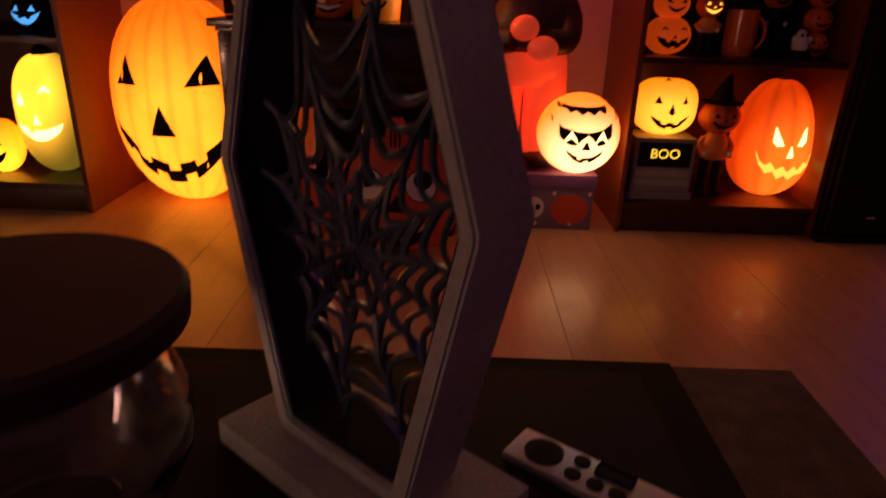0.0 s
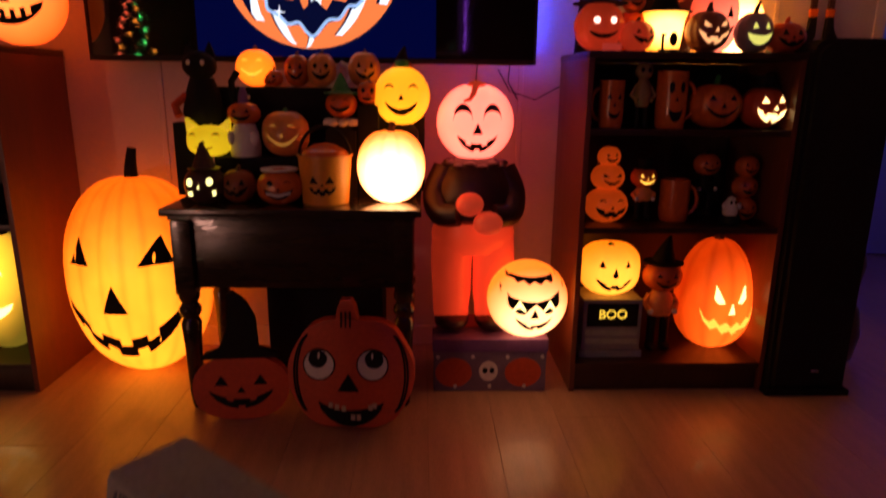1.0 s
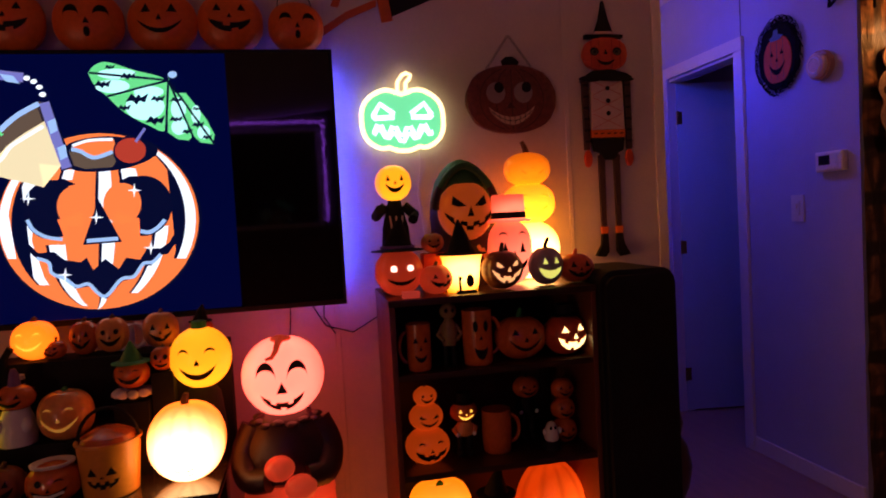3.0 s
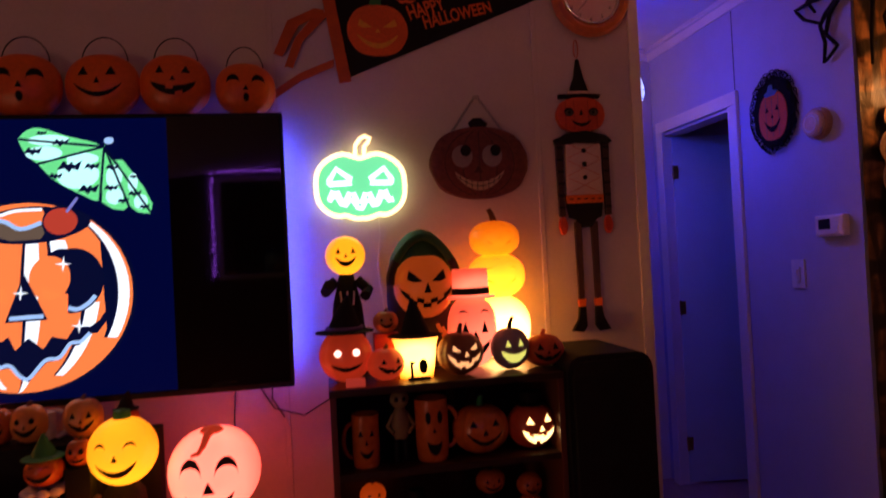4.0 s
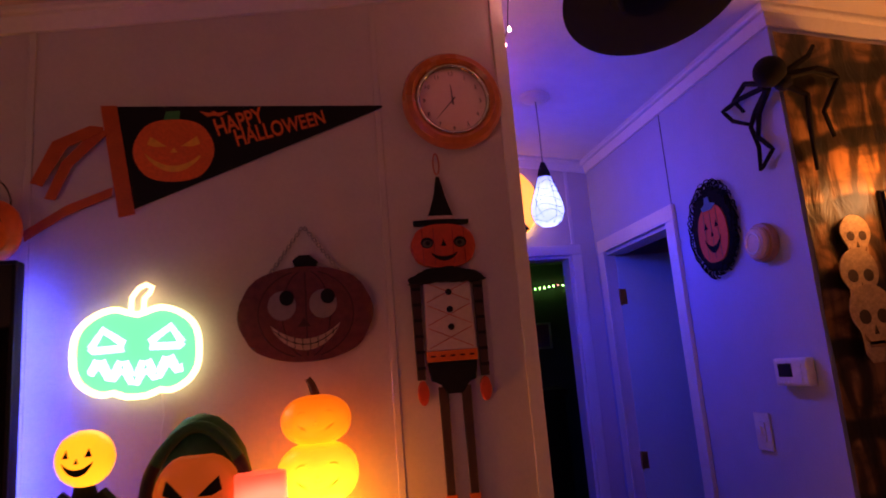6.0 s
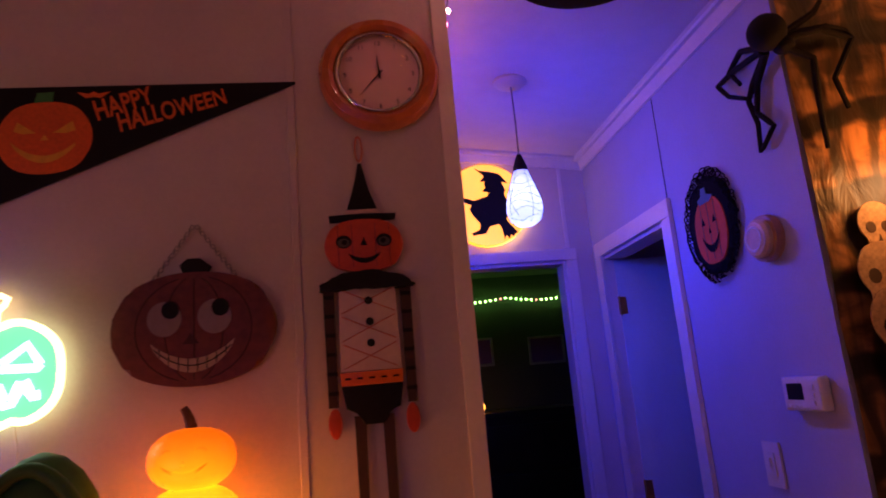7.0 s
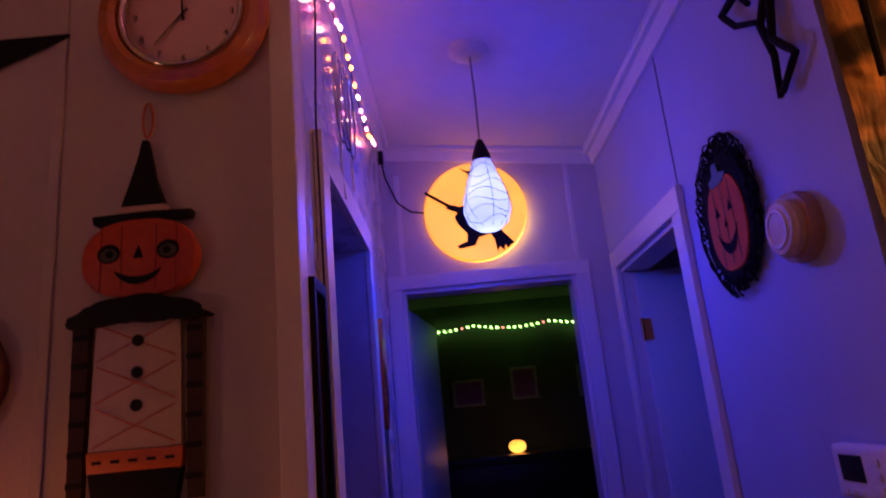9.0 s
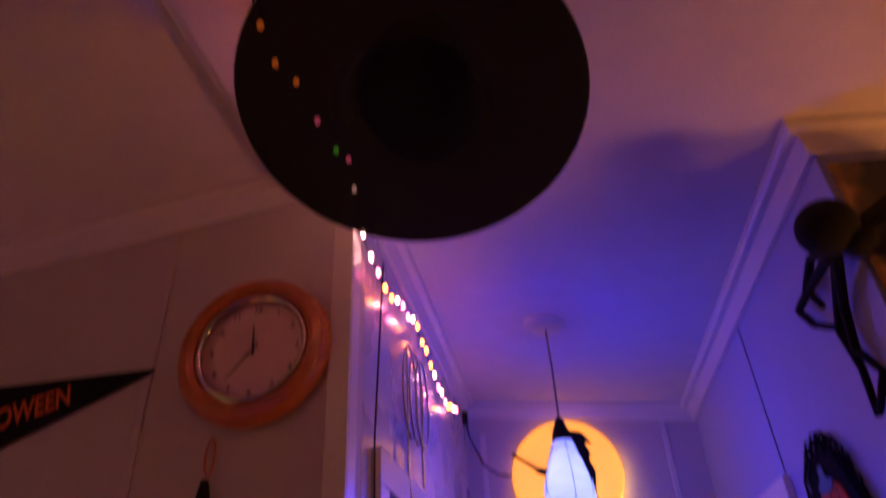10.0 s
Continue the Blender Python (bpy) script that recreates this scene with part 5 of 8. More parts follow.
jack("red_glass_pumpkin", (0.985, 2.145, BT), g, RED_GLOW, [tri_eye(-0.36, 0.25, 0.13, 0.14), tri_eye(0.4, 0.25, 0.13, 0.14), smile(0.62, -0.2, 0.24, 0.3, up=((0.2, 0.08, 0.1),), down=((0.0, 0.08, 0.1),))], "small red pumpkin with an open grin", (0.016, 0.006), rz=14)
# bright candle house under a hat
CANDLE = glow("candle_house_glow", (1.7, 0.95, 0.2), 3.2, 0.45, (0.5, 0.3, 0.6), 0.66, edge=(1.8, 0.42, 0.01))
o = thing("candle_house", (1.07, 2.165, BT), "bright yellow candle holder wearing a dark witch hat", "candle holder")
bm = bmesh.new()
lathe(bm, [(0.046, 0), (0.05, 0.02), (0.058, 0.09), (0.066, 0.112)], (0, 0, 0), 30, 0, 1, 0.8)
part("shade", bm, CANDLE, o)
bm = bmesh.new()
hat_bm(bm, 0.075, 0.04, 0.10, 0.112, 0, -0.005)
part("hat", bm, HAT, o)
bm = bmesh.new()
ball(bm, (0.012, -0.052, 0.035), 0.012, 0.006, 0.02, 10, 8)
box(bm, -0.03, 0.03, -0.056, -0.05, 0.0, 0.008)
tube(bm, [(-0.018, -0.052, 0.0), (-0.02, -0.053, 0.05), (-0.012, -0.053, 0.045)], 0.004, 6)
part("silhouette", bm, BLACK, o)
# pink top-hat pumpkin
o = thing("top_hat_pumpkin", (1.25, 2.245, BT), "glowing pink pumpkin face in a pink top hat", "pumpkin lamp", rz=-4)
g = Gourd(0.072, 0.105, 0.062, ribs=8, depth=0.03, dimple=0.0, power=1.4)
part("shell", g.bm(), G_SALMON, o)
paint(o, [arc_eye(-0.42, 0.5, 0.18, 0.12, 0.4), arc_eye(0.42, 0.5, 0.18, 0.12, 0.4), tri_eye(-0.38, 0.16, 0.14, 0.16), tri_eye(0.38, 0.16, 0.14, 0.16), tri_nose(-0.06, 0.16, 0.12), smile(0.6, -0.4, 0.2, 0.26, up=((-0.2, 0.08, 0.08), (0.2, 0.08, 0.08)))], g.surf(), BLACK)
bm = bmesh.new()
lathe(bm, [(0.072, 0), (0.072, 0.008), (0.054, 0.01), (0.052, 0.085), (0.05, 0.087)], (0, 0, 0.2), 30, 0, 1, 0.85)
part("hat", bm, G_SALMON, o)
bm = bmesh.new()
lathe(bm, [(0.0555, 0), (0.055, 0.02)], (0, 0, 0.212), 30, 0, 1, 0.85, cap=False)
part("hat_band", bm, BLACK, o)
g = Gourd(0.066, 0.06, 0.056, ribs=9, depth=0.06, dimple=0.1)
jack("carved_ceramic_pumpkin", (1.19, 2.145, BT), g, mat("brown_pumpkin_ceramic", (0.2, 0.06, 0.03), 0.35), [mean_eye(-0.34, 0.3, 0.16, 0.14), mean_eye(0.38, 0.34, 0.16, 0.14), tri_nose(0.05, 0.1, 0.12, 0.05), smile(0.68, -0.3, 0.36, 0.34, up=((-0.3, 0.08, 0.12), (0.2, 0.08, 0.12)), down=((-0.05, 0.08, 0.12), (0.42, 0.06, 0.1)))], "brown ceramic pumpkin with lit peach-coloured cuts", (0.03, 0.007), BROWN, ink=lit("cut_peach", (1.0, 0.42, 0.16), 1.2), rz=4)
g = Gourd(0.056, 0.06, 0.05, ribs=9, depth=0.05, dimple=0.08)
jack("grey_lit_pumpkin", (1.338, 2.165, BT), g, mat("grey_pumpkin_paint", (0.3, 0.24, 0.28), 0.4), [tri_eye(-0.3, 0.3, 0.14, 0.16), tri_eye(0.34, 0.3, 0.14, 0.16), smile(0.62, -0.2, 0.16, 0.42)], "dark grey pumpkin with a lime-lit grin", (0.035, 0.006), BLACK, ink=CUT_LIME, lean=(0.012, 0))
g = Gourd(0.06, 0.046, 0.05, ribs=10, depth=0.06, dimple=0.08)
jack("squat_red_pumpkin", (1.437, 2.17, BT), g, RED_ORANGE, [tri_eye(-0.36, 0.32, 0.15, 0.2), tri_eye(0.36, 0.32, 0.15, 0.2), tri_nose(0.0, 0.08, 0.12), smile(0.66, -0.25, 0.3, 0.34, up=((-0.2, 0.08, 0.1), (0.2, 0.08, 0.1)))], "squat red-orange pumpkin with a black painted face", (0.02, 0.007), RED_ORANGE)
solo("tiny_nameplate", cube(-0.025, 0.025, -0.012, 0.012, 0, 0.02, 0.002), lit("red_indicator", (1.0, 0.08, 0.05), 0.3), (0.9, 2.095, BT), "small red printed plate on the bookcase top", "plate")

# ---------- on the side table ----------
HOTX = 0.273
g = Gourd(0.1, 0.108, 0.09, ribs=10, depth=0.05, dimple=0.1, power=1.1)
jack("bright_pumpkin_lamp", (HOTX, 2.07, TZ), g, G_HOT, [smile(0.4, -0.55, 0.16, 0.03), ("mouth_line", [(-0.3, -0.62), (0, -0.7), (0.3, -0.62)], [(-0.3, -0.64), (0, -0.73), (0.3, -0.64)])], "dazzling white-hot pumpkin lamp on the table", (0.032, 0.010), BROWN, ink=CUT_WARM, category="pumpkin lamp")
# yellow smiling head figure on a riser behind
bm = bmesh.new()
g = Gourd(0.085, 0.088, 0.076, ribs=0, depth=0, dimple=0.02)
g.bm(44, 18, z=0.215, bm=bm, mi=0)
for f in (arc_eye(-0.4, 0.2, 0.17, 0.2, 0.35), arc_eye(0.4, 0.2, 0.17, 0.2, 0.35), tri_nose(-0.02, 0.09, 0.1), smile(0.56, -0.42, 0.26, 0.2)):
    lay(bm, f, g.surf(0.215), mi=1)
lathe(bm, [(0.06, 0), (0.062, 0.08), (0.05, 0.2), (0.03, 0.225)], (0, 0, 0), 24, 1, 1, 0.7)
lathe(bm, [(0.022, 0), (0.02, 0.02), (0.012, 0.022)], (0, 0, 0.386), 14, 2)
solo("yellow_head_figure", bm, [G_LEMON, MATT_BLACK, GREEN], (0.3, 2.2, TZ), "black-bodied figure with a glowing yellow smiling head", "figure")
# bucket
o = thing("candy_bucket", (0.084, 2.055, TZ), "orange plastic treat bucket with a black face and handle", "bucket")
BUCKET = mat("yellow_orange_plastic", (0.72, 0.3, 0.03), 0.35, vary=0.12)
bm = bmesh.new()
lathe(bm, [(0.062, 0), (0.066, 0.004), (0.076, 0.135), (0.08, 0.137), (0.08, 0.142), (0.072, 0.142), (0.062, 0.012), (0.002, 0.01)], seg=36)
part("pail", bm, BUCKET, o)
bm = bmesh.new()
lathe(bm, [(0.071, 0.0), (0.062, 0.025), (0.03, 0.042), (0.002, 0.046)], (0, 0, 0.128), 30, 0)
part("lid", bm, ORANGE, o)
bm = bmesh.new()
tube(bm, [(0.074 * math.cos(a), 0, 0.13 + 0.09 * math.sin(a)) for a in np.linspace(0, math.pi, 18)], 0.0045, 8)
part("handle", bm, BLACK, o)
paint(o, [tri_eye(-0.34, 0.12, 0.18, 0.18), tri_eye(0.3, 0.12, 0.18, 0.18), tri_nose(-0.12, 0.08, 0.06), smile(0.55, -0.3, 0.05, 0.34, up=((-0.3, 0.08, 0.12), (0.0, 0.08, 0.12), (0.3, 0.08, 0.12)), down=((-0.15, 0.06, 0.1), (0.15, 0.06, 0.1)))], lambda u, v: ((0.0725 + 0.005 * v) * math.sin(u), -(0.0725 + 0.005 * v) * math.cos(u), 0.07 + 0.06 * v), BLACK)
# winking bowl
g = Gourd(0.064, 0.052, 0.058, ribs=9, depth=0.04, dimple=0.0, power=1.2)
o = jack("winking_pumpkin_bowl", (-0.042, 2.03, TZ), g, ORANGE, [round_eye(-0.34, 0.3, 0.12, 0.16), arc_eye(0.36, 0.26, 0.17, 0.16, 0.4), tri_nose(-0.02, 0.08, 0.1), smile(0.62, -0.2, 0.22, 0.4)], "winking orange ceramic pumpkin bowl with white teeth", None, rz=6, category="bowl")
paint(o, [("teeth", [(-0.5, -0.16), (0, -0.26), (0.5, -0.16)], [(-0.5, -0.3), (0, -0.46), (0.5, -0.3)])], g.surf(0, 0.003), WHITE)
bm = bmesh.new()
lathe(bm, [(0.05, 0), (0.052, 0.006), (0.046, 0.008), (0.035, 0.0), (0.002, -0.004)], (0, 0, 0.097), 30, 0, 1, 0.9)
part("rim", bm, WHITE, o)
# smooth pumpkin behind, on a riser
g = Gourd(0.07, 0.068, 0.062, ribs=8, depth=0.04, dimple=0.08, power=1.25)
jack("lit_grin_pumpkin", (-0.042, 2.145, TZ + 0.125), g, PALE_ORANGE, [arc_eye(-0.36, 0.28, 0.15, 0.14, 0.4), arc_eye(0.36, 0.28, 0.15, 0.14, 0.4), tri_nose(-0.02, 0.08, 0.08), smile(0.66, -0.36, 0.42, 0.14)], "pale orange pumpkin with a faintly lit wide grin", (0.012, 0.008), GREEN, ink=lit("cut_dim", (1.0, 0.4, 0.06), 0.28))
solo("display_riser", cube(-0.19, 0.19, 0, 0.06, 0, 0.124, 0.003), MATT_BLACK, (-0.06, 2.12, TZ), "low black display riser on the table", "riser", group="risers")
solo("display_riser", cube(-0.3, 0.25, 0, 0.12, 0, 0.325, 0.004), MATT_BLACK, (0.02, 2.215, TZ), "tall black display riser at the table's back", "riser", group="risers")
# ghost holding a pumpkin stack
bm = bmesh.new()
lathe(bm, [(0.044, 0), (0.046, 0.03), (0.04, 0.07), (0.03, 0.095)], (0, 0, 0), 24, 0)
for s in (-1, 1):
    ball(bm, (s * 0.035, -0.03, 0.055), 0.014, 0.014, 0.02, 10, 8, 0)
g = Gourd(0.05, 0.036, 0.042, ribs=8, depth=0.05)
g.bm(32, 12, z=0.088, bm=bm, mi=1)
for f in (tri_eye(-0.36, 0.25, 0.13, 0.16), tri_eye(0.36, 0.25, 0.13, 0.16), smile(0.55, -0.25, 0.24, 0.3)):
    lay(bm, f, g.surf(0.088), mi=2)
lathe(bm, [(0.016, 0), (0.012, 0.03), (0.006, 0.045)], (0, 0, 0.155), 14, 3)
solo("ghost_pumpkin_figure", bm, [WHITE, ORANGE, BLACK, PURPLE], (-0.163, 2.15, TZ + 0.125), "white ghost figurine with an orange pumpkin head", "figurine")
g = Gourd(0.052, 0.05, 0.046, ribs=9, depth=0.06)
jack("dark_grin_pumpkin", (-0.165, 2.055, TZ), g, mat("brown_orange_ceramic", (0.28, 0.08, 0.025), 0.35), [tri_eye(-0.36, 0.3, 0.14, 0.16), tri_eye(0.36, 0.3, 0.14, 0.16), tri_nose(0.0, 0.08, 0.1), smile(0.66, -0.2, 0.3, 0.36, up=((-0.3, 0.08, 0.12), (0.1, 0.08, 0.12)), down=((-0.1, 0.08, 0.12),))], "brown-orange ceramic pumpkin with a jagged grin", (0.018, 0.007))
# yellow cat head and dark lit house in front of it
o = thing("yellow_cat_head", (-0.262, 2.13, TZ + 0.125), "glowing yellow cat-shaped lamp with black features", "lamp", rz=-4)
g = Gourd(0.066, 0.046, 0.05, ribs=0, depth=0, dimple=0.02, power=1.5)
bm = g.bm(40, 14)
for s in (-1, 1):
    vs = [bm.verts.new(p) for p in ((s * 0.062, -0.012, 0.07), (s * 0.03, -0.012, 0.086), (s * 0.064, -0.012, 0.112), (s * 0.062, 0.012, 0.07), (s * 0.03, 0.012, 0.086), (s * 0.064, 0.012, 0.112))]
    for q in ((0, 1, 2), (3, 5, 4), (0, 3, 4, 1), (1, 4, 5, 2), (2, 5, 3, 0)):
        bm.faces.new([vs[i] for i in q])
bmesh.ops.recalc_face_normals(bm, faces=bm.faces)
part("head", bm, DIM_YELLOW, o)
paint(o, [arc_eye(-0.5, 0.3, 0.17, 0.24, 0.4), arc_eye(0.5, 0.3, 0.17, 0.24, 0.4), tri_nose(0.0, 0.1, 0.12), smile(0.4, -0.4, 0.15, 0.12)], g.surf(), BLACK)
o = thing("lit_house_ornament", (-0.253, 2.035, TZ), "dark ceramic haunted house with glowing windows", "ornament")
HOUSE = mat("dark_house_ceramic", (0.06, 0.03, 0.02), 0.35, vary=0.3)
bm = bmesh.new()
g = Gourd(0.06, 0.056, 0.05, ribs=8, depth=0.06)
part("body", g.bm(40, 14), HOUSE, o)
bm = bmesh.new()
hat_bm(bm, 0.045, 0.03, 0.07, 0.1, 0, -0.004)
part("roof", bm, HOUSE, o)
paint(o, [round_eye(-0.5, 0.2, 0.14, 0.2, "window"), round_eye(0.42, 0.24, 0.14, 0.2, "window"), ("window", [(-0.12, -0.02), (-0.02, 0.12)], [(-0.12, -0.14), (-0.02, -0.1)]), ("window", [(-0.62, -0.3), (-0.4, -0.22)], [(-0.62, -0.5), (-0.4, -0.5)]), ("window", [(0.5, -0.22), (0.64, -0.18)], [(0.5, -0.5), (0.64, -0.44)])], g.surf(), lit("window_glow", (1.0, 0.85, 0.3), 2.0))
# black cat figure at the back
bm = bmesh.new()
lathe(bm, [(0.055, 0), (0.062, 0.03), (0.05, 0.085), (0.035, 0.13)], (0, 0, 0), 24, 0, 1, 0.75)
ball(bm, (0.0, -0.012, 0.165), 0.05, 0.042, 0.042, mi=0)
for s in (-1, 1):
    lathe(bm, [(0.018, 0), (0.012, 0.02), (0.002, 0.042)], (s * 0.03, -0.006, 0.19), 12, 0, 1, 0.5)
    ball(bm, (s * 0.02, -0.05, 0.172), 0.007, 0.004, 0.008, 10, 6, 1)
tube(bm, [(0.04, 0.02, 0.02), (0.085, 0.02, 0.05), (0.08, 0.02, 0.12), (0.1, 0.02, 0.15)], 0.01, 8, 0)
tube(bm, [(-0.045, -0.01, 0.08), (-0.075, -0.03, 0.05), (-0.06, -0.045, 0.02)], 0.012, 8, 2)
solo("black_cat_figure", bm, [MATT_BLACK, WHITE, RED_ORANGE], (-0.292, 2.195, TZ + 0.22), "shiny black cat figure on a dark block", "figurine")
solo("display_block", cube(-0.06, 0.035, -0.03, 0.03, 0, 0.2195, 0.003), MATT_BLACK, (-0.325, 2.21, TZ), "narrow black display block under the cat", "riser", group="risers")
# glowing orange lantern on the tall riser, with striped stocking post
g = Gourd(0.06, 0.056, 0.054, ribs=9, depth=0.04, dimple=0.06)
jack("orange_glow_pumpkin", (-0.148, 2.262, TZ + 0.3255), g, G_LANTERN, [arc_eye(-0.36, 0.28, 0.15, 0.16, 0.3), arc_eye(0.36, 0.28, 0.15, 0.16, 0.3), smile(0.55, -0.3, 0.3, 0.12)], "glowing orange pumpkin lamp on the tall riser", (0.015, 0.008), BROWN, ink=CUT_YELLOW, category="pumpkin lamp")
bm = bmesh.new()
for k in range(8):
    lathe(bm, [(0.014, 0), (0.014, 0.012)], (0, 0, 0.012 * k), 14, k % 2)
ball(bm, (0.012, -0.01, 0.006), 0.024, 0.014, 0.008, 10, 6, 0)
solo("striped_leg_ornament", bm, [BLACK, WHITE], (-0.185, 2.2, TZ + 0.2), "black and white striped stocking leg ornament", "ornament").matrix_basis = pose(-0.165, 2.185, TZ + 0.205)
solo("display_block", cube(-0.03, 0.03, -0.012, 0.012, 0, 0.2045, 0.002), MATT_BLACK, (-0.165, 2.198, TZ), "small black block under the stocking leg", "riser", group="risers")
# row of small pumpkins on the tall riser
rowz = TZ + 0.3255
small = [(-0.095, 2.25, 0.032, 0.026, ORANGE, 0.0), (-0.025, 2.275, 0.04, 0.05, ORANGE, 0.0), (0.05, 2.275, 0.046, 0.052, PALE_ORANGE, 0.0), (0.182, 2.275, 0.05, 0.055, PALE_ORANGE, 0.0)]
for k, (x, y, r, h, m, dz) in enumerate(small):
    g = Gourd(r, h, r * 0.85, ribs=8, depth=0.06, power=1.1)
    eyes = [tri_eye(-0.38, 0.25, 0.14, 0.16), tri_eye(0.38, 0.25, 0.14, 0.16)] if k % 2 else [round_eye(-0.36, 0.22, 0.13, 0.14), round_eye(0.36, 0.22, 0.13, 0.14)]
    jack("small_ceramic_pumpkin", (x, y, rowz), g, m, [*eyes, tri_nose(-0.05, 0.08, 0.1), smile(0.6, -0.3, 0.28, 0.26, up=((0.1, 0.08, 0.1),) if k != 2 else ())], ("small orange ceramic pumpkin with a painted grin", "tall orange ceramic pumpkin jar with painted face", "pale orange ceramic jar with a wide grin", "pale orange ceramic pumpkin with a curling handle")[k], (0.016, 0.006), rz=-6 + 5 * k, group="pumpkins on the riser")
bm = bmesh.new()
tube(bm, [(0.0 + 0.03 * math.sin(a), 0, 0.04 - 0.035 * math.cos(a)) for a in np.linspace(0, math.pi, 12)], 0.006, 8)
lathe(bm, [(0.03, 0), (0.03, 0.07)], (-0.032, 0, 0.003), 18)
solo("white_handled_cup", bm, WHITE, (0.105, 2.30, rowz), "white ceramic cup with a curled handle", "cup")
little_figure("hat_pumpkin_figurine", (0.30, 2.235, TZ + 0.335), 0.034, 0.018, "small red pumpkin head wearing a tiny black hat", RED_ORANGE, BLACK, BLACK, hat="witch", arms=False)
solo("display_riser", cube(-0.06, 0.06, -0.0, 0.05, 0, 0.3345, 0.003), MATT_BLACK, (0.325, 2.275, TZ), "tall slim black riser behind the yellow head", "riser", group="risers").matrix_basis = pose(0.31, 2.2765, TZ)
bm = bmesh.new()
g = Gourd(0.048, 0.042, 0.042, ribs=8, depth=0.05)
g.bm(32, 12, z=0.03, bm=bm, mi=0)
for f in (arc_eye(-0.36, 0.25, 0.15, 0.16, 0.4), arc_eye(0.36, 0.25, 0.15, 0.16, 0.4), smile(0.6, -0.25, 0.26, 0.3)):
    lay(bm, f, g.surf(0.03), mi=1)
for k in range(9):
    a = 2 * math.pi * k / 9
    ball(bm, (0.042 * math.cos(a), 0.034 * math.sin(a), 0.02), 0.016, 0.014, 0.012, 8, 6, 2)
lathe(bm, [(0.03, 0), (0.035, 0.02)], (0, 0, 0), 16, 1)
hat_bm(bm, 0.05, 0.028, 0.055, 0.103, 3, 0.0)
solo("clown_pumpkin_figure", bm, [ORANGE, BLACK, WHITE, GREEN], (0.12, 2.18, TZ + 0.205), "orange pumpkin bust with a white ruff and green hat", "figurine")
solo("display_block", cube(-0.045, 0.045, -0.035, 0.03, 0, 0.2045, 0.003), MATT_BLACK, (0.12, 2.18, TZ), "black display block under the clown bust", "riser", group="risers")
g = Gourd(0.034, 0.036, 0.03, ribs=8, depth=0.05)
jack("skull_faced_pumpkin", (0.2, 2.19, TZ + 0.275), g, ORANGE, [round_eye(-0.36, 0.2, 0.16, 0.2), round_eye(0.36, 0.2, 0.16, 0.2), tri_nose(-0.1, 0.08, 0.1), smile(0.5, -0.4, 0.1, 0.2)], "small orange pumpkin with hollow round eyes", (0.01, 0.005))
solo("display_block", cube(-0.03, 0.03, -0.025, 0.022, 0, 0.2745, 0.002), MATT_BLACK, (0.2, 2.19, TZ), "slim black block under a small pumpkin", "riser", group="risers")

# ---------- the left bookcase ----------
g = Gourd(0.115, 0.195, 0.1, ribs=9, depth=0.045, dimple=0.05, power=1.3)
G_LEFT = glow("left_pumpkin_glow", (1.8, 0.75, 0.04), 1.2, 0.22, (0.45, 0.2, 0.68), 0.62, edge=(0.5, 0.34, 0.03))
jack("tall_yellow_pumpkin", (-0.985, 2.23, S0), g, G_LEFT, [tri_eye(-0.4, 0.3, 0.12, 0.12), arc_eye(0.3, 0.35, 0.15, 0.14, 0.6), tri_nose(-0.02, 0.1, 0.09), smile(0.6, -0.2, 0.1, 0.18, up=((-0.2, 0.08, 0.06),))], "tall yellow glowing pumpkin on the bottom shelf", (0.02, 0.03), BLACK, ink=CUT_HOT, category="pumpkin lamp")
g = Gourd(0.07, 0.09, 0.06, ribs=9, depth=0.05)
jack("grey_lit_jar", (-1.16, 2.2, S0), g, G_AMBER, [tri_eye(-0.36, 0.25, 0.13, 0.14), tri_eye(0.36, 0.25, 0.13, 0.14), smile(0.6, -0.3, 0.2, 0.3)], "amber glowing pumpkin beside a taller one", (0.02, 0.008))
g = Gourd(0.065, 0.058, 0.055, ribs=9, depth=0.05)
jack("blue_lit_pumpkin", (-0.97, 2.2, S1), g, BLACK, [tri_eye(-0.34, 0.3, 0.15, 0.15), tri_eye(0.36, 0.3, 0.15, 0.15), smile(0.66, -0.15, 0.3, 0.36, up=((-0.2, 0.08, 0.1), (0.2, 0.08, 0.1)))], "black pumpkin with a blue-lit face", (0.02, 0.008), BLACK, ink=CUT_BLUE)
G_SKULL = glow("skull_jar_glow", (2.2, 0.42, 0.07), 1.1, 0.7, (0.45, 0.2, 0.6), 0.66, edge=(2.2, 0.18, 0.015))
g = Gourd(0.125, 0.135, 0.11, ribs=10, depth=0.03, dimple=0.04)
jack("glowing_skull_pumpkin", (-0.815, 2.24, 1.0455), g, G_SKULL, [round_eye(-0.4, 0.2, 0.17, 0.2), round_eye(0.4, 0.2, 0.17, 0.2), tri_nose(-0.05, 0.1, 0.12), smile(0.7, -0.3, 0.2, 0.3, up=((-0.4, 0.05, 0.16), (-0.2, 0.05, 0.16), (0, 0.05, 0.16), (0.2, 0.05, 0.16), (0.4, 0.05, 0.16)))], "large glowing orange pumpkin with skull-like teeth on the bookcase", (0.03, 0.012), category="pumpkin lamp", rz=10)
g = Gourd(0.055, 0.036, 0.045, ribs=9, depth=0.06)
jack("small_red_pumpkin", (-0.925, 2.135, 1.0455), g, RED_ORANGE, [tri_eye(-0.36, 0.25, 0.15, 0.18), tri_eye(0.36, 0.25, 0.15, 0.18), smile(0.6, -0.2, 0.24, 0.3)], "small dark red pumpkin in front of a glowing one", (0.014, 0.006))

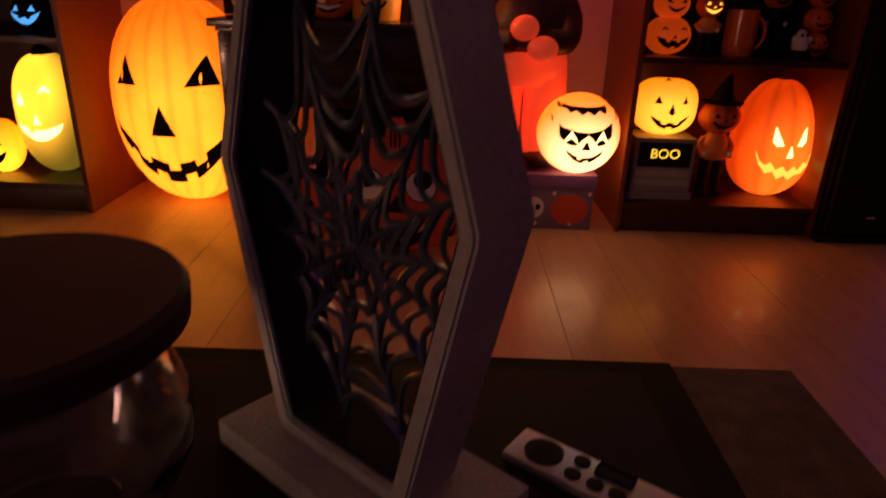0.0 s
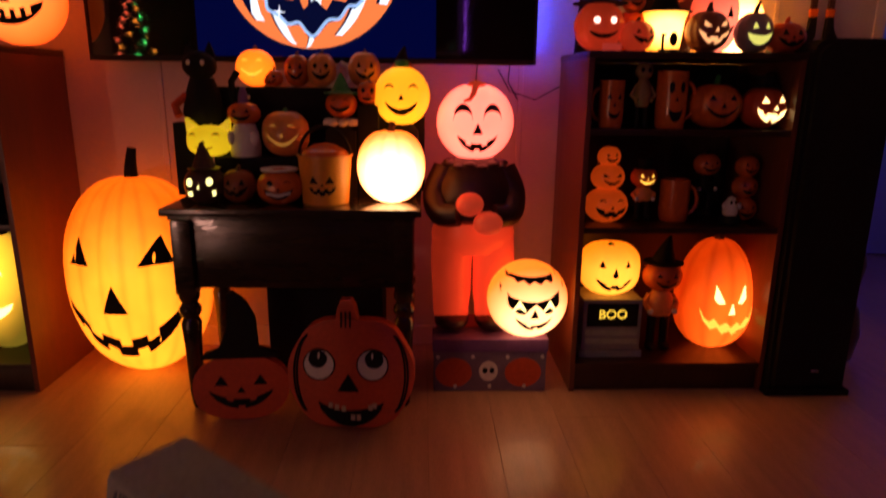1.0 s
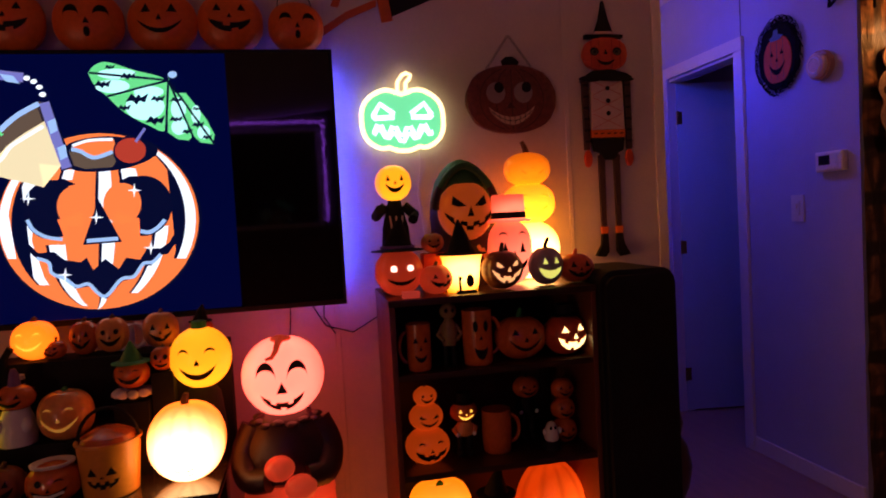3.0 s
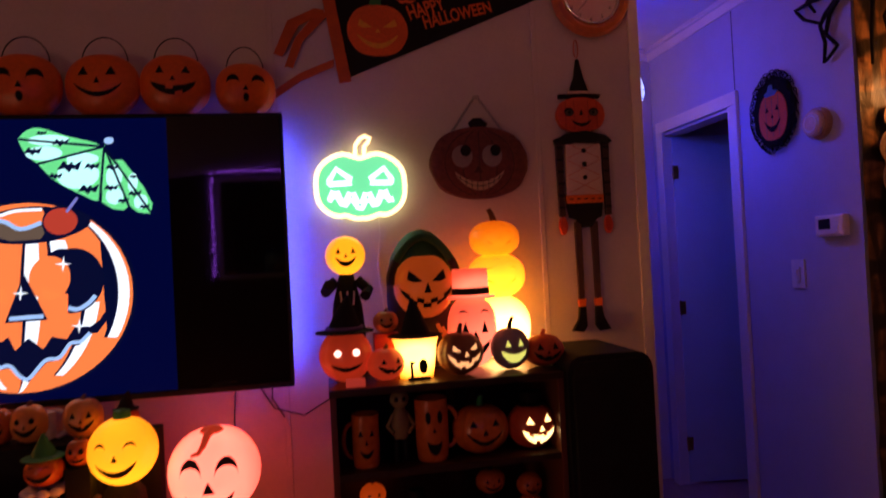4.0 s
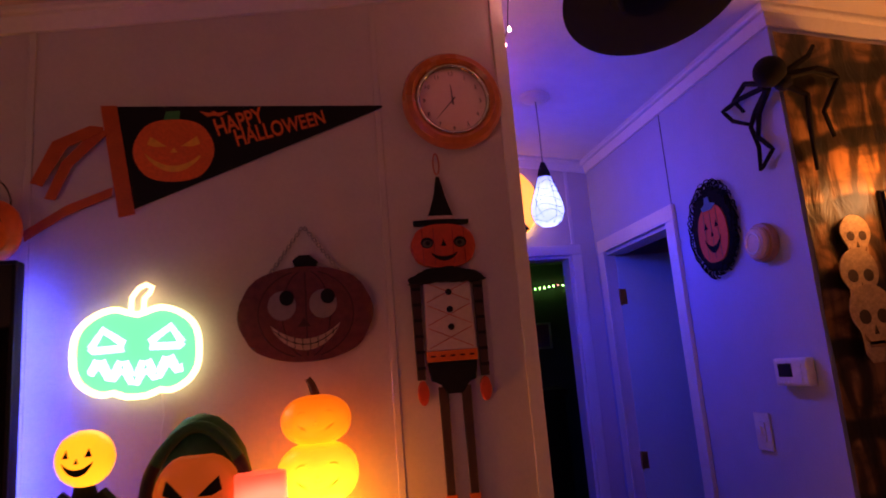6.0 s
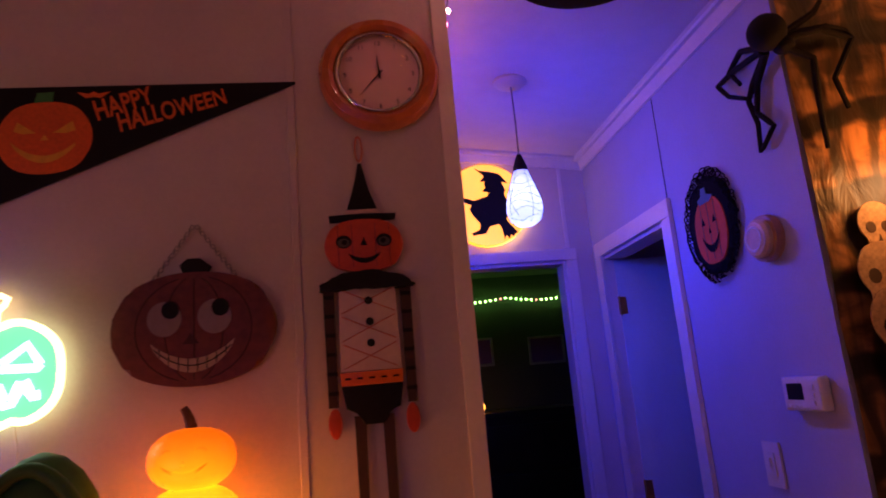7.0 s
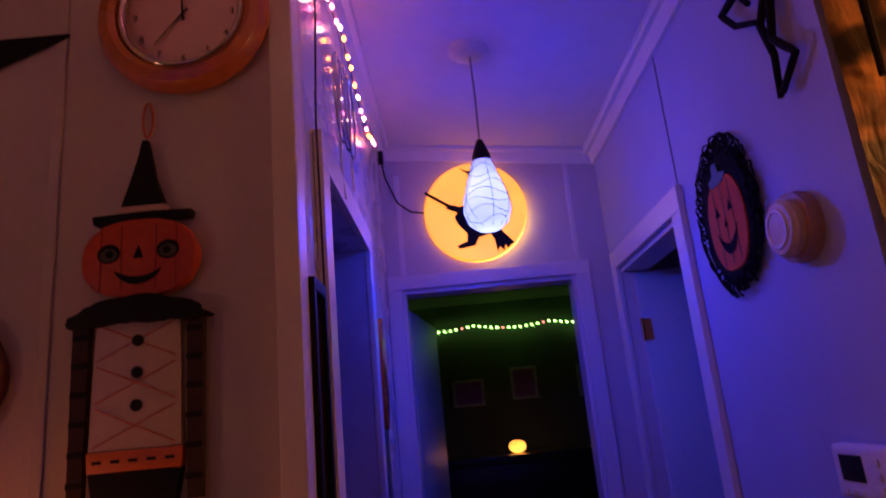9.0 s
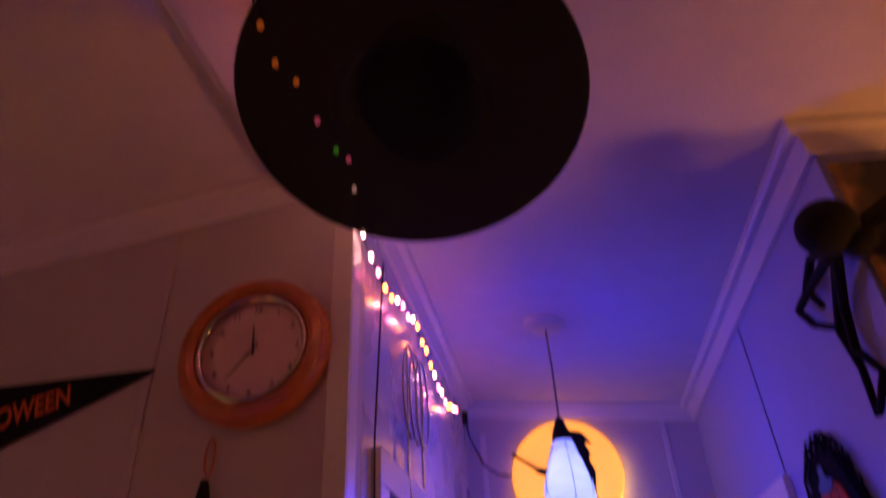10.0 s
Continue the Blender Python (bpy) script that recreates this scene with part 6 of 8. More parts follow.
# ---------- things on the television wall ----------
PAIL = mat("pail_plastic", (0.72, 0.13, 0.012), 0.35, vary=0.15)
for k, (x, r) in enumerate(((-0.62, 0.1), (-0.41, 0.1), (-0.2, 0.098), (0.015, 0.1), (0.225, 0.104), (0.425, 0.1), (0.625, 0.088))):
    o = thing("pumpkin_pail", (x, 2.415, 1.8225), "orange plastic pumpkin pail with a wire handle on the television's top", "pail", rz=(-4, 3, 0, 5, -3, 2, 6)[k], group="pails on the television")
    g = Gourd(r, 0.095 if k < 6 else 0.082, 0.05, ribs=9, depth=0.04, dimple=0.04, power=1.15)
    part("shell", g.bm(), PAIL, o)
    if k % 3 == 0:
        fs = [arc_eye(-0.4, 0.1, 0.22, 0.34, 0.6), arc_eye(0.4, 0.1, 0.22, 0.34, 0.6), tri_nose(-0.05, 0.09, 0.1), round_eye(0.0, -0.4, 0.09, 0.15, "mouth")]
    elif k % 3 == 1:
        fs = [tri_eye(-0.36, 0.36, 0.14, 0.14), tri_eye(0.36, 0.36, 0.14, 0.14), tri_nose(0.06, 0.08, 0.1), smile(0.62, -0.3, 0.3, 0.14)]
    else:
        fs = [tri_eye(-0.36, 0.4, 0.12, 0.12), tri_eye(0.36, 0.4, 0.12, 0.12), tri_nose(0.12, 0.07, 0.08), smile(0.62, -0.12, 0.16, 0.28, up=((-0.1, 0.1, 0.1),), down=((0.15, 0.1, 0.1),))]
    paint(o, fs, g.surf(), BLACK)
    bm = bmesh.new()
    hz = 2 * g.rz - 0.02
    tube(bm, [(r * 0.62 * math.cos(a), 0.02, hz + 0.075 * math.sin(a)) for a in np.linspace(0, math.pi, 16)], 0.0018, 6)
    part("handle", bm, BLACK, o)

FELT = mat("black_felt", (0.013, 0.012, 0.013), 0.95, vary=0.25, scale=80, bump=0.4)
FELT_ORANGE = mat("orange_felt", (0.5, 0.1, 0.02), 0.9, vary=0.2, scale=80, bump=0.4)
PRINT_ORANGE = mat("printed_orange", (0.75, 0.14, 0.02), 0.7, vary=0.2, scale=30)
PRINT_YELLOW = mat("printed_yellow", (0.8, 0.42, 0.04), 0.7)
pn = thing("pennant", (0, 2.463, 0), "black felt pennant with an orange header, pumpkin print and lettering", "pennant")
part("flag", prism(bmesh.new(), [(0.9, 2.227), (0.942, 1.958), (1.572, 2.219), (1.572, 2.224)], 0, 0.003), FELT, pn)
part("header", prism(bmesh.new(), [(0.862, 2.229), (0.9005, 2.229), (0.9455, 1.945), (0.908, 1.938)], -0.002, 0.004), FELT_ORANGE, pn)
part("streamer", prism(bmesh.new(), [(0.875, 2.165), (0.878, 2.15), (0.80, 2.07), (0.765, 1.985), (0.74, 1.99), (0.775, 2.08), (0.84, 2.155)], -0.004, -0.0025), FELT_ORANGE, pn)
part("streamer", prism(bmesh.new(), [(0.872, 2.17), (0.865, 2.155), (0.79, 2.12), (0.735, 2.02), (0.708, 2.03), (0.755, 2.135), (0.84, 2.175)], -0.006, -0.0045), FELT_ORANGE, pn)
part("streamer", prism(bmesh.new(), [(0.895, 2.015), (0.892, 1.99), (0.79, 1.945), (0.70, 1.885), (0.695, 1.91), (0.79, 1.972)], -0.004, -0.0025), FELT_ORANGE, pn)
pump = part("printed_pumpkin", prism(bmesh.new(), [(1.037 + 0.096 * (1 + 0.02 * math.cos(6 * a)) * math.copysign(abs(math.cos(a)) ** 0.85, math.cos(a)), 2.108 + 0.083 * math.copysign(abs(math.sin(a)) ** 0.85, math.sin(a))) for a in np.linspace(0, 2 * math.pi, 40, endpoint=False)], -0.0012, -0.0002), PRINT_ORANGE, pn)
part("printed_stem", prism(bmesh.new(), [(1.012, 2.188), (1.05, 2.19), (1.052, 2.214), (1.018, 2.212)], -0.0012, -0.0002), GREEN, pn)
paint(pump, [mean_eye(-0.42, 0.28, 0.24, 0.16), mean_eye(0.42, 0.28, 0.24, 0.16), tri_nose(0.0, 0.09, 0.08), smile(0.72, -0.5, 0.4, 0.2)], flat(0.096, 0.083, -0.002, 1.037, 2.108), PRINT_YELLOW)
for text, x, z, turn, wide, high in (("HAPPY", 1.197, 2.181, -17, 0.125, 0.046), ("HALLOWEEN", 1.302, 2.163, -14, 0.235, 0.043)):
    o = words("lettering", text, 0.05, PRINT_ORANGE, pn, pose(x, -0.001, z, 90, turn, 0), 0.0006, 0.02)
    xs, ys = [v.co.x for v in o.data.vertices], [v.co.y for v in o.data.vertices]
    kx, ky = wide / (max(xs) - min(xs)), high / (max(ys) - min(ys))
    for v in o.data.vertices:
        # the first letters stand taller than the last
        v.co.x, v.co.y = v.co.x * kx, v.co.y * ky * (1 - 0.9 * v.co.x * kx)
part("printed_bat", prism(bmesh.new(), [(1.10, 2.212), (1.125, 2.207), (1.135, 2.213), (1.145, 2.207), (1.17, 2.212), (1.15, 2.197), (1.135, 2.2), (1.118, 2.197)], -0.0012, -0.0002), PRINT_ORANGE, pn)

RIMWOOD = mat("orange_clock_rim", (0.5, 0.15, 0.04), 0.28, vary=0.25, scale=12, coat=0.4)
CLOCKFACE = mat("clock_dial", (0.62, 0.42, 0.32), 0.6, vary=0.06)
ck = thing("wall_clock", (1.765, WY - 0.001, 2.232), "round wall clock with an orange wooden rim and pale dial", "clock")


def disc_lathe(prof, seg=56, cap=True):
    """Turned about the y axis: pairs of radius and how far it stands from the wall."""
    bm = lathe(bmesh.new(), prof, seg=seg, cap=cap)
    bmesh.ops.rotate(bm, verts=bm.verts, cent=(0, 0, 0), matrix=Matrix.Rotation(radians(90), 3, "X"))
    return bm


part("rim", disc_lathe([(0.13, 0), (0.139, 0.008), (0.139, 0.02), (0.13, 0.034), (0.115, 0.038), (0.105, 0.03), (0.101, 0.004)], 72, False), RIMWOOD, ck)
POLISHED, n, l, b = nodes_of("polished_ring")
b.inputs["Base Color"].default_value, b.inputs["Metallic"].default_value, b.inputs["Roughness"].default_value = (0.75, 0.7, 0.62, 1), 1.0, 0.02
part("inner_ring", disc_lathe([(0.0975 + 0.006 * math.cos(a), 0.024 + 0.008 * math.sin(a)) for a in np.linspace(-0.6, math.pi + 0.6, 14)], 72, False), POLISHED, ck)
part("dial", disc_lathe([(0.1, 0.004), (0.1, 0.0125)]), CLOCKFACE, ck)
for k in range(12):
    a = math.pi / 2 - 2 * math.pi * (k + 1) / 12
    words("numeral", str(k + 1), 0.017, BLACK, ck, pose(0.078 * math.cos(a), -0.0135, 0.078 * math.sin(a), 90), 0.0004)
for name, a, ln, w in (("hour_hand", 94, 0.045, 0.005), ("minute_hand", 228, 0.07, 0.0035)):
    d = (math.cos(radians(a)), math.sin(radians(a)))
    n = (-d[1] * w / 2, d[0] * w / 2)
    part(name, prism(bmesh.new(), [(n[0] - d[0] * 0.012, n[1] - d[1] * 0.012), (-n[0] - d[0] * 0.012, -n[1] - d[1] * 0.012), (d[0] * ln - n[0] * 0.3, d[1] * ln - n[1] * 0.3), (d[0] * ln + n[0] * 0.3, d[1] * ln + n[1] * 0.3)], -0.0165, -0.0155), BLACK, ck)
m, n, l, b = nodes_of("clock_glass")
b.inputs["Base Color"].default_value, b.inputs["Roughness"].default_value, b.inputs["Transmission Weight"].default_value = (1, 1, 1, 1), 0.02, 1.0
b.inputs["IOR"].default_value = 1.4
gl = part("glass", disc_lathe([(0.0935, 0.019)] + [(0.0935 * math.sin(a) / math.sin(0.22), 0.02 + 0.42 * (math.cos(a) - math.cos(0.22))) for a in np.linspace(0.22, 0.004, 12)]), m, ck)
gl.visible_shadow = False

jw = thing("tin_pumpkin_plaque", (1.348, WY - 0.004, 1.672), "weathered dark tin pumpkin plaque with rolling eyes hung by a chain", "wall plaque", rz=0)
out = []
for i in range(72):
    a = 2 * math.pi * i / 72
    out.append((0.163 * (1 + 0.02 * math.cos(8 * a)) * math.copysign(abs(math.cos(a)) ** 0.9, math.cos(a)), 0.118 * math.copysign(abs(math.sin(a)) ** 0.85, math.sin(a))))
part("plate", prism(bmesh.new(), out, -0.018, 0.0, bevel=0.008), FLESH_ORANGE, jw)
for s in (-0.7, -0.35, 0.0, 0.35, 0.7):
    bm = bmesh.new()
    tube(bm, [(s * 0.163 * math.cos(v) * 1.02, -0.0178, 0.108 * math.sin(v)) for v in np.linspace(-1.3, 1.3, 14)], 0.0016, 6)
    part("rib_line", bm, mat("dark_rust", (0.06, 0.02, 0.012), 0.7) if s == -0.7 else bpy.data.materials["dark_rust"], jw)
part("stem", prism(bmesh.new(), [(-0.022, 0.112), (0.026, 0.112), (0.034, 0.13), (0.012, 0.148), (-0.014, 0.148), (-0.03, 0.135)], -0.016, -0.002, bevel=0.004), BLACK, jw)
for cx in (-0.058, 0.042):
    e = part("eye", prism(bmesh.new(), ellipse(cx, 0.022, 0.034, 0.036, 30), -0.0205, -0.0185), mat("eye_grey", (0.26, 0.22, 0.2), 0.5) if cx < 0 else bpy.data.materials["eye_grey"], jw, "grey-white rolling eye")
    part("pupil", prism(bmesh.new(), ellipse(cx + 0.012, 0.04, 0.0175, 0.0185, 24), -0.022, -0.0207), BLACK, e)
part("nose", prism(bmesh.new(), [(-0.022, -0.032), (0.01, -0.032), (-0.006, -0.01)], -0.0205, -0.0185), bpy.data.materials["dark_rust"], jw)
paint(jw, [smile(1.0, -0.2, 0.72, 0.56)], flat(0.084, 0.05, -0.0195, -0.002, -0.052), TEETH)
bm = bmesh.new()
tube(bm, [(-0.002 + 0.082 * u, -0.0205, -0.076 + 0.042 * u * u) for u in np.linspace(-0.93, 0.93, 14)], 0.0012, 6)
for u in np.linspace(-0.8, 0.8, 8):
    tube(bm, [(-0.002 + 0.082 * u, -0.0203, -0.062 + 0.036 * u * u), (-0.002 + 0.082 * u, -0.0203, -0.062 + 0.036 * u * u - 0.028 * math.sqrt(1 - u * u))], 0.001, 6)
part("tooth_lines", bm, BLACK, jw)
bm = bmesh.new()
for s in (-1, 1):
    for k in range(16):
        t = k / 16
        c = Vector((s * 0.085 * (1 - t), -0.006, 0.105 + 0.12 * t))
        ring = [c + Vector((0.004 * math.cos(a) * (k % 2), 0.004 * math.cos(a) * ((k + 1) % 2), 0.0052 * math.sin(a))) for a in np.linspace(0, 2 * math.pi, 9)]
        tube(bm, ring, 0.0013, 5)
part("chain", bm, GREY, jw)

# neon pumpkin
N_WHITE = lit("neon_amber", (1.25, 0.85, 0.42), 2.1)
N_GREEN = lit("neon_mint", (0.62, 1.0, 0.8), 2.2)
N_BACK = lit("neon_backing", (0.16, 0.72, 0.34), 1.1)
ne = thing("neon_pumpkin_sign", (0.958, WY - 0.03, 1.607), "neon pumpkin sign with amber outline and green face", "neon sign")
out = []
for a in np.linspace(0, 2 * math.pi, 64, endpoint=False):
    x = 0.139 * math.copysign(abs(math.cos(a)) ** 0.8, math.cos(a))
    z = 0.103 * math.copysign(abs(math.sin(a)) ** 0.72, math.sin(a))
    if z > 0.05:
        z -= 0.016 * math.exp(-(x / 0.03) ** 2) - 0.003 * math.exp(-((abs(x) - 0.065) / 0.03) ** 2)
    elif z < -0.05:
        z += 0.009 * math.exp(-((abs(x) - 0.05) / 0.016) ** 2)
    out.append((x, z))
part("backing", prism(bmesh.new(), [(x * 0.94, z * 0.94) for x, z in out], 0.004, 0.008), N_BACK, ne)
bm = bmesh.new()
tube(bm, [(x, 0, z) for x, z in out + out[:1]], 0.0075, 10)
part("outline_tube", bm, N_WHITE, ne)
bm = bmesh.new()
tube(bm, [(-0.014, 0, 0.09), (-0.012, 0, 0.128), (0.004, 0, 0.15), (0.02, 0, 0.157), (0.034, 0, 0.15), (0.028, 0, 0.137), (0.016, 0, 0.125), (0.014, 0, 0.09)], 0.0065, 8)
part("stem_tube", bm, N_WHITE, ne)
for s in (-1, 1):
    bm = bmesh.new()
    tube(bm, [(s * 0.1, 0, 0.015), (s * 0.075, 0, 0.055), (s * 0.03, 0, 0.022), (s * 0.03, 0, 0.01), (s * 0.095, 0, 0.008), (s * 0.1, 0, 0.015)], 0.0085, 8)
    part("eye_tube", bm, N_GREEN, ne)
bm = bmesh.new()
tube(bm, [(-0.1 + 0.2 * k / 16, 0, -0.04 + 0.014 * (1 if k % 4 in (1, 2) else -1) + 0.012 * abs(k - 8) / 8) for k in range(17)], 0.008, 8)
tube(bm, [(-0.1 + 0.2 * k / 16, 0, -0.062 + 0.01 * (1 if k % 4 in (1, 2) else -1) + 0.026 * abs(k - 8) / 8) for k in range(17)], 0.0075, 8)
part("mouth_tube", bm, N_GREEN, ne)
for x in (-0.1, 0.1):
    bm = bmesh.new()
    tube(bm, [(x, 0.008, 0.05), (x, 0.0295, 0.05)], 0.006, 8)
    part("standoff", bm, CHROME, ne)
bm = bmesh.new()
tube(bm, [(0.05, 0.01, -0.09), (0.055, 0.022, -0.15), (0.04, 0.026, -0.25), (0.06, 0.026, -0.42)], 0.002, 6)
part("cord", bm, WHITE, ne)

# jointed wooden pumpkin man hanging on the wall: one mesh
SC = [RED_ORANGE, BLACK, mat("quilted_white", (0.6, 0.5, 0.44), 0.75, vary=0.1), mat("dark_stocking", (0.05, 0.022, 0.018), 0.8), mat("diamond_line", (0.5, 0.13, 0.06), 0.6), mat("paint_white", (0.6, 0.45, 0.4), 0.6), PLASTIC_ORANGE, mat("eye_olive", (0.07, 0.06, 0.035), 0.5), mat("rib_red", (0.3, 0.03, 0.012), 0.5)]
bm = bmesh.new()
tube(bm, [(0.008 * math.cos(a), 0.006, 0.058 + 0.03 * math.sin(a)) for a in np.linspace(-math.pi / 2, 1.5 * math.pi, 16)], 0.002, 6, 4)
prism(bm, [(-0.034, -0.088), (0.034, -0.088), (0.018, -0.045), (0.004, 0.02), (-0.004, 0.02), (-0.016, -0.045)], -0.006, 0.006, 1, 0.003)
prism(bm, [(-0.038, -0.098), (0.038, -0.098), (0.035, -0.0885), (-0.035, -0.0885)], -0.008, 0.008, 5)
prism(bm, [(-0.072, -0.113), (0.072, -0.111), (0.074, -0.1), (0.0, -0.0985), (-0.074, -0.1)], -0.01, 0.01, 1, 0.002)
hd = []
for a in np.linspace(0, 2 * math.pi, 48, endpoint=False):
    hd.append((0.084 * math.copysign(abs(math.cos(a)) ** 0.8, math.cos(a)) * (1 + 0.02 * math.cos(8 * a)), -0.17 + 0.058 * math.copysign(abs(math.sin(a)) ** 0.8, math.sin(a))))
prism(bm, hd, -0.014, 0.006, 0, 0.005)
for s in (-0.66, -0.3, 0.3, 0.66):
    tube(bm, [(s * 0.084, -0.0142, -0.17 + 0.052 * math.sin(v)) for v in np.linspace(-1.2, 1.2, 9)], 0.0012, 5, 8)
on = flat(0.084, 0.058, -0.0152, 0, -0.17)
for s in (-1, 1):
    lay(bm, round_eye(s * 0.52, 0.14, 0.2, 0.25), on, mi=1)
    lay(bm, round_eye(s * 0.52, 0.1, 0.155, 0.17), flat(0.084, 0.058, -0.0157, 0, -0.17), mi=7)
    lay(bm, round_eye(s * 0.5, 0.12, 0.07, 0.1), flat(0.084, 0.058, -0.0162, 0, -0.17), mi=1)
lay(bm, tri_nose(0.14, 0.09, 0.17), on, mi=1)
lay(bm, smile(0.42, -0.5, 0.2, 0.2), on, mi=1)
col = [(0.1 * math.cos(a) * (1 + 0.06 * math.cos(9 * a)), -0.246 + 0.02 * math.sin(a) * (1 + 0.1 * math.cos(9 * a)) - 0.016 * math.cos(a) ** 2) for a in np.linspace(0, 2 * math.pi, 44, endpoint=False)]
prism(bm, col, -0.02, 0.004, 1, 0.004)
prism(bm, [(-0.06, -0.262), (0.06, -0.262), (0.064, -0.44), (-0.064, -0.44)], -0.012, 0.004, 2, 0.003)
for k in range(3):
    zz = -0.262 - 0.0585 * k
    for s in (-1, 1):
        tube(bm, [(-s * 0.056, -0.0128, zz - 0.004), (s * 0.056, -0.0128, zz - 0.055)], 0.0011, 5, 4)
for k in range(3):
    ball(bm, (0.002, -0.014, -0.292 - 0.045 * k), 0.0085, 0.005, 0.0085, 12, 8, 1)
prism(bm, [(-0.066, -0.4405), (0.066, -0.4405), (0.064, -0.468), (-0.064, -0.468)], -0.014, 0.004, 6, 0.002)
for k in range(5):
    box(bm, -0.056 + 0.025 * k, -0.044 + 0.025 * k, -0.0155, -0.0142, -0.456, -0.452, mi=1)
prism(bm, [(-0.064, -0.4685), (0.064, -0.4685), (0.056, -0.515), (0.034, -0.522), (0.02, -0.548), (-0.02, -0.548), (-0.034, -0.522), (-0.056, -0.515)], -0.012, 0.004, 1, 0.003)
for s in (-1, 1):
    prism(bm, [(s * 0.07, -0.262), (s * 0.094, -0.262), (s * 0.092, -0.51), (s * 0.072, -0.51)], -0.01, 0.002, 3)
    for k in range(6):
        box(bm, min(s * 0.07, s * 0.093), max(s * 0.07, s * 0.093), -0.0115, -0.0102, -0.285 - 0.04 * k, -0.277 - 0.04 * k, mi=1)
    prism(bm, ellipse(s * 0.08, -0.542, 0.014, 0.031, 20), -0.012, 0.002, 0, 0.003)
    prism(bm, [(s * 0.017, -0.53), (s * 0.041, -0.53), (s * 0.039, -0.79), (s * 0.02, -0.79)], -0.009, 0.002, 3)
    prism(bm, [(s * 0.015, -0.79), (s * 0.043, -0.79), (s * 0.04, -0.815), (s * 0.018, -0.815)], -0.012, 0.002, 6)
    prism(bm, [(s * 0.018, -0.8155), (s * 0.04, -0.8155), (s * 0.043, -0.855), (s * 0.068, -0.895), (s * 0.03, -0.9), (s * 0.016, -0.88)], -0.014, 0.002, 1, 0.002)
bmesh.ops.recalc_face_normals(bm, faces=[f for f in bm.faces])
solo("hanging_pumpkin_man", bm, SC, (1.706, WY - 0.012, 1.996), "flat jointed wooden pumpkin man in a black hat and quilted vest", "wall figure")
bm = bmesh.new()
tube(bm, [(0.62, WY - 0.004, 1.0), (0.66, WY - 0.004, 0.93), (0.75, WY - 0.004, 0.9), (0.86, WY - 0.004, 0.96)], 0.002, 6)
tube(bm, [(0.55, WY - 0.004, 1.03), (0.54, WY - 0.004, 0.9), (0.57, WY - 0.004, 0.6)], 0.002, 6)
tube(bm, [(0.66, WY - 0.004, 1.02), (0.655, WY - 0.004, 0.96), (0.69, WY - 0.004, 0.9)], 0.002, 6)
solo("wall_cables", bm, BLACK, (0, 0, 0), "thin black cables hanging on the wall beneath the television", "cable")

# ---------- plank wall with skulls and sconce ----------
m, n, l, b = nodes_of("printed_planks")
tc = n.new("ShaderNodeTexCoord")


def ramp(value, a, b_, lo, hi):
    r_ = n.new("ShaderNodeMapRange")
    r_.interpolation_type = "SMOOTHSTEP"
    for key, v in (("From Min", a), ("From Max", b_), ("To Min", lo), ("To Max", hi)):
        r_.inputs[key].default_value = v
    l.new(value, r_.inputs["Value"])
    return r_.outputs[0]


def grain(scale, stretch, detail=6):
    mp_, t_ = n.new("ShaderNodeMapping"), n.new("ShaderNodeTexNoise")
    mp_.inputs["Scale"].default_value = stretch
    t_.inputs["Scale"].default_value, t_.inputs["Detail"].default_value = scale, detail
    t_.inputs["Distortion"].default_value = 0.6
    l.new(tc.outputs["Object"], mp_.inputs[0])
    l.new(mp_.outputs[0], t_.inputs["Vector"])
    return t_.outputs[0]


def times(a, b_):
    m_ = n.new("ShaderNodeMath")
    m_.operation = "MULTIPLY"
    l.new(a, m_.inputs[0])
    l.new(b_, m_.inputs[1])
    return m_.outputs[0]


# printed upright boards with rough dark cross joints and knots
streak = ramp(grain(16, (1.0, 1, 0.16)), 0.36, 0.62, 0.12, 1.0)
blotch = ramp(grain(9, (0.7, 1, 1.5)), 0.36, 0.6, 0.22, 1.0)
wv, wm = n.new("ShaderNodeTexWave"), n.new("ShaderNodeMapping")
wv.bands_direction = "Z"
wv.inputs["Scale"].default_value, wv.inputs["Distortion"].default_value, wv.inputs["Detail"].default_value, wv.inputs["Detail Scale"].default_value = 1.5, 4.5, 4, 1.2
l.new(tc.outputs["Object"], wv.inputs["Vector"])
joint = ramp(wv.outputs["Fac"], 0.08, 0.3, 0.06, 1.0)
wx = n.new("ShaderNodeTexWave")
wx.bands_direction = "X"
wx.inputs["Scale"].default_value, wx.inputs["Distortion"].default_value, wx.inputs["Detail"].default_value, wx.inputs["Detail Scale"].default_value = 2.3, 9.0, 4, 0.9
l.new(tc.outputs["Object"], wx.inputs["Vector"])
upright = ramp(wx.outputs["Fac"], 0.05, 0.4, 0.16, 1.0)
tone = times(times(times(streak, blotch), joint), upright)
mix = n.new("ShaderNodeMix")
mix.data_type = "RGBA"
mix.inputs["A"].default_value, mix.inputs["B"].default_value = (0.006, 0.006, 0.004, 1), (0.34, 0.17, 0.06, 1)
l.new(tone, mix.inputs["Factor"])
l.new(mix.outputs["Result"], b.inputs["Base Color"])
b.inputs["Roughness"].default_value = 0.36
bmp = n.new("ShaderNodeBump")
bmp.inputs["Strength"].default_value, bmp.inputs["Distance"].default_value = 0.8, 0.012
l.new(grain(13, (1.3, 1, 0.5), 4), bmp.inputs["Height"])
l.new(bmp.outputs[0], b.inputs["Normal"])
PLANKS = m
bm = bmesh.new()
nx, nz = 60, 50
grid = []
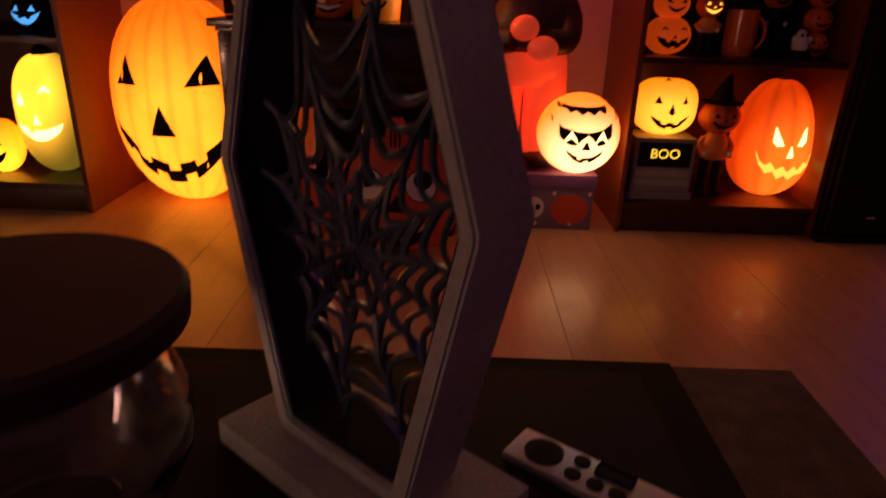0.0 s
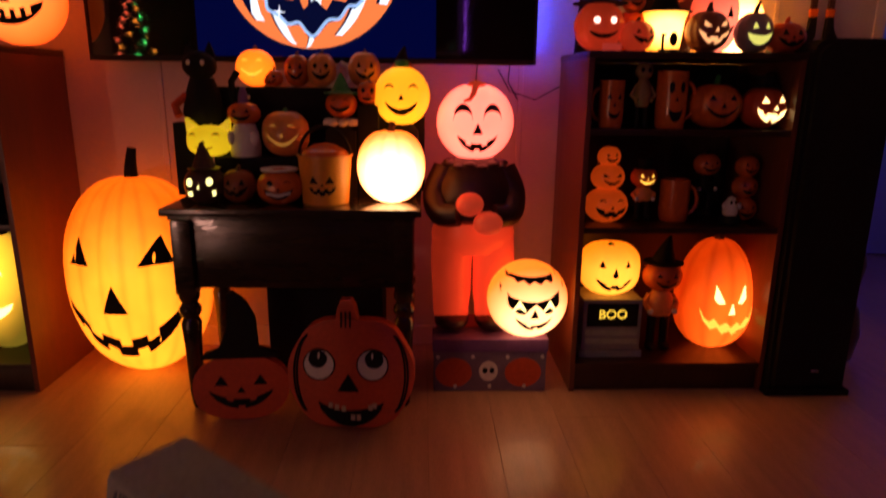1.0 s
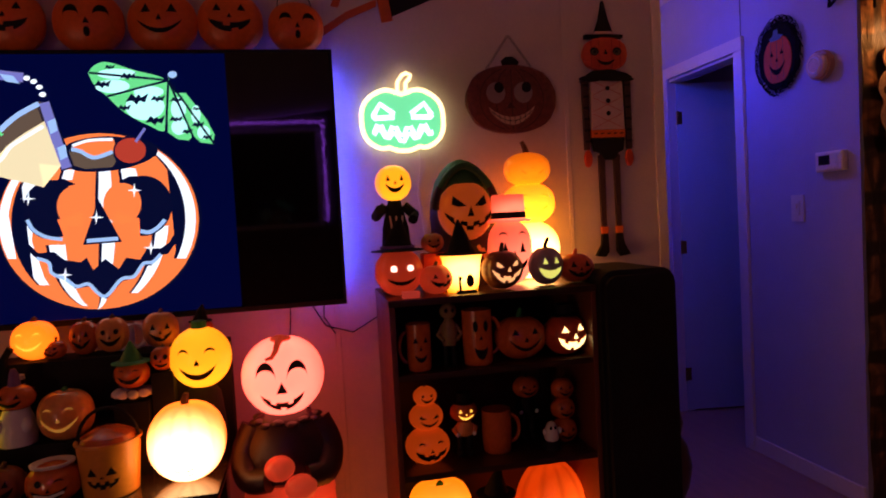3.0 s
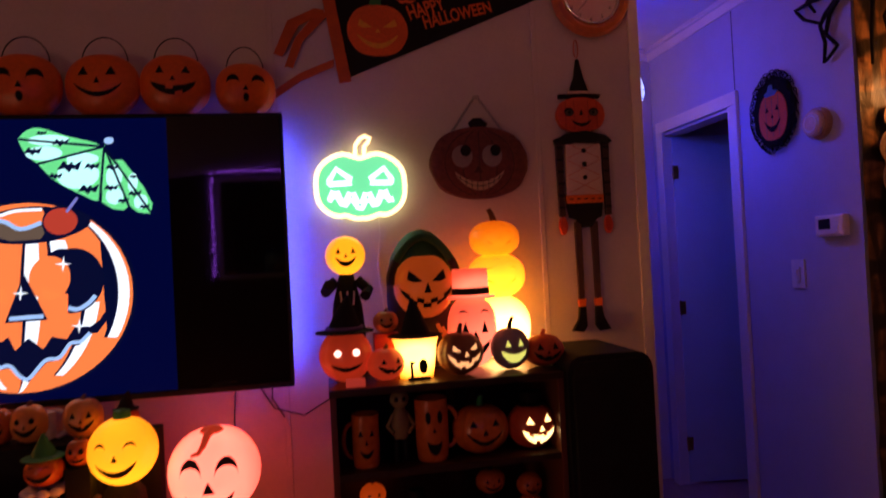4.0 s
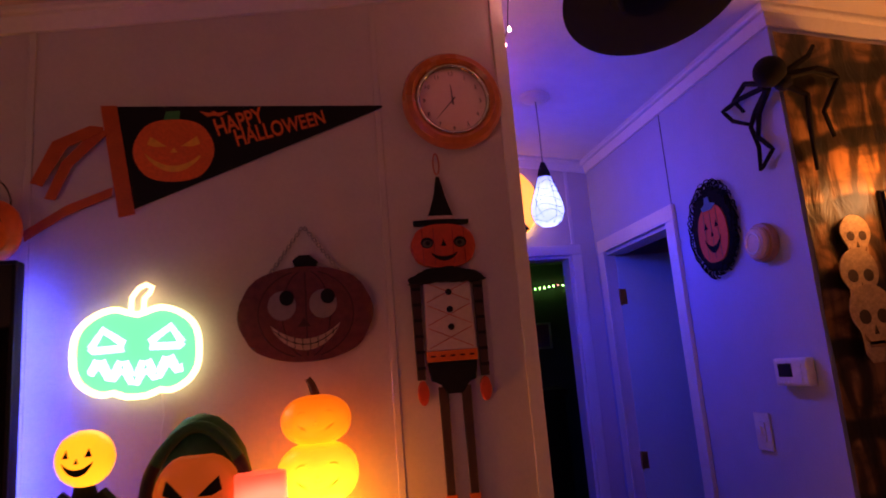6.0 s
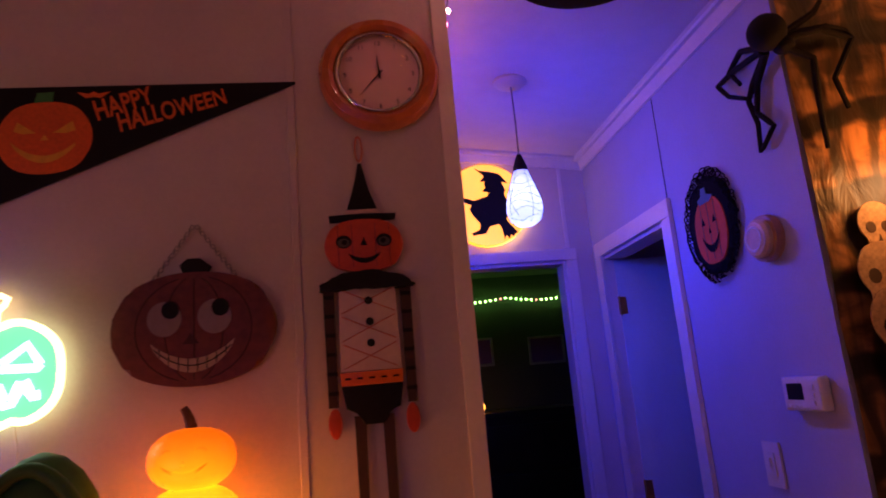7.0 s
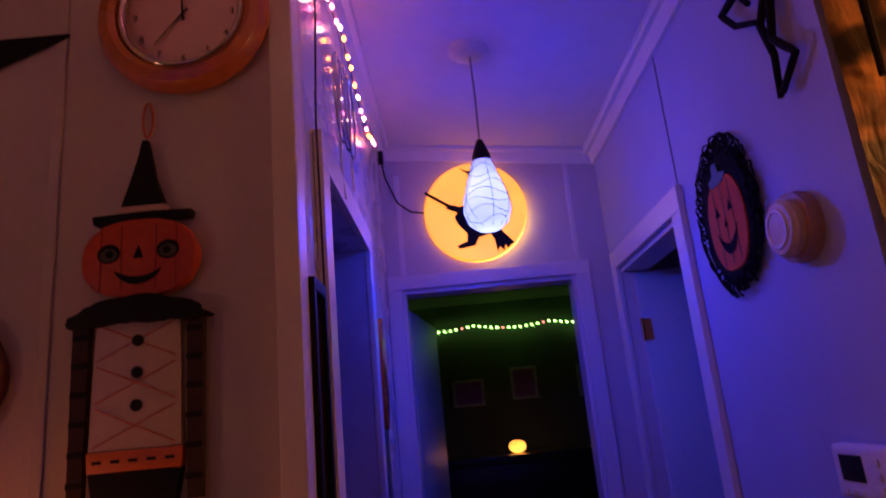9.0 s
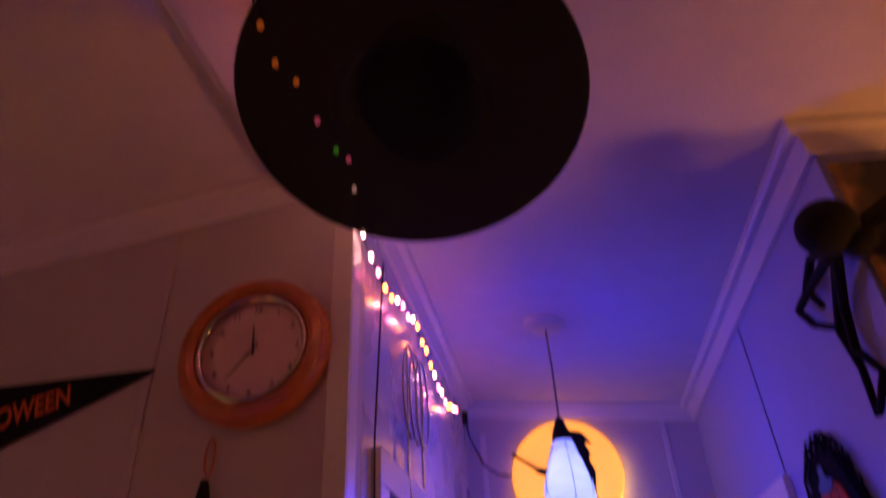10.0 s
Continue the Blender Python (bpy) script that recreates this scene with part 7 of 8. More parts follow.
for i in range(nx + 1):
    col = []
    for j in range(nz + 1):
        x = RX + 0.006 + (4.85 - RX) * i / nx
        zt = ceil_z(x) - 0.075
        z = 0.0 + zt * j / nz
        if i == 0:
            x += 0.008 * noise.noise((0, z * 6, 3))
        y = 2.449 - 0.006 * noise.noise((x * 5, z * 5, 0)) - 0.004 * noise.noise((x * 14, z * 4, 2))
        col.append(bm.verts.new((x, y, z)))
    grid.append(col)
for a, b2 in zip(grid, grid[1:]):
    for j in range(nz):
        bm.faces.new((a[j], b2[j], b2[j + 1], a[j + 1]))
solo("plank_print_sheet", bm, PLANKS, (0, 0, 0), "crinkled plastic wall sheet printed with dark weathered planks", "wall hanging")
BONE = mat("bone_card", (0.40, 0.28, 0.16), 0.6, vary=0.5, scale=30)
SHADE = mat("bone_shade", (0.22, 0.13, 0.07), 0.7)
SOCKET = mat("bone_socket", (0.05, 0.03, 0.018), 0.8)
for k, (x, z, s) in enumerate(((2.922, 1.793, 0.95), (2.904, 1.676, 1.2), (2.914, 1.558, 1.38))):
    o = thing("skull_cutout", (x, 2.434 - 0.007 * k, z), "bone-coloured flat skull cut-out on the plank wall", "cut-out", rz=0, group="stacked skulls")
    sk = [(0.052 * math.cos(a), 0.012 + 0.055 * math.sin(a)) for a in np.linspace(-0.5, math.pi + 0.5, 26)] + [(-0.034, -0.03), (-0.032, -0.075), (-0.02, -0.092), (0.02, -0.092), (0.032, -0.075), (0.034, -0.03)]
    part("plate", prism(bmesh.new(), [(u * s, v * s) for u, v in sk], -0.004, 0.0, bevel=0.001), BONE, o)
    paint(o, [round_eye(-0.02, 0.0, 0.014, 0.015), round_eye(0.022, 0.0, 0.014, 0.015), tri_nose(-0.026, 0.006, 0.01), ("teeth", [(-0.022, -0.05), (0.022, -0.05)], [(-0.02, -0.062), (0.02, -0.062)]), ("jaw_shade", [(-0.03, -0.032), (-0.018, -0.05), (0.018, -0.05), (0.03, -0.032)], [(-0.03, -0.045), (-0.02, -0.056), (0.02, -0.056), (0.03, -0.045)])], flat(s, s, -0.0048), SHADE, mats={"eye": SOCKET, "nose": SOCKET})
GLOBE = glow("sconce_globe_glow", (2.6, 1.3, 0.55), 3.0, 0.85)
o = thing("wall_sconce", (SCONCE[0], 2.44, SCONCE[1 + 1]), "wall sconce with a round white glowing globe on a dark bracket", "wall lamp")
bm = bmesh.new()
ball(bm, (0, -0.11, 0.02), 0.062, seg=32, rings=18)
gob = part("globe", bm, GLOBE, o)
gob.visible_shadow = False
bm = bmesh.new()
tube(bm, [(0, 0, -0.06), (0, -0.06, -0.075), (0, -0.11, -0.06), (0, -0.11, -0.04)], 0.008, 8)
lathe(bm, [(0.03, 0), (0.04, 0.014), (0.034, 0.02)], (0, -0.11, -0.055), 20)
part("arm", bm, BLACK, o)
part("back_plate", cube(-0.03, 0.03, -0.008, 0.006, -0.13, 0.02, 0.006), BLACK, o)
part("twig", tube(bmesh.new(), [(-0.115, -0.1, -0.01), (-0.114, -0.1, -0.1), (-0.09, -0.08, -0.115), (-0.02, -0.03, -0.1)], 0.007, 7), BLACK, o)

# ---------- the hall ----------
# pendant lamp
JAR = glow("pendant_jar_glow", (0.66, 0.74, 1.6), 1.9, 0.5, (0.5, 0.5, 0.4), 0.7, edge=(0.25, 0.3, 1.5))
pz = HALL_BULB[2]
pt = thing("pendant_lamp", (HALL_BULB[0], HALL_BULB[1], ceil_z(HALL_BULB[0])), "hanging lamp with a blue-white glass jar wrapped in black wire", "pendant lamp")
top = ceil_z(HALL_BULB[0])
part("canopy", lathe(bmesh.new(), [(0.02, -0.022), (0.05, -0.016), (0.062, -0.004), (0.062, 0.008)], (0, 0, 0), 30), TRIM, pt)
part("cord", tube(bmesh.new(), [(0, 0, -0.022), (0.002, 0, -0.15), (0, 0, 2.29 - top)], 0.003, 8), GREY, pt)
part("socket", lathe(bmesh.new(), [(0.025, 2.235 - top), (0.026, 2.25 - top), (0.018, 2.275 - top), (0.008, 2.3 - top)], (0, 0, 0), 20), BLACK, pt)
j = part("jar", lathe(bmesh.new(), [(0.004, 2.034 - top), (0.03, 2.037 - top), (0.054, 2.056 - top), (0.065, 2.09 - top), (0.062, 2.125 - top), (0.045, 2.18 - top), (0.026, 2.236 - top)], (0, 0, 0), 32), JAR, pt)
j.visible_shadow = False
bm = bmesh.new()
PROF = ((2.036, 2.056, 2.09, 2.125, 2.18, 2.236), (0.031, 0.055, 0.066, 0.063, 0.046, 0.027))
rw = random.Random(11)
for q in range(9):
    a0, sw = 0.7 * q, 0.5 * (rw.random() - 0.5)
    tube(bm, [(1.03 * np.interp(z, *PROF) * math.cos(a0 + sw * k), 1.03 * np.interp(z, *PROF) * math.sin(a0 + sw * k), z - top) for k, z in enumerate(np.linspace(2.04, 2.234, 9))], 0.0008, 5)
for q in range(7):
    z0, ph = 2.055 + 0.026 * q, rw.random() * 6
    tube(bm, [(1.03 * np.interp(z, *PROF) * math.cos(a), 1.03 * np.interp(z, *PROF) * math.sin(a), z - top) for a, z in ((a, z0 + 0.009 * math.sin(3 * a + ph)) for a in np.linspace(0, 2 * math.pi, 26))], 0.0008, 5)
part("wire_web", bm, BLACK, pt)

# round moon lamp with a flying witch over the end door
MOON = glow("moon_glow", (1.75, 0.95, 0.2), 3.6, 0.22, (0.72, 0.5, 0.36), 0.52, edge=(1.9, 0.58, 0.006))
mo = thing("moon_lamp", (2.293, EY - 0.036, 2.315), "round yellow moon wall lamp with a black flying witch", "wall lamp")
MR = 0.198
part("moon", disc_lathe([(MR - 0.018, -0.036), (MR, -0.03), (MR, -0.006), (MR - 0.006, 0.0)]), MOON, mo)
WITCH = (
    [(-0.22, 0.9), (-0.1, 0.83), (0.12, 0.8), (0.36, 0.74), (0.54, 0.5), (0.3, 0.57), (-0.12, 0.56), (0.0, 0.7)],
    [(0.02, 0.6), (0.36, 0.62), (0.48, 0.32), (0.34, 0.08), (0.14, 0.14), (0.1, 0.28), (-0.08, 0.33), (0.0, 0.4), (-0.02, 0.5)],
    [(0.05, 0.26), (0.4, 0.3), (0.52, 0.0), (0.46, -0.36), (0.1, -0.2), (0.0, 0.05)],
    [(0.12, 0.22), (-0.3, 0.1), (-0.46, 0.16), (-0.58, 0.1), (-0.42, 0.02), (0.05, 0.0)],
    [(-0.36, 0.0), (-0.02, 0.06), (0.3, -0.1), (0.46, -0.45), (0.2, -0.5), (0.02, -0.54), (-0.08, -0.7), (-0.38, -0.74), (-0.42, -0.68), (-0.22, -0.6), (-0.2, -0.45), (-0.36, -0.25), (-0.42, -0.1)],
    [(-0.97, 0.43), (-0.94, 0.47), (0.36, -0.44), (0.33, -0.5)],
    [(0.24, -0.48), (0.42, -0.4), (0.68, -0.72), (0.6, -0.74), (0.56, -0.82), (0.5, -0.74), (0.46, -0.86), (0.4, -0.76), (0.34, -0.86), (0.3, -0.6)])
bm = bmesh.new()
for k, poly in enumerate(WITCH):
    y0 = -0.006 - 0.0007 * k
    f = bm.faces.new([bm.verts.new((x * MR, y0, z * MR)) for x, z in poly])
    r = bmesh.ops.extrude_face_region(bm, geom=[f])
    bmesh.ops.translate(bm, verts=[v for v in r["geom"] if isinstance(v, bmesh.types.BMVert)], vec=(0, 0.005, 0))
bmesh.ops.triangulate(bm, faces=bm.faces)
bmesh.ops.recalc_face_normals(bm, faces=bm.faces)
part("witch_silhouette", bm, BLACK, mo, smooth=False)
bm = bmesh.new()
tube(bm, [(-0.196, 0.03, 0.02), (-0.25, 0.03, 0.03), (-0.3, 0.02, 0.07), (-0.335, -0.05, 0.15), (-0.34, -0.12, 0.2)], 0.003, 6)
box(bm, -0.35, -0.33, -0.13, -0.11, 0.18, 0.23, 0.004)
part("cord", bm, BLACK, mo)

# coloured string lights along the top of the hall's left wall and on towards the room
ls = thing("string_lights", (0, 0, 0), "string of tiny glowing coloured lights along the wall top", "string lights")
cols = [lit("bulb_white", (1.0, 0.42, 0.34), 34.0), lit("bulb_pink", (1.0, 0.1, 0.2), 30.0), lit("bulb_amber", (1.0, 0.16, 0.02), 30.0), lit("bulb_green", (0.3, 1.0, 0.06), 9.0)]
bulbs = [add_mesh("bulb", ball(bmesh.new(), (0, 0, 0), 0.0052, 0.0052, 0.008, 8, 6), c) for c in cols]
rng = random.Random(3)
pts = [(1.955, y, 2.47 + 0.03 * math.sin(y * 9) - 0.02 * rng.random()) for y in np.arange(2.47, 3.62, 0.055)]
front = [(1.95 + 0.012 * math.sin(k), 2.42 - 0.07 * k, 2.53 - 0.005 * k + 0.02 * math.sin(2 * k)) for k in range(22)]
wire = bmesh.new()
tube(wire, [(x - 0.004, y, z + 0.006) for x, y, z in front[::-1] + pts], 0.0016, 5)
tube(wire, [(1.955, 2.62, 2.48), (1.945, 2.60, 2.1), (1.945, 2.61, 1.6)], 0.002, 5)
part("wire", wire, BLACK, ls)
for k, p in enumerate(front + pts):
    o = new("bulb", bulbs[(0, 1, 2, 1, 0, 2, 3)[(k * 3 + rng.randrange(2)) % 7]])
    o.parent = ls
    o.location = p
# wire ornament hanging from it
bm = bmesh.new()
for k in range(3):
    tube(bm, [(0.004 * k, 0.075 * math.cos(a) + 0.05 * k, 0.11 * math.sin(a)) for a in np.linspace(0, 2 * math.pi, 26)], 0.003, 6)
tube(bm, [(0, -0.03, 0.1), (0, -0.03, -0.2), (0.004, -0.02, -0.26)], 0.003, 6)
tube(bm, [(0.006, 0.09, 0.1), (0.006, 0.1, -0.2)], 0.003, 6)
solo("wire_ornament", bm, CHROME, (1.945, 2.9, 2.3), "shiny wire loops hanging above the closet doorway", "ornament")
# framed picture by the corner and an orange hanging further in
o = thing("narrow_picture", (CX + 0.001, 2.585, 1.4), "narrow black-framed glossy picture beside the doorway", "picture", rz=90)
bm = bmesh.new()
for q in ((-0.07, 0.03, -0.4, -0.38), (-0.07, 0.03, 0.37, 0.39), (-0.07, -0.055, -0.3795, 0.3695), (0.015, 0.03, -0.3795, 0.3695)):
    box(bm, q[0], q[1], -0.016, 0, q[2], q[3], 0.002)
part("picture_frame", bm, BLACK, o)
part("print", cube(-0.0545, 0.0145, -0.006, 0, -0.379, 0.369), mat("dark_print", (0.05, 0.02, 0.015), 0.1, vary=0.6, scale=40), o)
o = thing("orange_hanging", (CX + 0.004, 3.44, 1.7), "orange painted wooden pumpkin hanging on the wall", "wall plaque", rz=90)
part("plate", prism(bmesh.new(), ellipse(0, 0, 0.055, 0.16, 32), -0.02, 0, bevel=0.004), ORANGE, o)
part("tail", prism(bmesh.new(), [(-0.04, -0.16), (0.04, -0.16), (0.03, -0.55), (-0.03, -0.55)], -0.012, 0), mat("teal_paint", (0.06, 0.12, 0.1), 0.6), o)

# fringed pumpkin picture on the right wall
FR = mat("black_fringe", (0.004, 0.004, 0.004), 0.95)
OV = mat("flat_orange_red", (0.72, 0.12, 0.03), 0.9, vary=0.12)
TEAL = mat("teal_stem", (0.05, 0.14, 0.2), 0.6)
o = thing("fringed_pumpkin_picture", (RX - 0.003, 2.885, 1.925), "orange pumpkin plaque on a black curly-fringed oval", "wall plaque", rz=-90)
part("oval", prism(bmesh.new(), [((0.128 + 0.006 * math.sin(11 * a_)) * math.cos(a_), (0.152 + 0.006 * math.sin(9 * a_)) * math.sin(a_)) for a_ in np.linspace(0, 2 * math.pi, 72, endpoint=False)], -0.012, 0, bevel=0.002), FR, o)
bm = bmesh.new()
for k in range(90):
    a = 2 * math.pi * k / 90
    r = 1.05 + 0.14 * rng.random()
    c = Vector((0.118 * r * math.cos(a), -0.012, 0.14 * r * math.sin(a)))
    t = 0.013 + 0.006 * rng.random()
    tube(bm, [c + Vector((t * math.cos(b3), 0.003 * math.sin(2 * b3), t * math.sin(b3))) for b3 in np.linspace(0, 5.2, 10)], 0.0022, 5)
part("fringe", bm, FR, o)
f = part("pumpkin", prism(bmesh.new(), [(0.088 * math.copysign(abs(math.cos(a)) ** 0.85, math.cos(a)), -0.018 + 0.104 * (1 + 0.02 * math.cos(6 * a)) * math.copysign(abs(math.sin(a)) ** 0.9, math.sin(a))) for a in np.linspace(0, 2 * math.pi, 40, endpoint=False)], -0.016, -0.0085, bevel=0.003), OV, o)
part("stem", prism(bmesh.new(), [(-0.035, 0.07), (0.02, 0.07), (0.045, 0.085), (0.012, 0.095), (0.008, 0.118), (-0.016, 0.118), (-0.02, 0.095), (-0.045, 0.085)], -0.019, -0.0165), TEAL, o)
paint(f, [tri_eye(-0.36, 0.32, 0.14, 0.12), tri_eye(0.36, 0.32, 0.14, 0.12), tri_nose(0.02, 0.1, 0.1), smile(0.58, -0.42, 0.32, 0.24)], flat(0.088, 0.104, -0.0178, 0, -0.018), FR)
for s in (-0.45, 0.0, 0.45):
    bm = bmesh.new()
    tube(bm, [(s * 0.088, -0.0165, -0.018 + 0.095 * math.sin(v)) for v in np.linspace(-1.2, 1.2, 10)], 0.0011, 5)
    part("rib_line", bm, SHADE, f)
# smoke alarm
ALARMW = mat("tan_wood_block", (0.4, 0.24, 0.13), 0.5, vary=0.2)
o = thing("smoke_alarm", (RX - 0.001, 2.635, 1.822), "round cream smoke alarm on a tan wooden disc", "smoke alarm", rz=-90)
part("base", disc_lathe([(0.062, 0), (0.064, 0.01), (0.062, 0.024)]), ALARMW, o)
a_ = part("cover", disc_lathe([(0.05, 0.0245), (0.052, 0.038), (0.045, 0.046), (0.02, 0.049)]), CREAM, o)
part("vent_ring", disc_lathe([(0.036, 0.047), (0.034, 0.0505), (0.03, 0.0505), (0.028, 0.048)]), WHITE, a_)
o = thing("thermostat", (RX - 0.001, 2.59, 1.417), "white thermostat with a dark display", "thermostat", rz=-90)
part("body", cube(-0.075, 0.075, -0.03, 0, -0.042, 0.042, 0.012, seg=3), WHITE, o)
part("display", cube(-0.052, 0.008, -0.0315, -0.0302, -0.014, 0.026, 0.001), BLACK, o)
for k in range(3):
    part("button", cube(0.03, 0.05, -0.033, -0.0302, 0.012 - 0.02 * k, 0.024 - 0.02 * k, 0.002), WHITE, o)
for k in range(3):
    part("button", cube(-0.055 + 0.02 * k, -0.045 + 0.02 * k, -0.0325, -0.0302, -0.034, -0.026, 0.001), WHITE, o)
o = thing("light_switch", (RX - 0.001, 2.8, 1.226), "white light switch plate on the hall wall", "switch", rz=-90)
part("plate", cube(-0.038, 0.038, -0.007, 0, -0.06, 0.06, 0.003), WHITE, o)
part("rocker", cube(-0.016, 0.016, -0.012, -0.0072, -0.032, 0.032, 0.003), WHITE, o)
part("toggle", cube(-0.006, 0.006, -0.018, -0.0122, -0.004, 0.018, 0.002), TRIM, o)
# spider on the corner
SPID = mat("spider_plush", (0.008, 0.007, 0.007), 0.85, vary=0.3, scale=120, bump=0.8)
SPX, SPY, SPZ = RX - 0.05, 2.425, 2.3
o = thing("giant_spider", (SPX, SPY, SPZ), "big black furry toy spider clinging to the wall corner", "spider")
bm = bmesh.new()
ball(bm, (0, 0, 0.004), 0.047, 0.047, 0.047, 24, 14)
part("abdomen", bm, SPID, o)
bm = bmesh.new()
ball(bm, (0.035, -0.005, -0.035), 0.026, 0.026, 0.022, 20, 12)
part("head", bm, SPID, o)
# bent wire legs: four on the hall's wall, four over the planks
legs = [[(0, 0.03, -0.02), (0.03, 0.156, 0.038), (0.03, 0.223, 0.009), (0.03, 0.183, -0.046)],
        [(0, 0.03, -0.03), (0.03, 0.196, 0.003), (0.03, 0.288, -0.002), (0.03, 0.244, -0.054), (0.03, 0.171, -0.094)],
        [(0.01, 0.03, -0.03), (0.03, 0.132, -0.072), (0.03, 0.162, -0.107), (0.03, 0.141, -0.181), (0.03, 0.152, -0.257)],
        [(0.01, 0.03, -0.035), (0.03, 0.114, -0.081), (0.03, 0.136, -0.151), (0.03, 0.081, -0.21), (0.03, 0.143, -0.252)],
        [(0.03, -0.01, -0.01), (0.145, -0.02, 0.006), (0.21, -0.005, 0.004), (0.232, 0.004, -0.01)],
        [(0.03, -0.01, -0.01), (0.123, -0.02, 0.046), (0.165, 0.0, 0.09)],
        [(0.03, -0.01, -0.04), (0.095, -0.02, -0.078), (0.102, 0.0, -0.185), (0.106, 0.008, -0.303)],
        [(0.03, -0.01, -0.02), (0.128, -0.02, -0.001), (0.225, -0.005, -0.019), (0.154, -0.005, -0.126), (0.182, 0.004, -0.203)]]
for lg in legs:
    bm = bmesh.new()
    fine_pts = []
    for a, b3 in zip(lg, lg[1:]):
        for k in range(4):
            fine_pts.append(Vector(a).lerp(Vector(b3), k / 4))
    fine_pts.append(Vector(lg[-1]))
    tube(bm, fine_pts, 0.0095, 8, 0, 0.006)
    part("leg", bm, SPID, o)
# witch hat hung from the ceiling
bm = bmesh.new()
lathe(bm, [(0.085, 0.012), (0.204, 0.0), (0.207, 0.003), (0.204, 0.007), (0.098, 0.02), (0.07, 0.12), (0.035, 0.2), (0.006, 0.26), (0.004, 0.25), (0.03, 0.19), (0.064, 0.11), (0.085, 0.012)], (0, 0, 0), 56, 0, cap=False)
hatob = thing("witch_hat", (2.151, 2.016, 2.296), "black felt witch hat hanging beneath the ceiling", "hat", rz=0, tilt=-15.4)
m, n, l, b = nodes_of("sheer_black_felt")
b.inputs["Base Color"].default_value, b.inputs["Roughness"].default_value = (0.003, 0.003, 0.0035, 1), 0.95
tr_, mx_ = n.new("ShaderNodeBsdfTransparent"), n.new("ShaderNodeMixShader")
mx_.inputs[0].default_value = 0.085
l.new(b.outputs[0], mx_.inputs[1])
l.new(tr_.outputs[0], mx_.inputs[2])
l.new(mx_.outputs[0], n["Material Output"].inputs["Surface"])
part("felt", bm, m, hatob)
part("thread", tube(bmesh.new(), [(0, 0, 0.255), (0, -0.14, 0.285)], 0.001, 5), BLACK, hatob)

# ---------- dark bedroom ----------
gl_ = thing("green_string_lights", (0, 0, 0), "green string lights along the dark bedroom wall", "string lights")
GB = add_mesh("bulb", ball(bmesh.new(), (0, 0, 0), 0.009, seg=8, rings=6), lit("bulb_leaf_green", (0.45, 1.0, 0.22), 9.0))
RB = add_mesh("bulb", ball(bmesh.new(), (0, 0, 0), 0.009, seg=8, rings=6), lit("bulb_rose", (1.0, 0.2, 0.2), 3.0))
wire = bmesh.new()
pp = [(1.75 + 1.9 * k / 42, 6.55, 2.235 - 0.03 * abs(math.sin(k * 0.24)) - 0.04 * (k / 42) + (0.1 * (2 - k) if k < 2 else 0)) for k in range(43)]
tube(wire, pp, 0.003, 5)
part("wire", wire, BLACK, gl_)
for k, p in enumerate(pp):
    o = new("bulb", RB if k % 7 == 4 else GB)
    o.parent = gl_
    o.location = p
lamp("bedroom_string_glow", (2.6, 6.45, 2.2), (0.35, 1.0, 0.1), 0.14, 0.1)
ds = thing("dresser", (2.6, 6.3, 0), "dark dresser in the unlit bedroom", "dresser")
part("body", cube(-0.7, 0.7, -0.2, 0.25, 0.05, 1.22, 0.006), DARKWOOD, ds)
part("top", cube(-0.72, 0.72, -0.22, 0.26, 1.2205, 1.275, 0.004), DARKWOOD, ds)
for k in range(3):
    part("drawer", cube(-0.66, 0.66, -0.215, -0.2005, 0.12 + 0.36 * k, 0.45 + 0.36 * k, 0.004), DARKWOOD, ds)
fl = glow("ember_glow", (1.0, 0.36, 0.05), 3.5, 0.4)
g = Gourd(0.06, 0.045, 0.05, ribs=8, depth=0.05)
jack("bedroom_ember_lamp", (2.545, 6.25, 1.2755), g, fl, [], "small orange glowing lamp on the bedroom dresser", (0.02, 0.006), category="lamp")
lamp("ember_light", (2.565, 6.14, 1.33), (1.0, 0.36, 0.06), 0.25, 0.03)
for x, z, w, h in ((2.68, 1.76, 0.1, 0.12), (2.25, 1.72, 0.12, 0.1), (3.25, 1.74, 0.16, 0.12)):
    o = thing("framed_picture", (x, 6.598, z), "small framed picture on the dark bedroom wall", "picture", group="bedroom pictures")
    bm = bmesh.new()
    for q in ((-w, w, -h, -h + 0.02), (-w, w, h - 0.02, h), (-w, -w + 0.02, -h + 0.0205, h - 0.0205), (w - 0.02, w, -h + 0.0205, h - 0.0205)):
        box(bm, q[0], q[1], -0.02, 0, q[2], q[3], 0.003)
    part("picture_frame", bm, GREY, o)
    part("print", cube(-w + 0.021, w - 0.021, -0.006, 0, -h + 0.021, h - 0.021), PURPLE, o)

# ---------- near the camera's start ----------
RUG = mat("dark_green_rug", (0.009, 0.011, 0.006), 0.95, vary=0.4, scale=120, bump=0.8)
MOTTLE = mat("mottled_rug", (0.07, 0.06, 0.042), 0.95, vary=0.75, scale=70, bump=0.9)
rug = thing("rug", (0.1, 0.4, 0), "dark green rug with a mottled brown border on the floor", "rug")
part("field", cube(-1.1, 0.66, -0.9, 0.87, 0.001, 0.014, 0.005), RUG, rug)
part("border", cube(0.6605, 0.9, -0.9, 0.86, 0.001, 0.012, 0.004), MOTTLE, rug)
ctab = thing("coffee_table", (-0.05, 0.1, 0), "dark low wooden coffee table holding halloween ornaments", "table")
CT = 0.385
LOWTABLE = mat("dull_dark_wood", (0.009, 0.007, 0.005), 0.7, vary=0.4, scale=9, bump=0.15, stretch=(0.8, 9, 9))
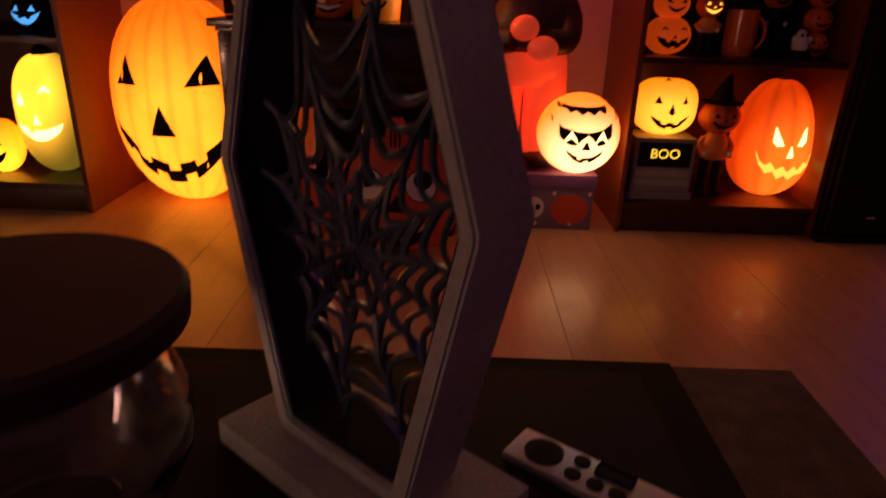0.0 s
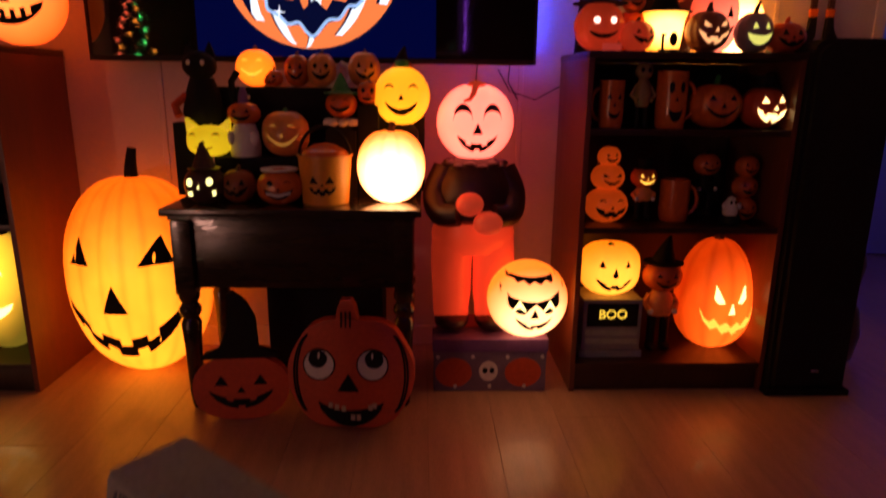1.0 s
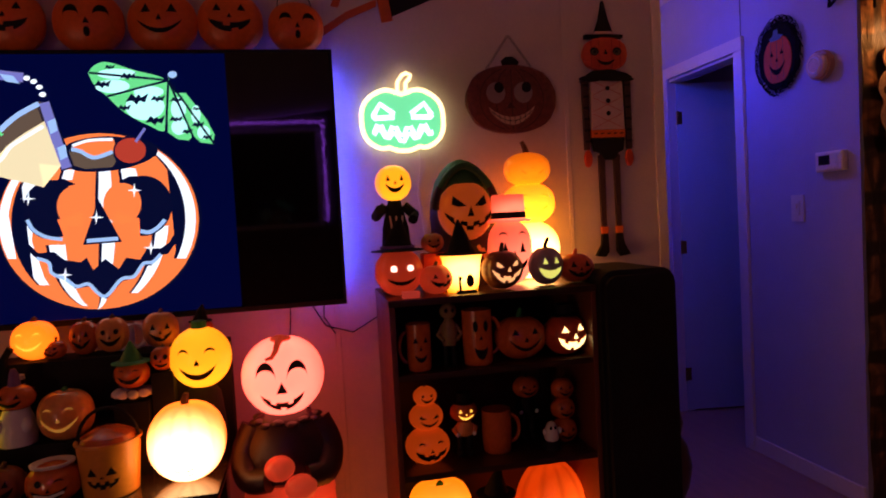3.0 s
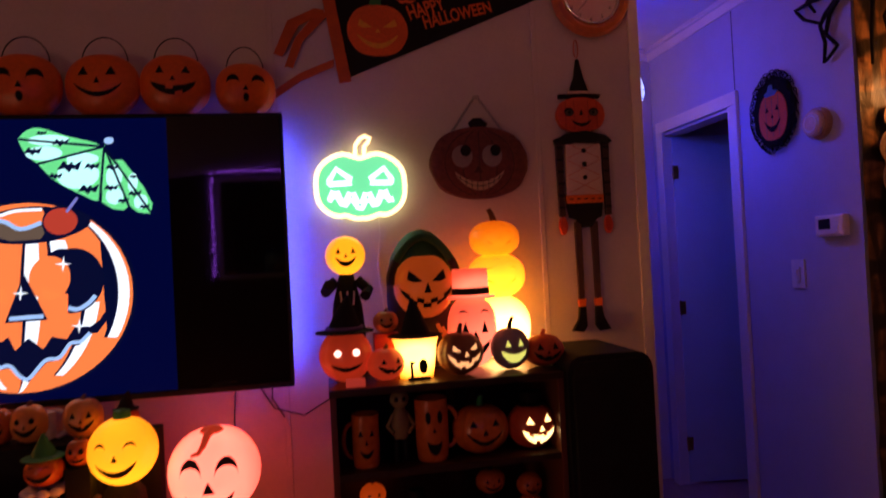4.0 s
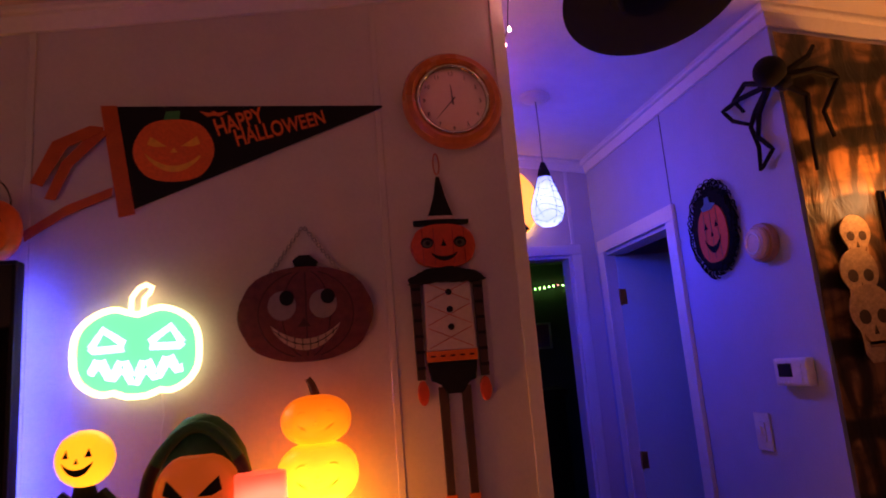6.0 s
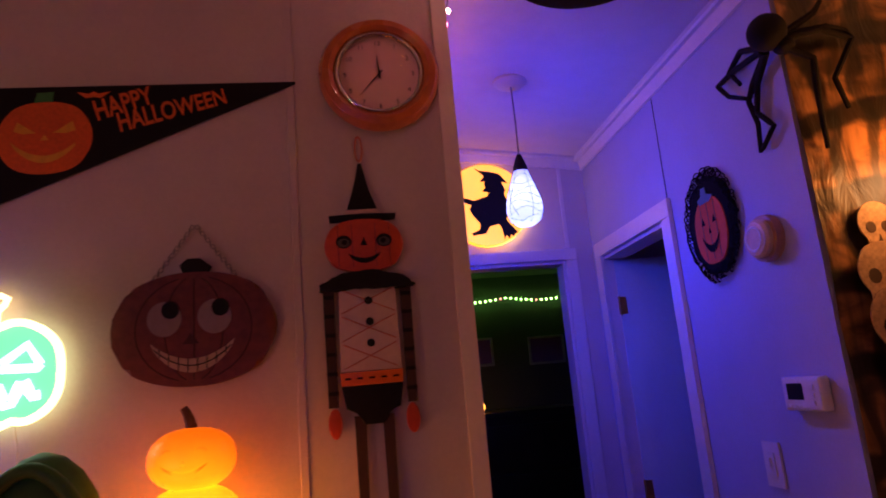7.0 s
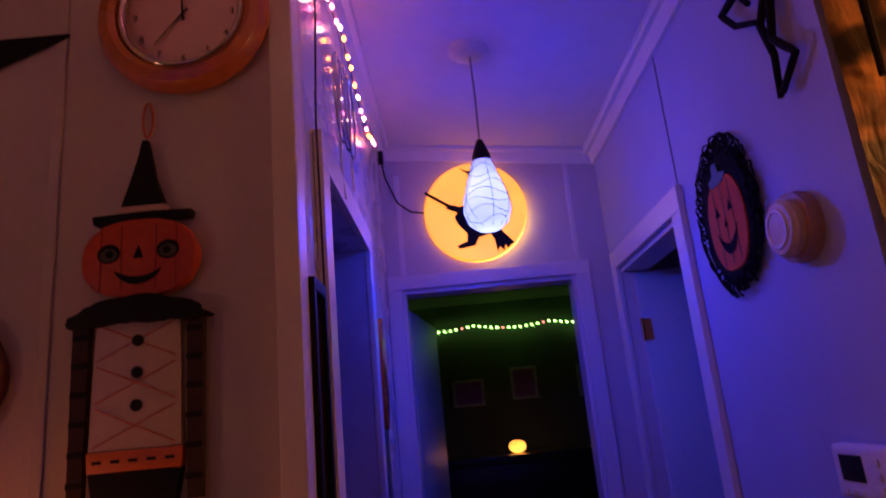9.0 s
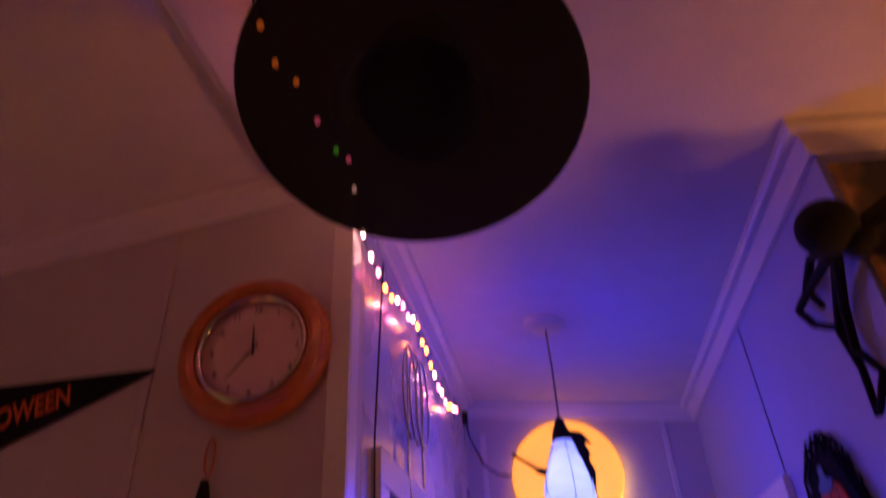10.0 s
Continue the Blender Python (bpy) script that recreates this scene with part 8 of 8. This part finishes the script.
part("tabletop", cube(-0.6, 0.53, -0.42, 0.545, CT - 0.03, CT, 0.006), LOWTABLE, ctab)
for x in (-0.56, 0.45):
    for y in (-0.38, 0.46):
        part("leg", cube(x, x + 0.05, y, y + 0.05, 0.0145, CT - 0.0305, 0.004), TABLEWOOD, ctab)
bm = bmesh.new()
box(bm, -0.5, 0.44, 0.485, 0.5, CT - 0.1, CT - 0.0305)
part("apron", bm, TABLEWOOD, ctab)
# coffin-shaped web stand
cof = thing("coffin_web_stand", (0.246, 0.5, CT), "grey-green coffin-shaped frame filled with black spider web", "ornament", rz=-40)
part("foot", cube(-0.105, 0.105, -0.05, 0.05, 0, 0.02, 0.003), STONE, cof)
H0, HS, HT = 0.021, 0.214, 0.345
outer = [(-0.062, H0), (0.062, H0), (0.108, HS), (0.064, HT), (-0.064, HT), (-0.108, HS)]
cxm, czm = 0.0, 0.19
inner = [(-0.051, H0 + 0.014), (0.051, H0 + 0.014), (0.096, HS - 0.001), (0.056, HT - 0.012), (-0.056, HT - 0.012), (-0.096, HS - 0.001)]
bm = bmesh.new()
rings = [[bm.verts.new((x, y, z)) for x, z in sh] for sh, y in ((outer, -0.025), (inner, -0.025), (inner, 0.025), (outer, 0.025))]
for q in range(4):
    a, b3 = rings[q], rings[(q + 1) % 4]
    for i in range(6):
        bm.faces.new((a[i], a[(i + 1) % 6], b3[(i + 1) % 6], b3[i]))
bmesh.ops.recalc_face_normals(bm, faces=bm.faces)
bmesh.ops.bevel(bm, geom=list(bm.edges), offset=0.002, segments=2, affect="EDGES")
part("border", bm, STONE, cof)
bm = bmesh.new()
lining = [[bm.verts.new((x * k_, y, 0.19 + (z - 0.19) * k_)) for x, z in inner] for k_, y in ((0.995, -0.021), (0.975, -0.021), (0.975, 0.024), (0.995, 0.024))]
for q in range(4):
    for i in range(6):
        bm.faces.new((lining[q][i], lining[q][(i + 1) % 6], lining[(q + 1) % 4][(i + 1) % 6], lining[(q + 1) % 4][i]))
bmesh.ops.recalc_face_normals(bm, faces=bm.faces)
part("lining", bm, MATT_BLACK, cof, "black inner lining")
bm = bmesh.new()
WEB = mat("black_resin_web", (0.04, 0.06, 0.075), 0.3, vary=0.3)
web = part("web", ball(bmesh.new(), (-0.005, 0.0, 0.172), 0.006, 0.004, 0.006, 10, 6), WEB, cof, "black moulded spider web")
hub = Vector((-0.005, 0.0, 0.172))
spokes = []
for k in range(14):
    a = 2 * math.pi * k / 14 + 0.1
    d = Vector((math.cos(a), 0, math.sin(a)))
    best = 1.0
    for i in range(6):
        p0, p1 = Vector((inner[i][0], 0, inner[i][1])), Vector((inner[(i + 1) % 6][0], 0, inner[(i + 1) % 6][1]))
        e = p1 - p0
        den = d.x * e.z - d.z * e.x
        if abs(den) < 1e-9:
            continue
        t = ((p0.x - hub.x) * e.z - (p0.z - hub.z) * e.x) / den
        s = ((p0.x - hub.x) * d.z - (p0.z - hub.z) * d.x) / den
        if t > 0 and -1e-6 <= s <= 1.000001:
            best = min(best, t)
    spokes.append(hub + d * best)
    part("spoke", tube(bmesh.new(), [hub.lerp(spokes[-1], q / 6) + Vector((0.002 * rng.random(), 0.004 * math.sin(q * 2 + k), 0)) for q in range(7)], 0.0026, 6), WEB, web)
for r in (0.16, 0.3, 0.44, 0.58, 0.72, 0.87):
    for k in range(14):
        a, b3 = hub.lerp(spokes[k], r), hub.lerp(spokes[(k + 1) % 14], r)
        pts = []
        for q in range(9):
            u = q / 8
            sag = 4 * u * (1 - u)
            pts.append(a.lerp(b3, u).lerp(hub, 0.17 * sag) + Vector((0, 0.004 * sag * math.sin(k + r * 9), -0.004 * sag)))
        part("thread", tube(bmesh.new(), pts, 0.002 + 0.001 * rng.random(), 5), WEB, web)
# glass jar with a black lid
jar = thing("lidded_glass_jar", (0.056, 0.442, CT - 0.0), "round clear glass jar with a thick dark wooden lid", "jar")
m, n, l, b = nodes_of("clear_glass")
b.inputs["Base Color"].default_value, b.inputs["Roughness"].default_value, b.inputs["Transmission Weight"].default_value, b.inputs["IOR"].default_value = (0.9, 0.93, 0.95, 1), 0.04, 1.0, 1.45
jg = part("glass", lathe(bmesh.new(), [(0.045, 0.001), (0.07, 0.01), (0.092, 0.055), (0.094, 0.08), (0.082, 0.117), (0.062, 0.136), (0.06, 0.134), (0.079, 0.115), (0.09, 0.08), (0.088, 0.062), (0.067, 0.014), (0.045, 0.005)], seg=40, cap=False), m, jar)
jg.visible_shadow = False
part("lid", lathe(bmesh.new(), [(0.06, 0.121), (0.093, 0.1365), (0.099, 0.141), (0.1, 0.157), (0.096, 0.162), (0.04, 0.163)], seg=48), mat("lid_wood", (0.028, 0.013, 0.009), 0.6, vary=0.35, scale=12, stretch=(8, 1, 1)), jar)
# remote
rem = thing("remote_control", (0.413, 0.492, CT + 0.0005), "slim silver remote control with black round buttons", "remote", rz=-36)
part("body", cube(-0.072, 0.072, -0.018, 0.018, 0, 0.0075, 0.003), mat("brushed_silver", (0.55, 0.55, 0.53), 0.35, metal=0.6, vary=0.08, scale=60), rem)
part("click_ring", lathe(bmesh.new(), [(0.0145, 0.0076), (0.0145, 0.0088), (0.012, 0.0092)], (-0.047, 0, 0), 28), BLACK, rem)
part("centre_button", lathe(bmesh.new(), [(0.008, 0.0093), (0.008, 0.0098)], (-0.047, 0, 0), 24), MATT_BLACK, rem)
for k, (x, y) in enumerate(((-0.02, 0.008), (-0.02, -0.008), (-0.003, -0.008), (0.013, -0.008))):
    part("button", lathe(bmesh.new(), [(0.006, 0.0076), (0.006, 0.009), (0.005, 0.0093)], (x, y, 0), 20), BLACK, rem)
part("volume_rocker", cube(-0.009, 0.019, 0.002, 0.014, 0.0076, 0.0092, 0.003), BLACK, rem)

# ---------- behind the camera: lit window and lit tree, seen in the screen's reflection ----------
pl = thing("purple_window_lights", (0, 0, 0), "purple string lights round a dark window", "string lights")
PB = add_mesh("bulb", ball(bmesh.new(), (0, 0, 0), 0.011, seg=8, rings=6), lit("bulb_violet", (0.4, 0.08, 1.0), 17.0))
pp = [(-0.3, -2.67, z) for z in np.arange(1.3, 2.38, 0.035)] + [(x, -2.67, 2.38) for x in np.arange(-0.3, 0.82, 0.035)] + [(0.82, -2.67, z) for z in np.arange(2.38, 1.3, -0.035)]
wire = bmesh.new()
tube(wire, pp, 0.003, 5)
part("wire", wire, BLACK, pl)
for p in pp:
    o = new("bulb", PB)
    o.parent, o.location = pl, (p[0] + 0.02 * (rng.random() - 0.5), p[1], p[2] + 0.02 * (rng.random() - 0.5))
w_ = tagged(new("window_1"), "dark night window behind the room", "window", kind="structure")
w_.matrix_basis = pose(0.26, -2.698, 1.25)
bm = bmesh.new()
for q in ((-0.52, 0.52, 0, 0.05), (-0.52, 0.52, 1.02, 1.07), (-0.52, -0.47, 0.0505, 1.0195), (0.47, 0.52, 0.0505, 1.0195)):
    box(bm, q[0], q[1], 0, 0.02, q[2], q[3], 0.003)
part("window_frame", bm, TRIM, w_)
part("pane", cube(-0.469, 0.469, 0.001, 0.008, 0.051, 1.019), SCREEN, w_)
tr = thing("lit_black_tree", (-2.5, -2.3, 0), "small dark tinsel tree with red and green lights", "tree")
bm = bmesh.new()
tube(bm, [(0, 0, 0), (0.01, 0, 0.5), (0, 0, 1.75)], 0.025, 8, 0, 0.006)
part("trunk", bm, BLACK, tr)
bm = bmesh.new()
for k in range(420):
    z = 0.45 + 1.3 * rng.random()
    a = 2 * math.pi * rng.random()
    r = (1.85 - z) * 0.3
    p0 = Vector((0, 0, z + 0.05))
    p1 = Vector((r * math.cos(a), r * math.sin(a), z - 0.06))
    side = Vector((-math.sin(a), math.cos(a), 0)) * 0.02
    for q in range(4):
        c = p0.lerp(p1, 0.3 + 0.2 * q)
        bm.faces.new([bm.verts.new(c + side * 1.5), bm.verts.new(c - side * 1.5), bm.verts.new(c + (p1 - p0) * 0.2)])
part("needles", bm, MATT_BLACK, tr, smooth=False)
TB = [add_mesh("bulb", ball(bmesh.new(), (0, 0, 0), 0.012, seg=8, rings=6), lit(nm, c, 45.0)) for nm, c in (("bulb_red", (1.0, 0.12, 0.05)), ("bulb_orange", (1.0, 0.3, 0.03)), ("bulb_deep_green", (0.1, 1.0, 0.2)))]
for k in range(46):
    z = 0.6 + 1.15 * k / 46
    a = k * 2.4
    r = (1.85 - z) * 0.3
    o = new("bulb", TB[(0, 1, 1, 0, 2)[k % 5]])
    o.parent, o.location = tr, (r * math.cos(a), r * math.sin(a), z)

# ---------- floor planks, last ----------
plank_mesh = {}
rng = random.Random(7)
PW, PL = 0.19, 1.21
for i in range(-8, 19):
    x = i * PW
    y = 0.0 - rng.random() * PL
    while y < EY - 0.03:
        y0, y1 = max(y, -0.3), min(y + PL, EY + 0.09)
        y += PL
        if y1 - y0 < 0.003:
            continue
        key = round(y1 - y0, 4)
        if key not in plank_mesh:
            plank_mesh[key] = add_mesh("plank", cube(0.0004, PW - 0.0004, 0.0004, y1 - y0 - 0.0004, -0.0055, 0.0, 0.0005, seg=1), FLOOR, False)
        ob = new("plank", plank_mesh[key])
        ob.parent, ob.location = floor, (x, y0, 0)
rest = bmesh.new()
box(rest, -3.0, -8 * PW - 0.001, -2.8, EY + 0.1, -0.0055, 0)
box(rest, 19 * PW + 0.001, 5.1, -2.8, 2.6, -0.0055, 0)
box(rest, -8 * PW, 19 * PW, -2.8, -0.301, -0.0055, 0)
tagged(part("floor_rest", rest, FLOOR, floor, smooth=False), kind="stuff")
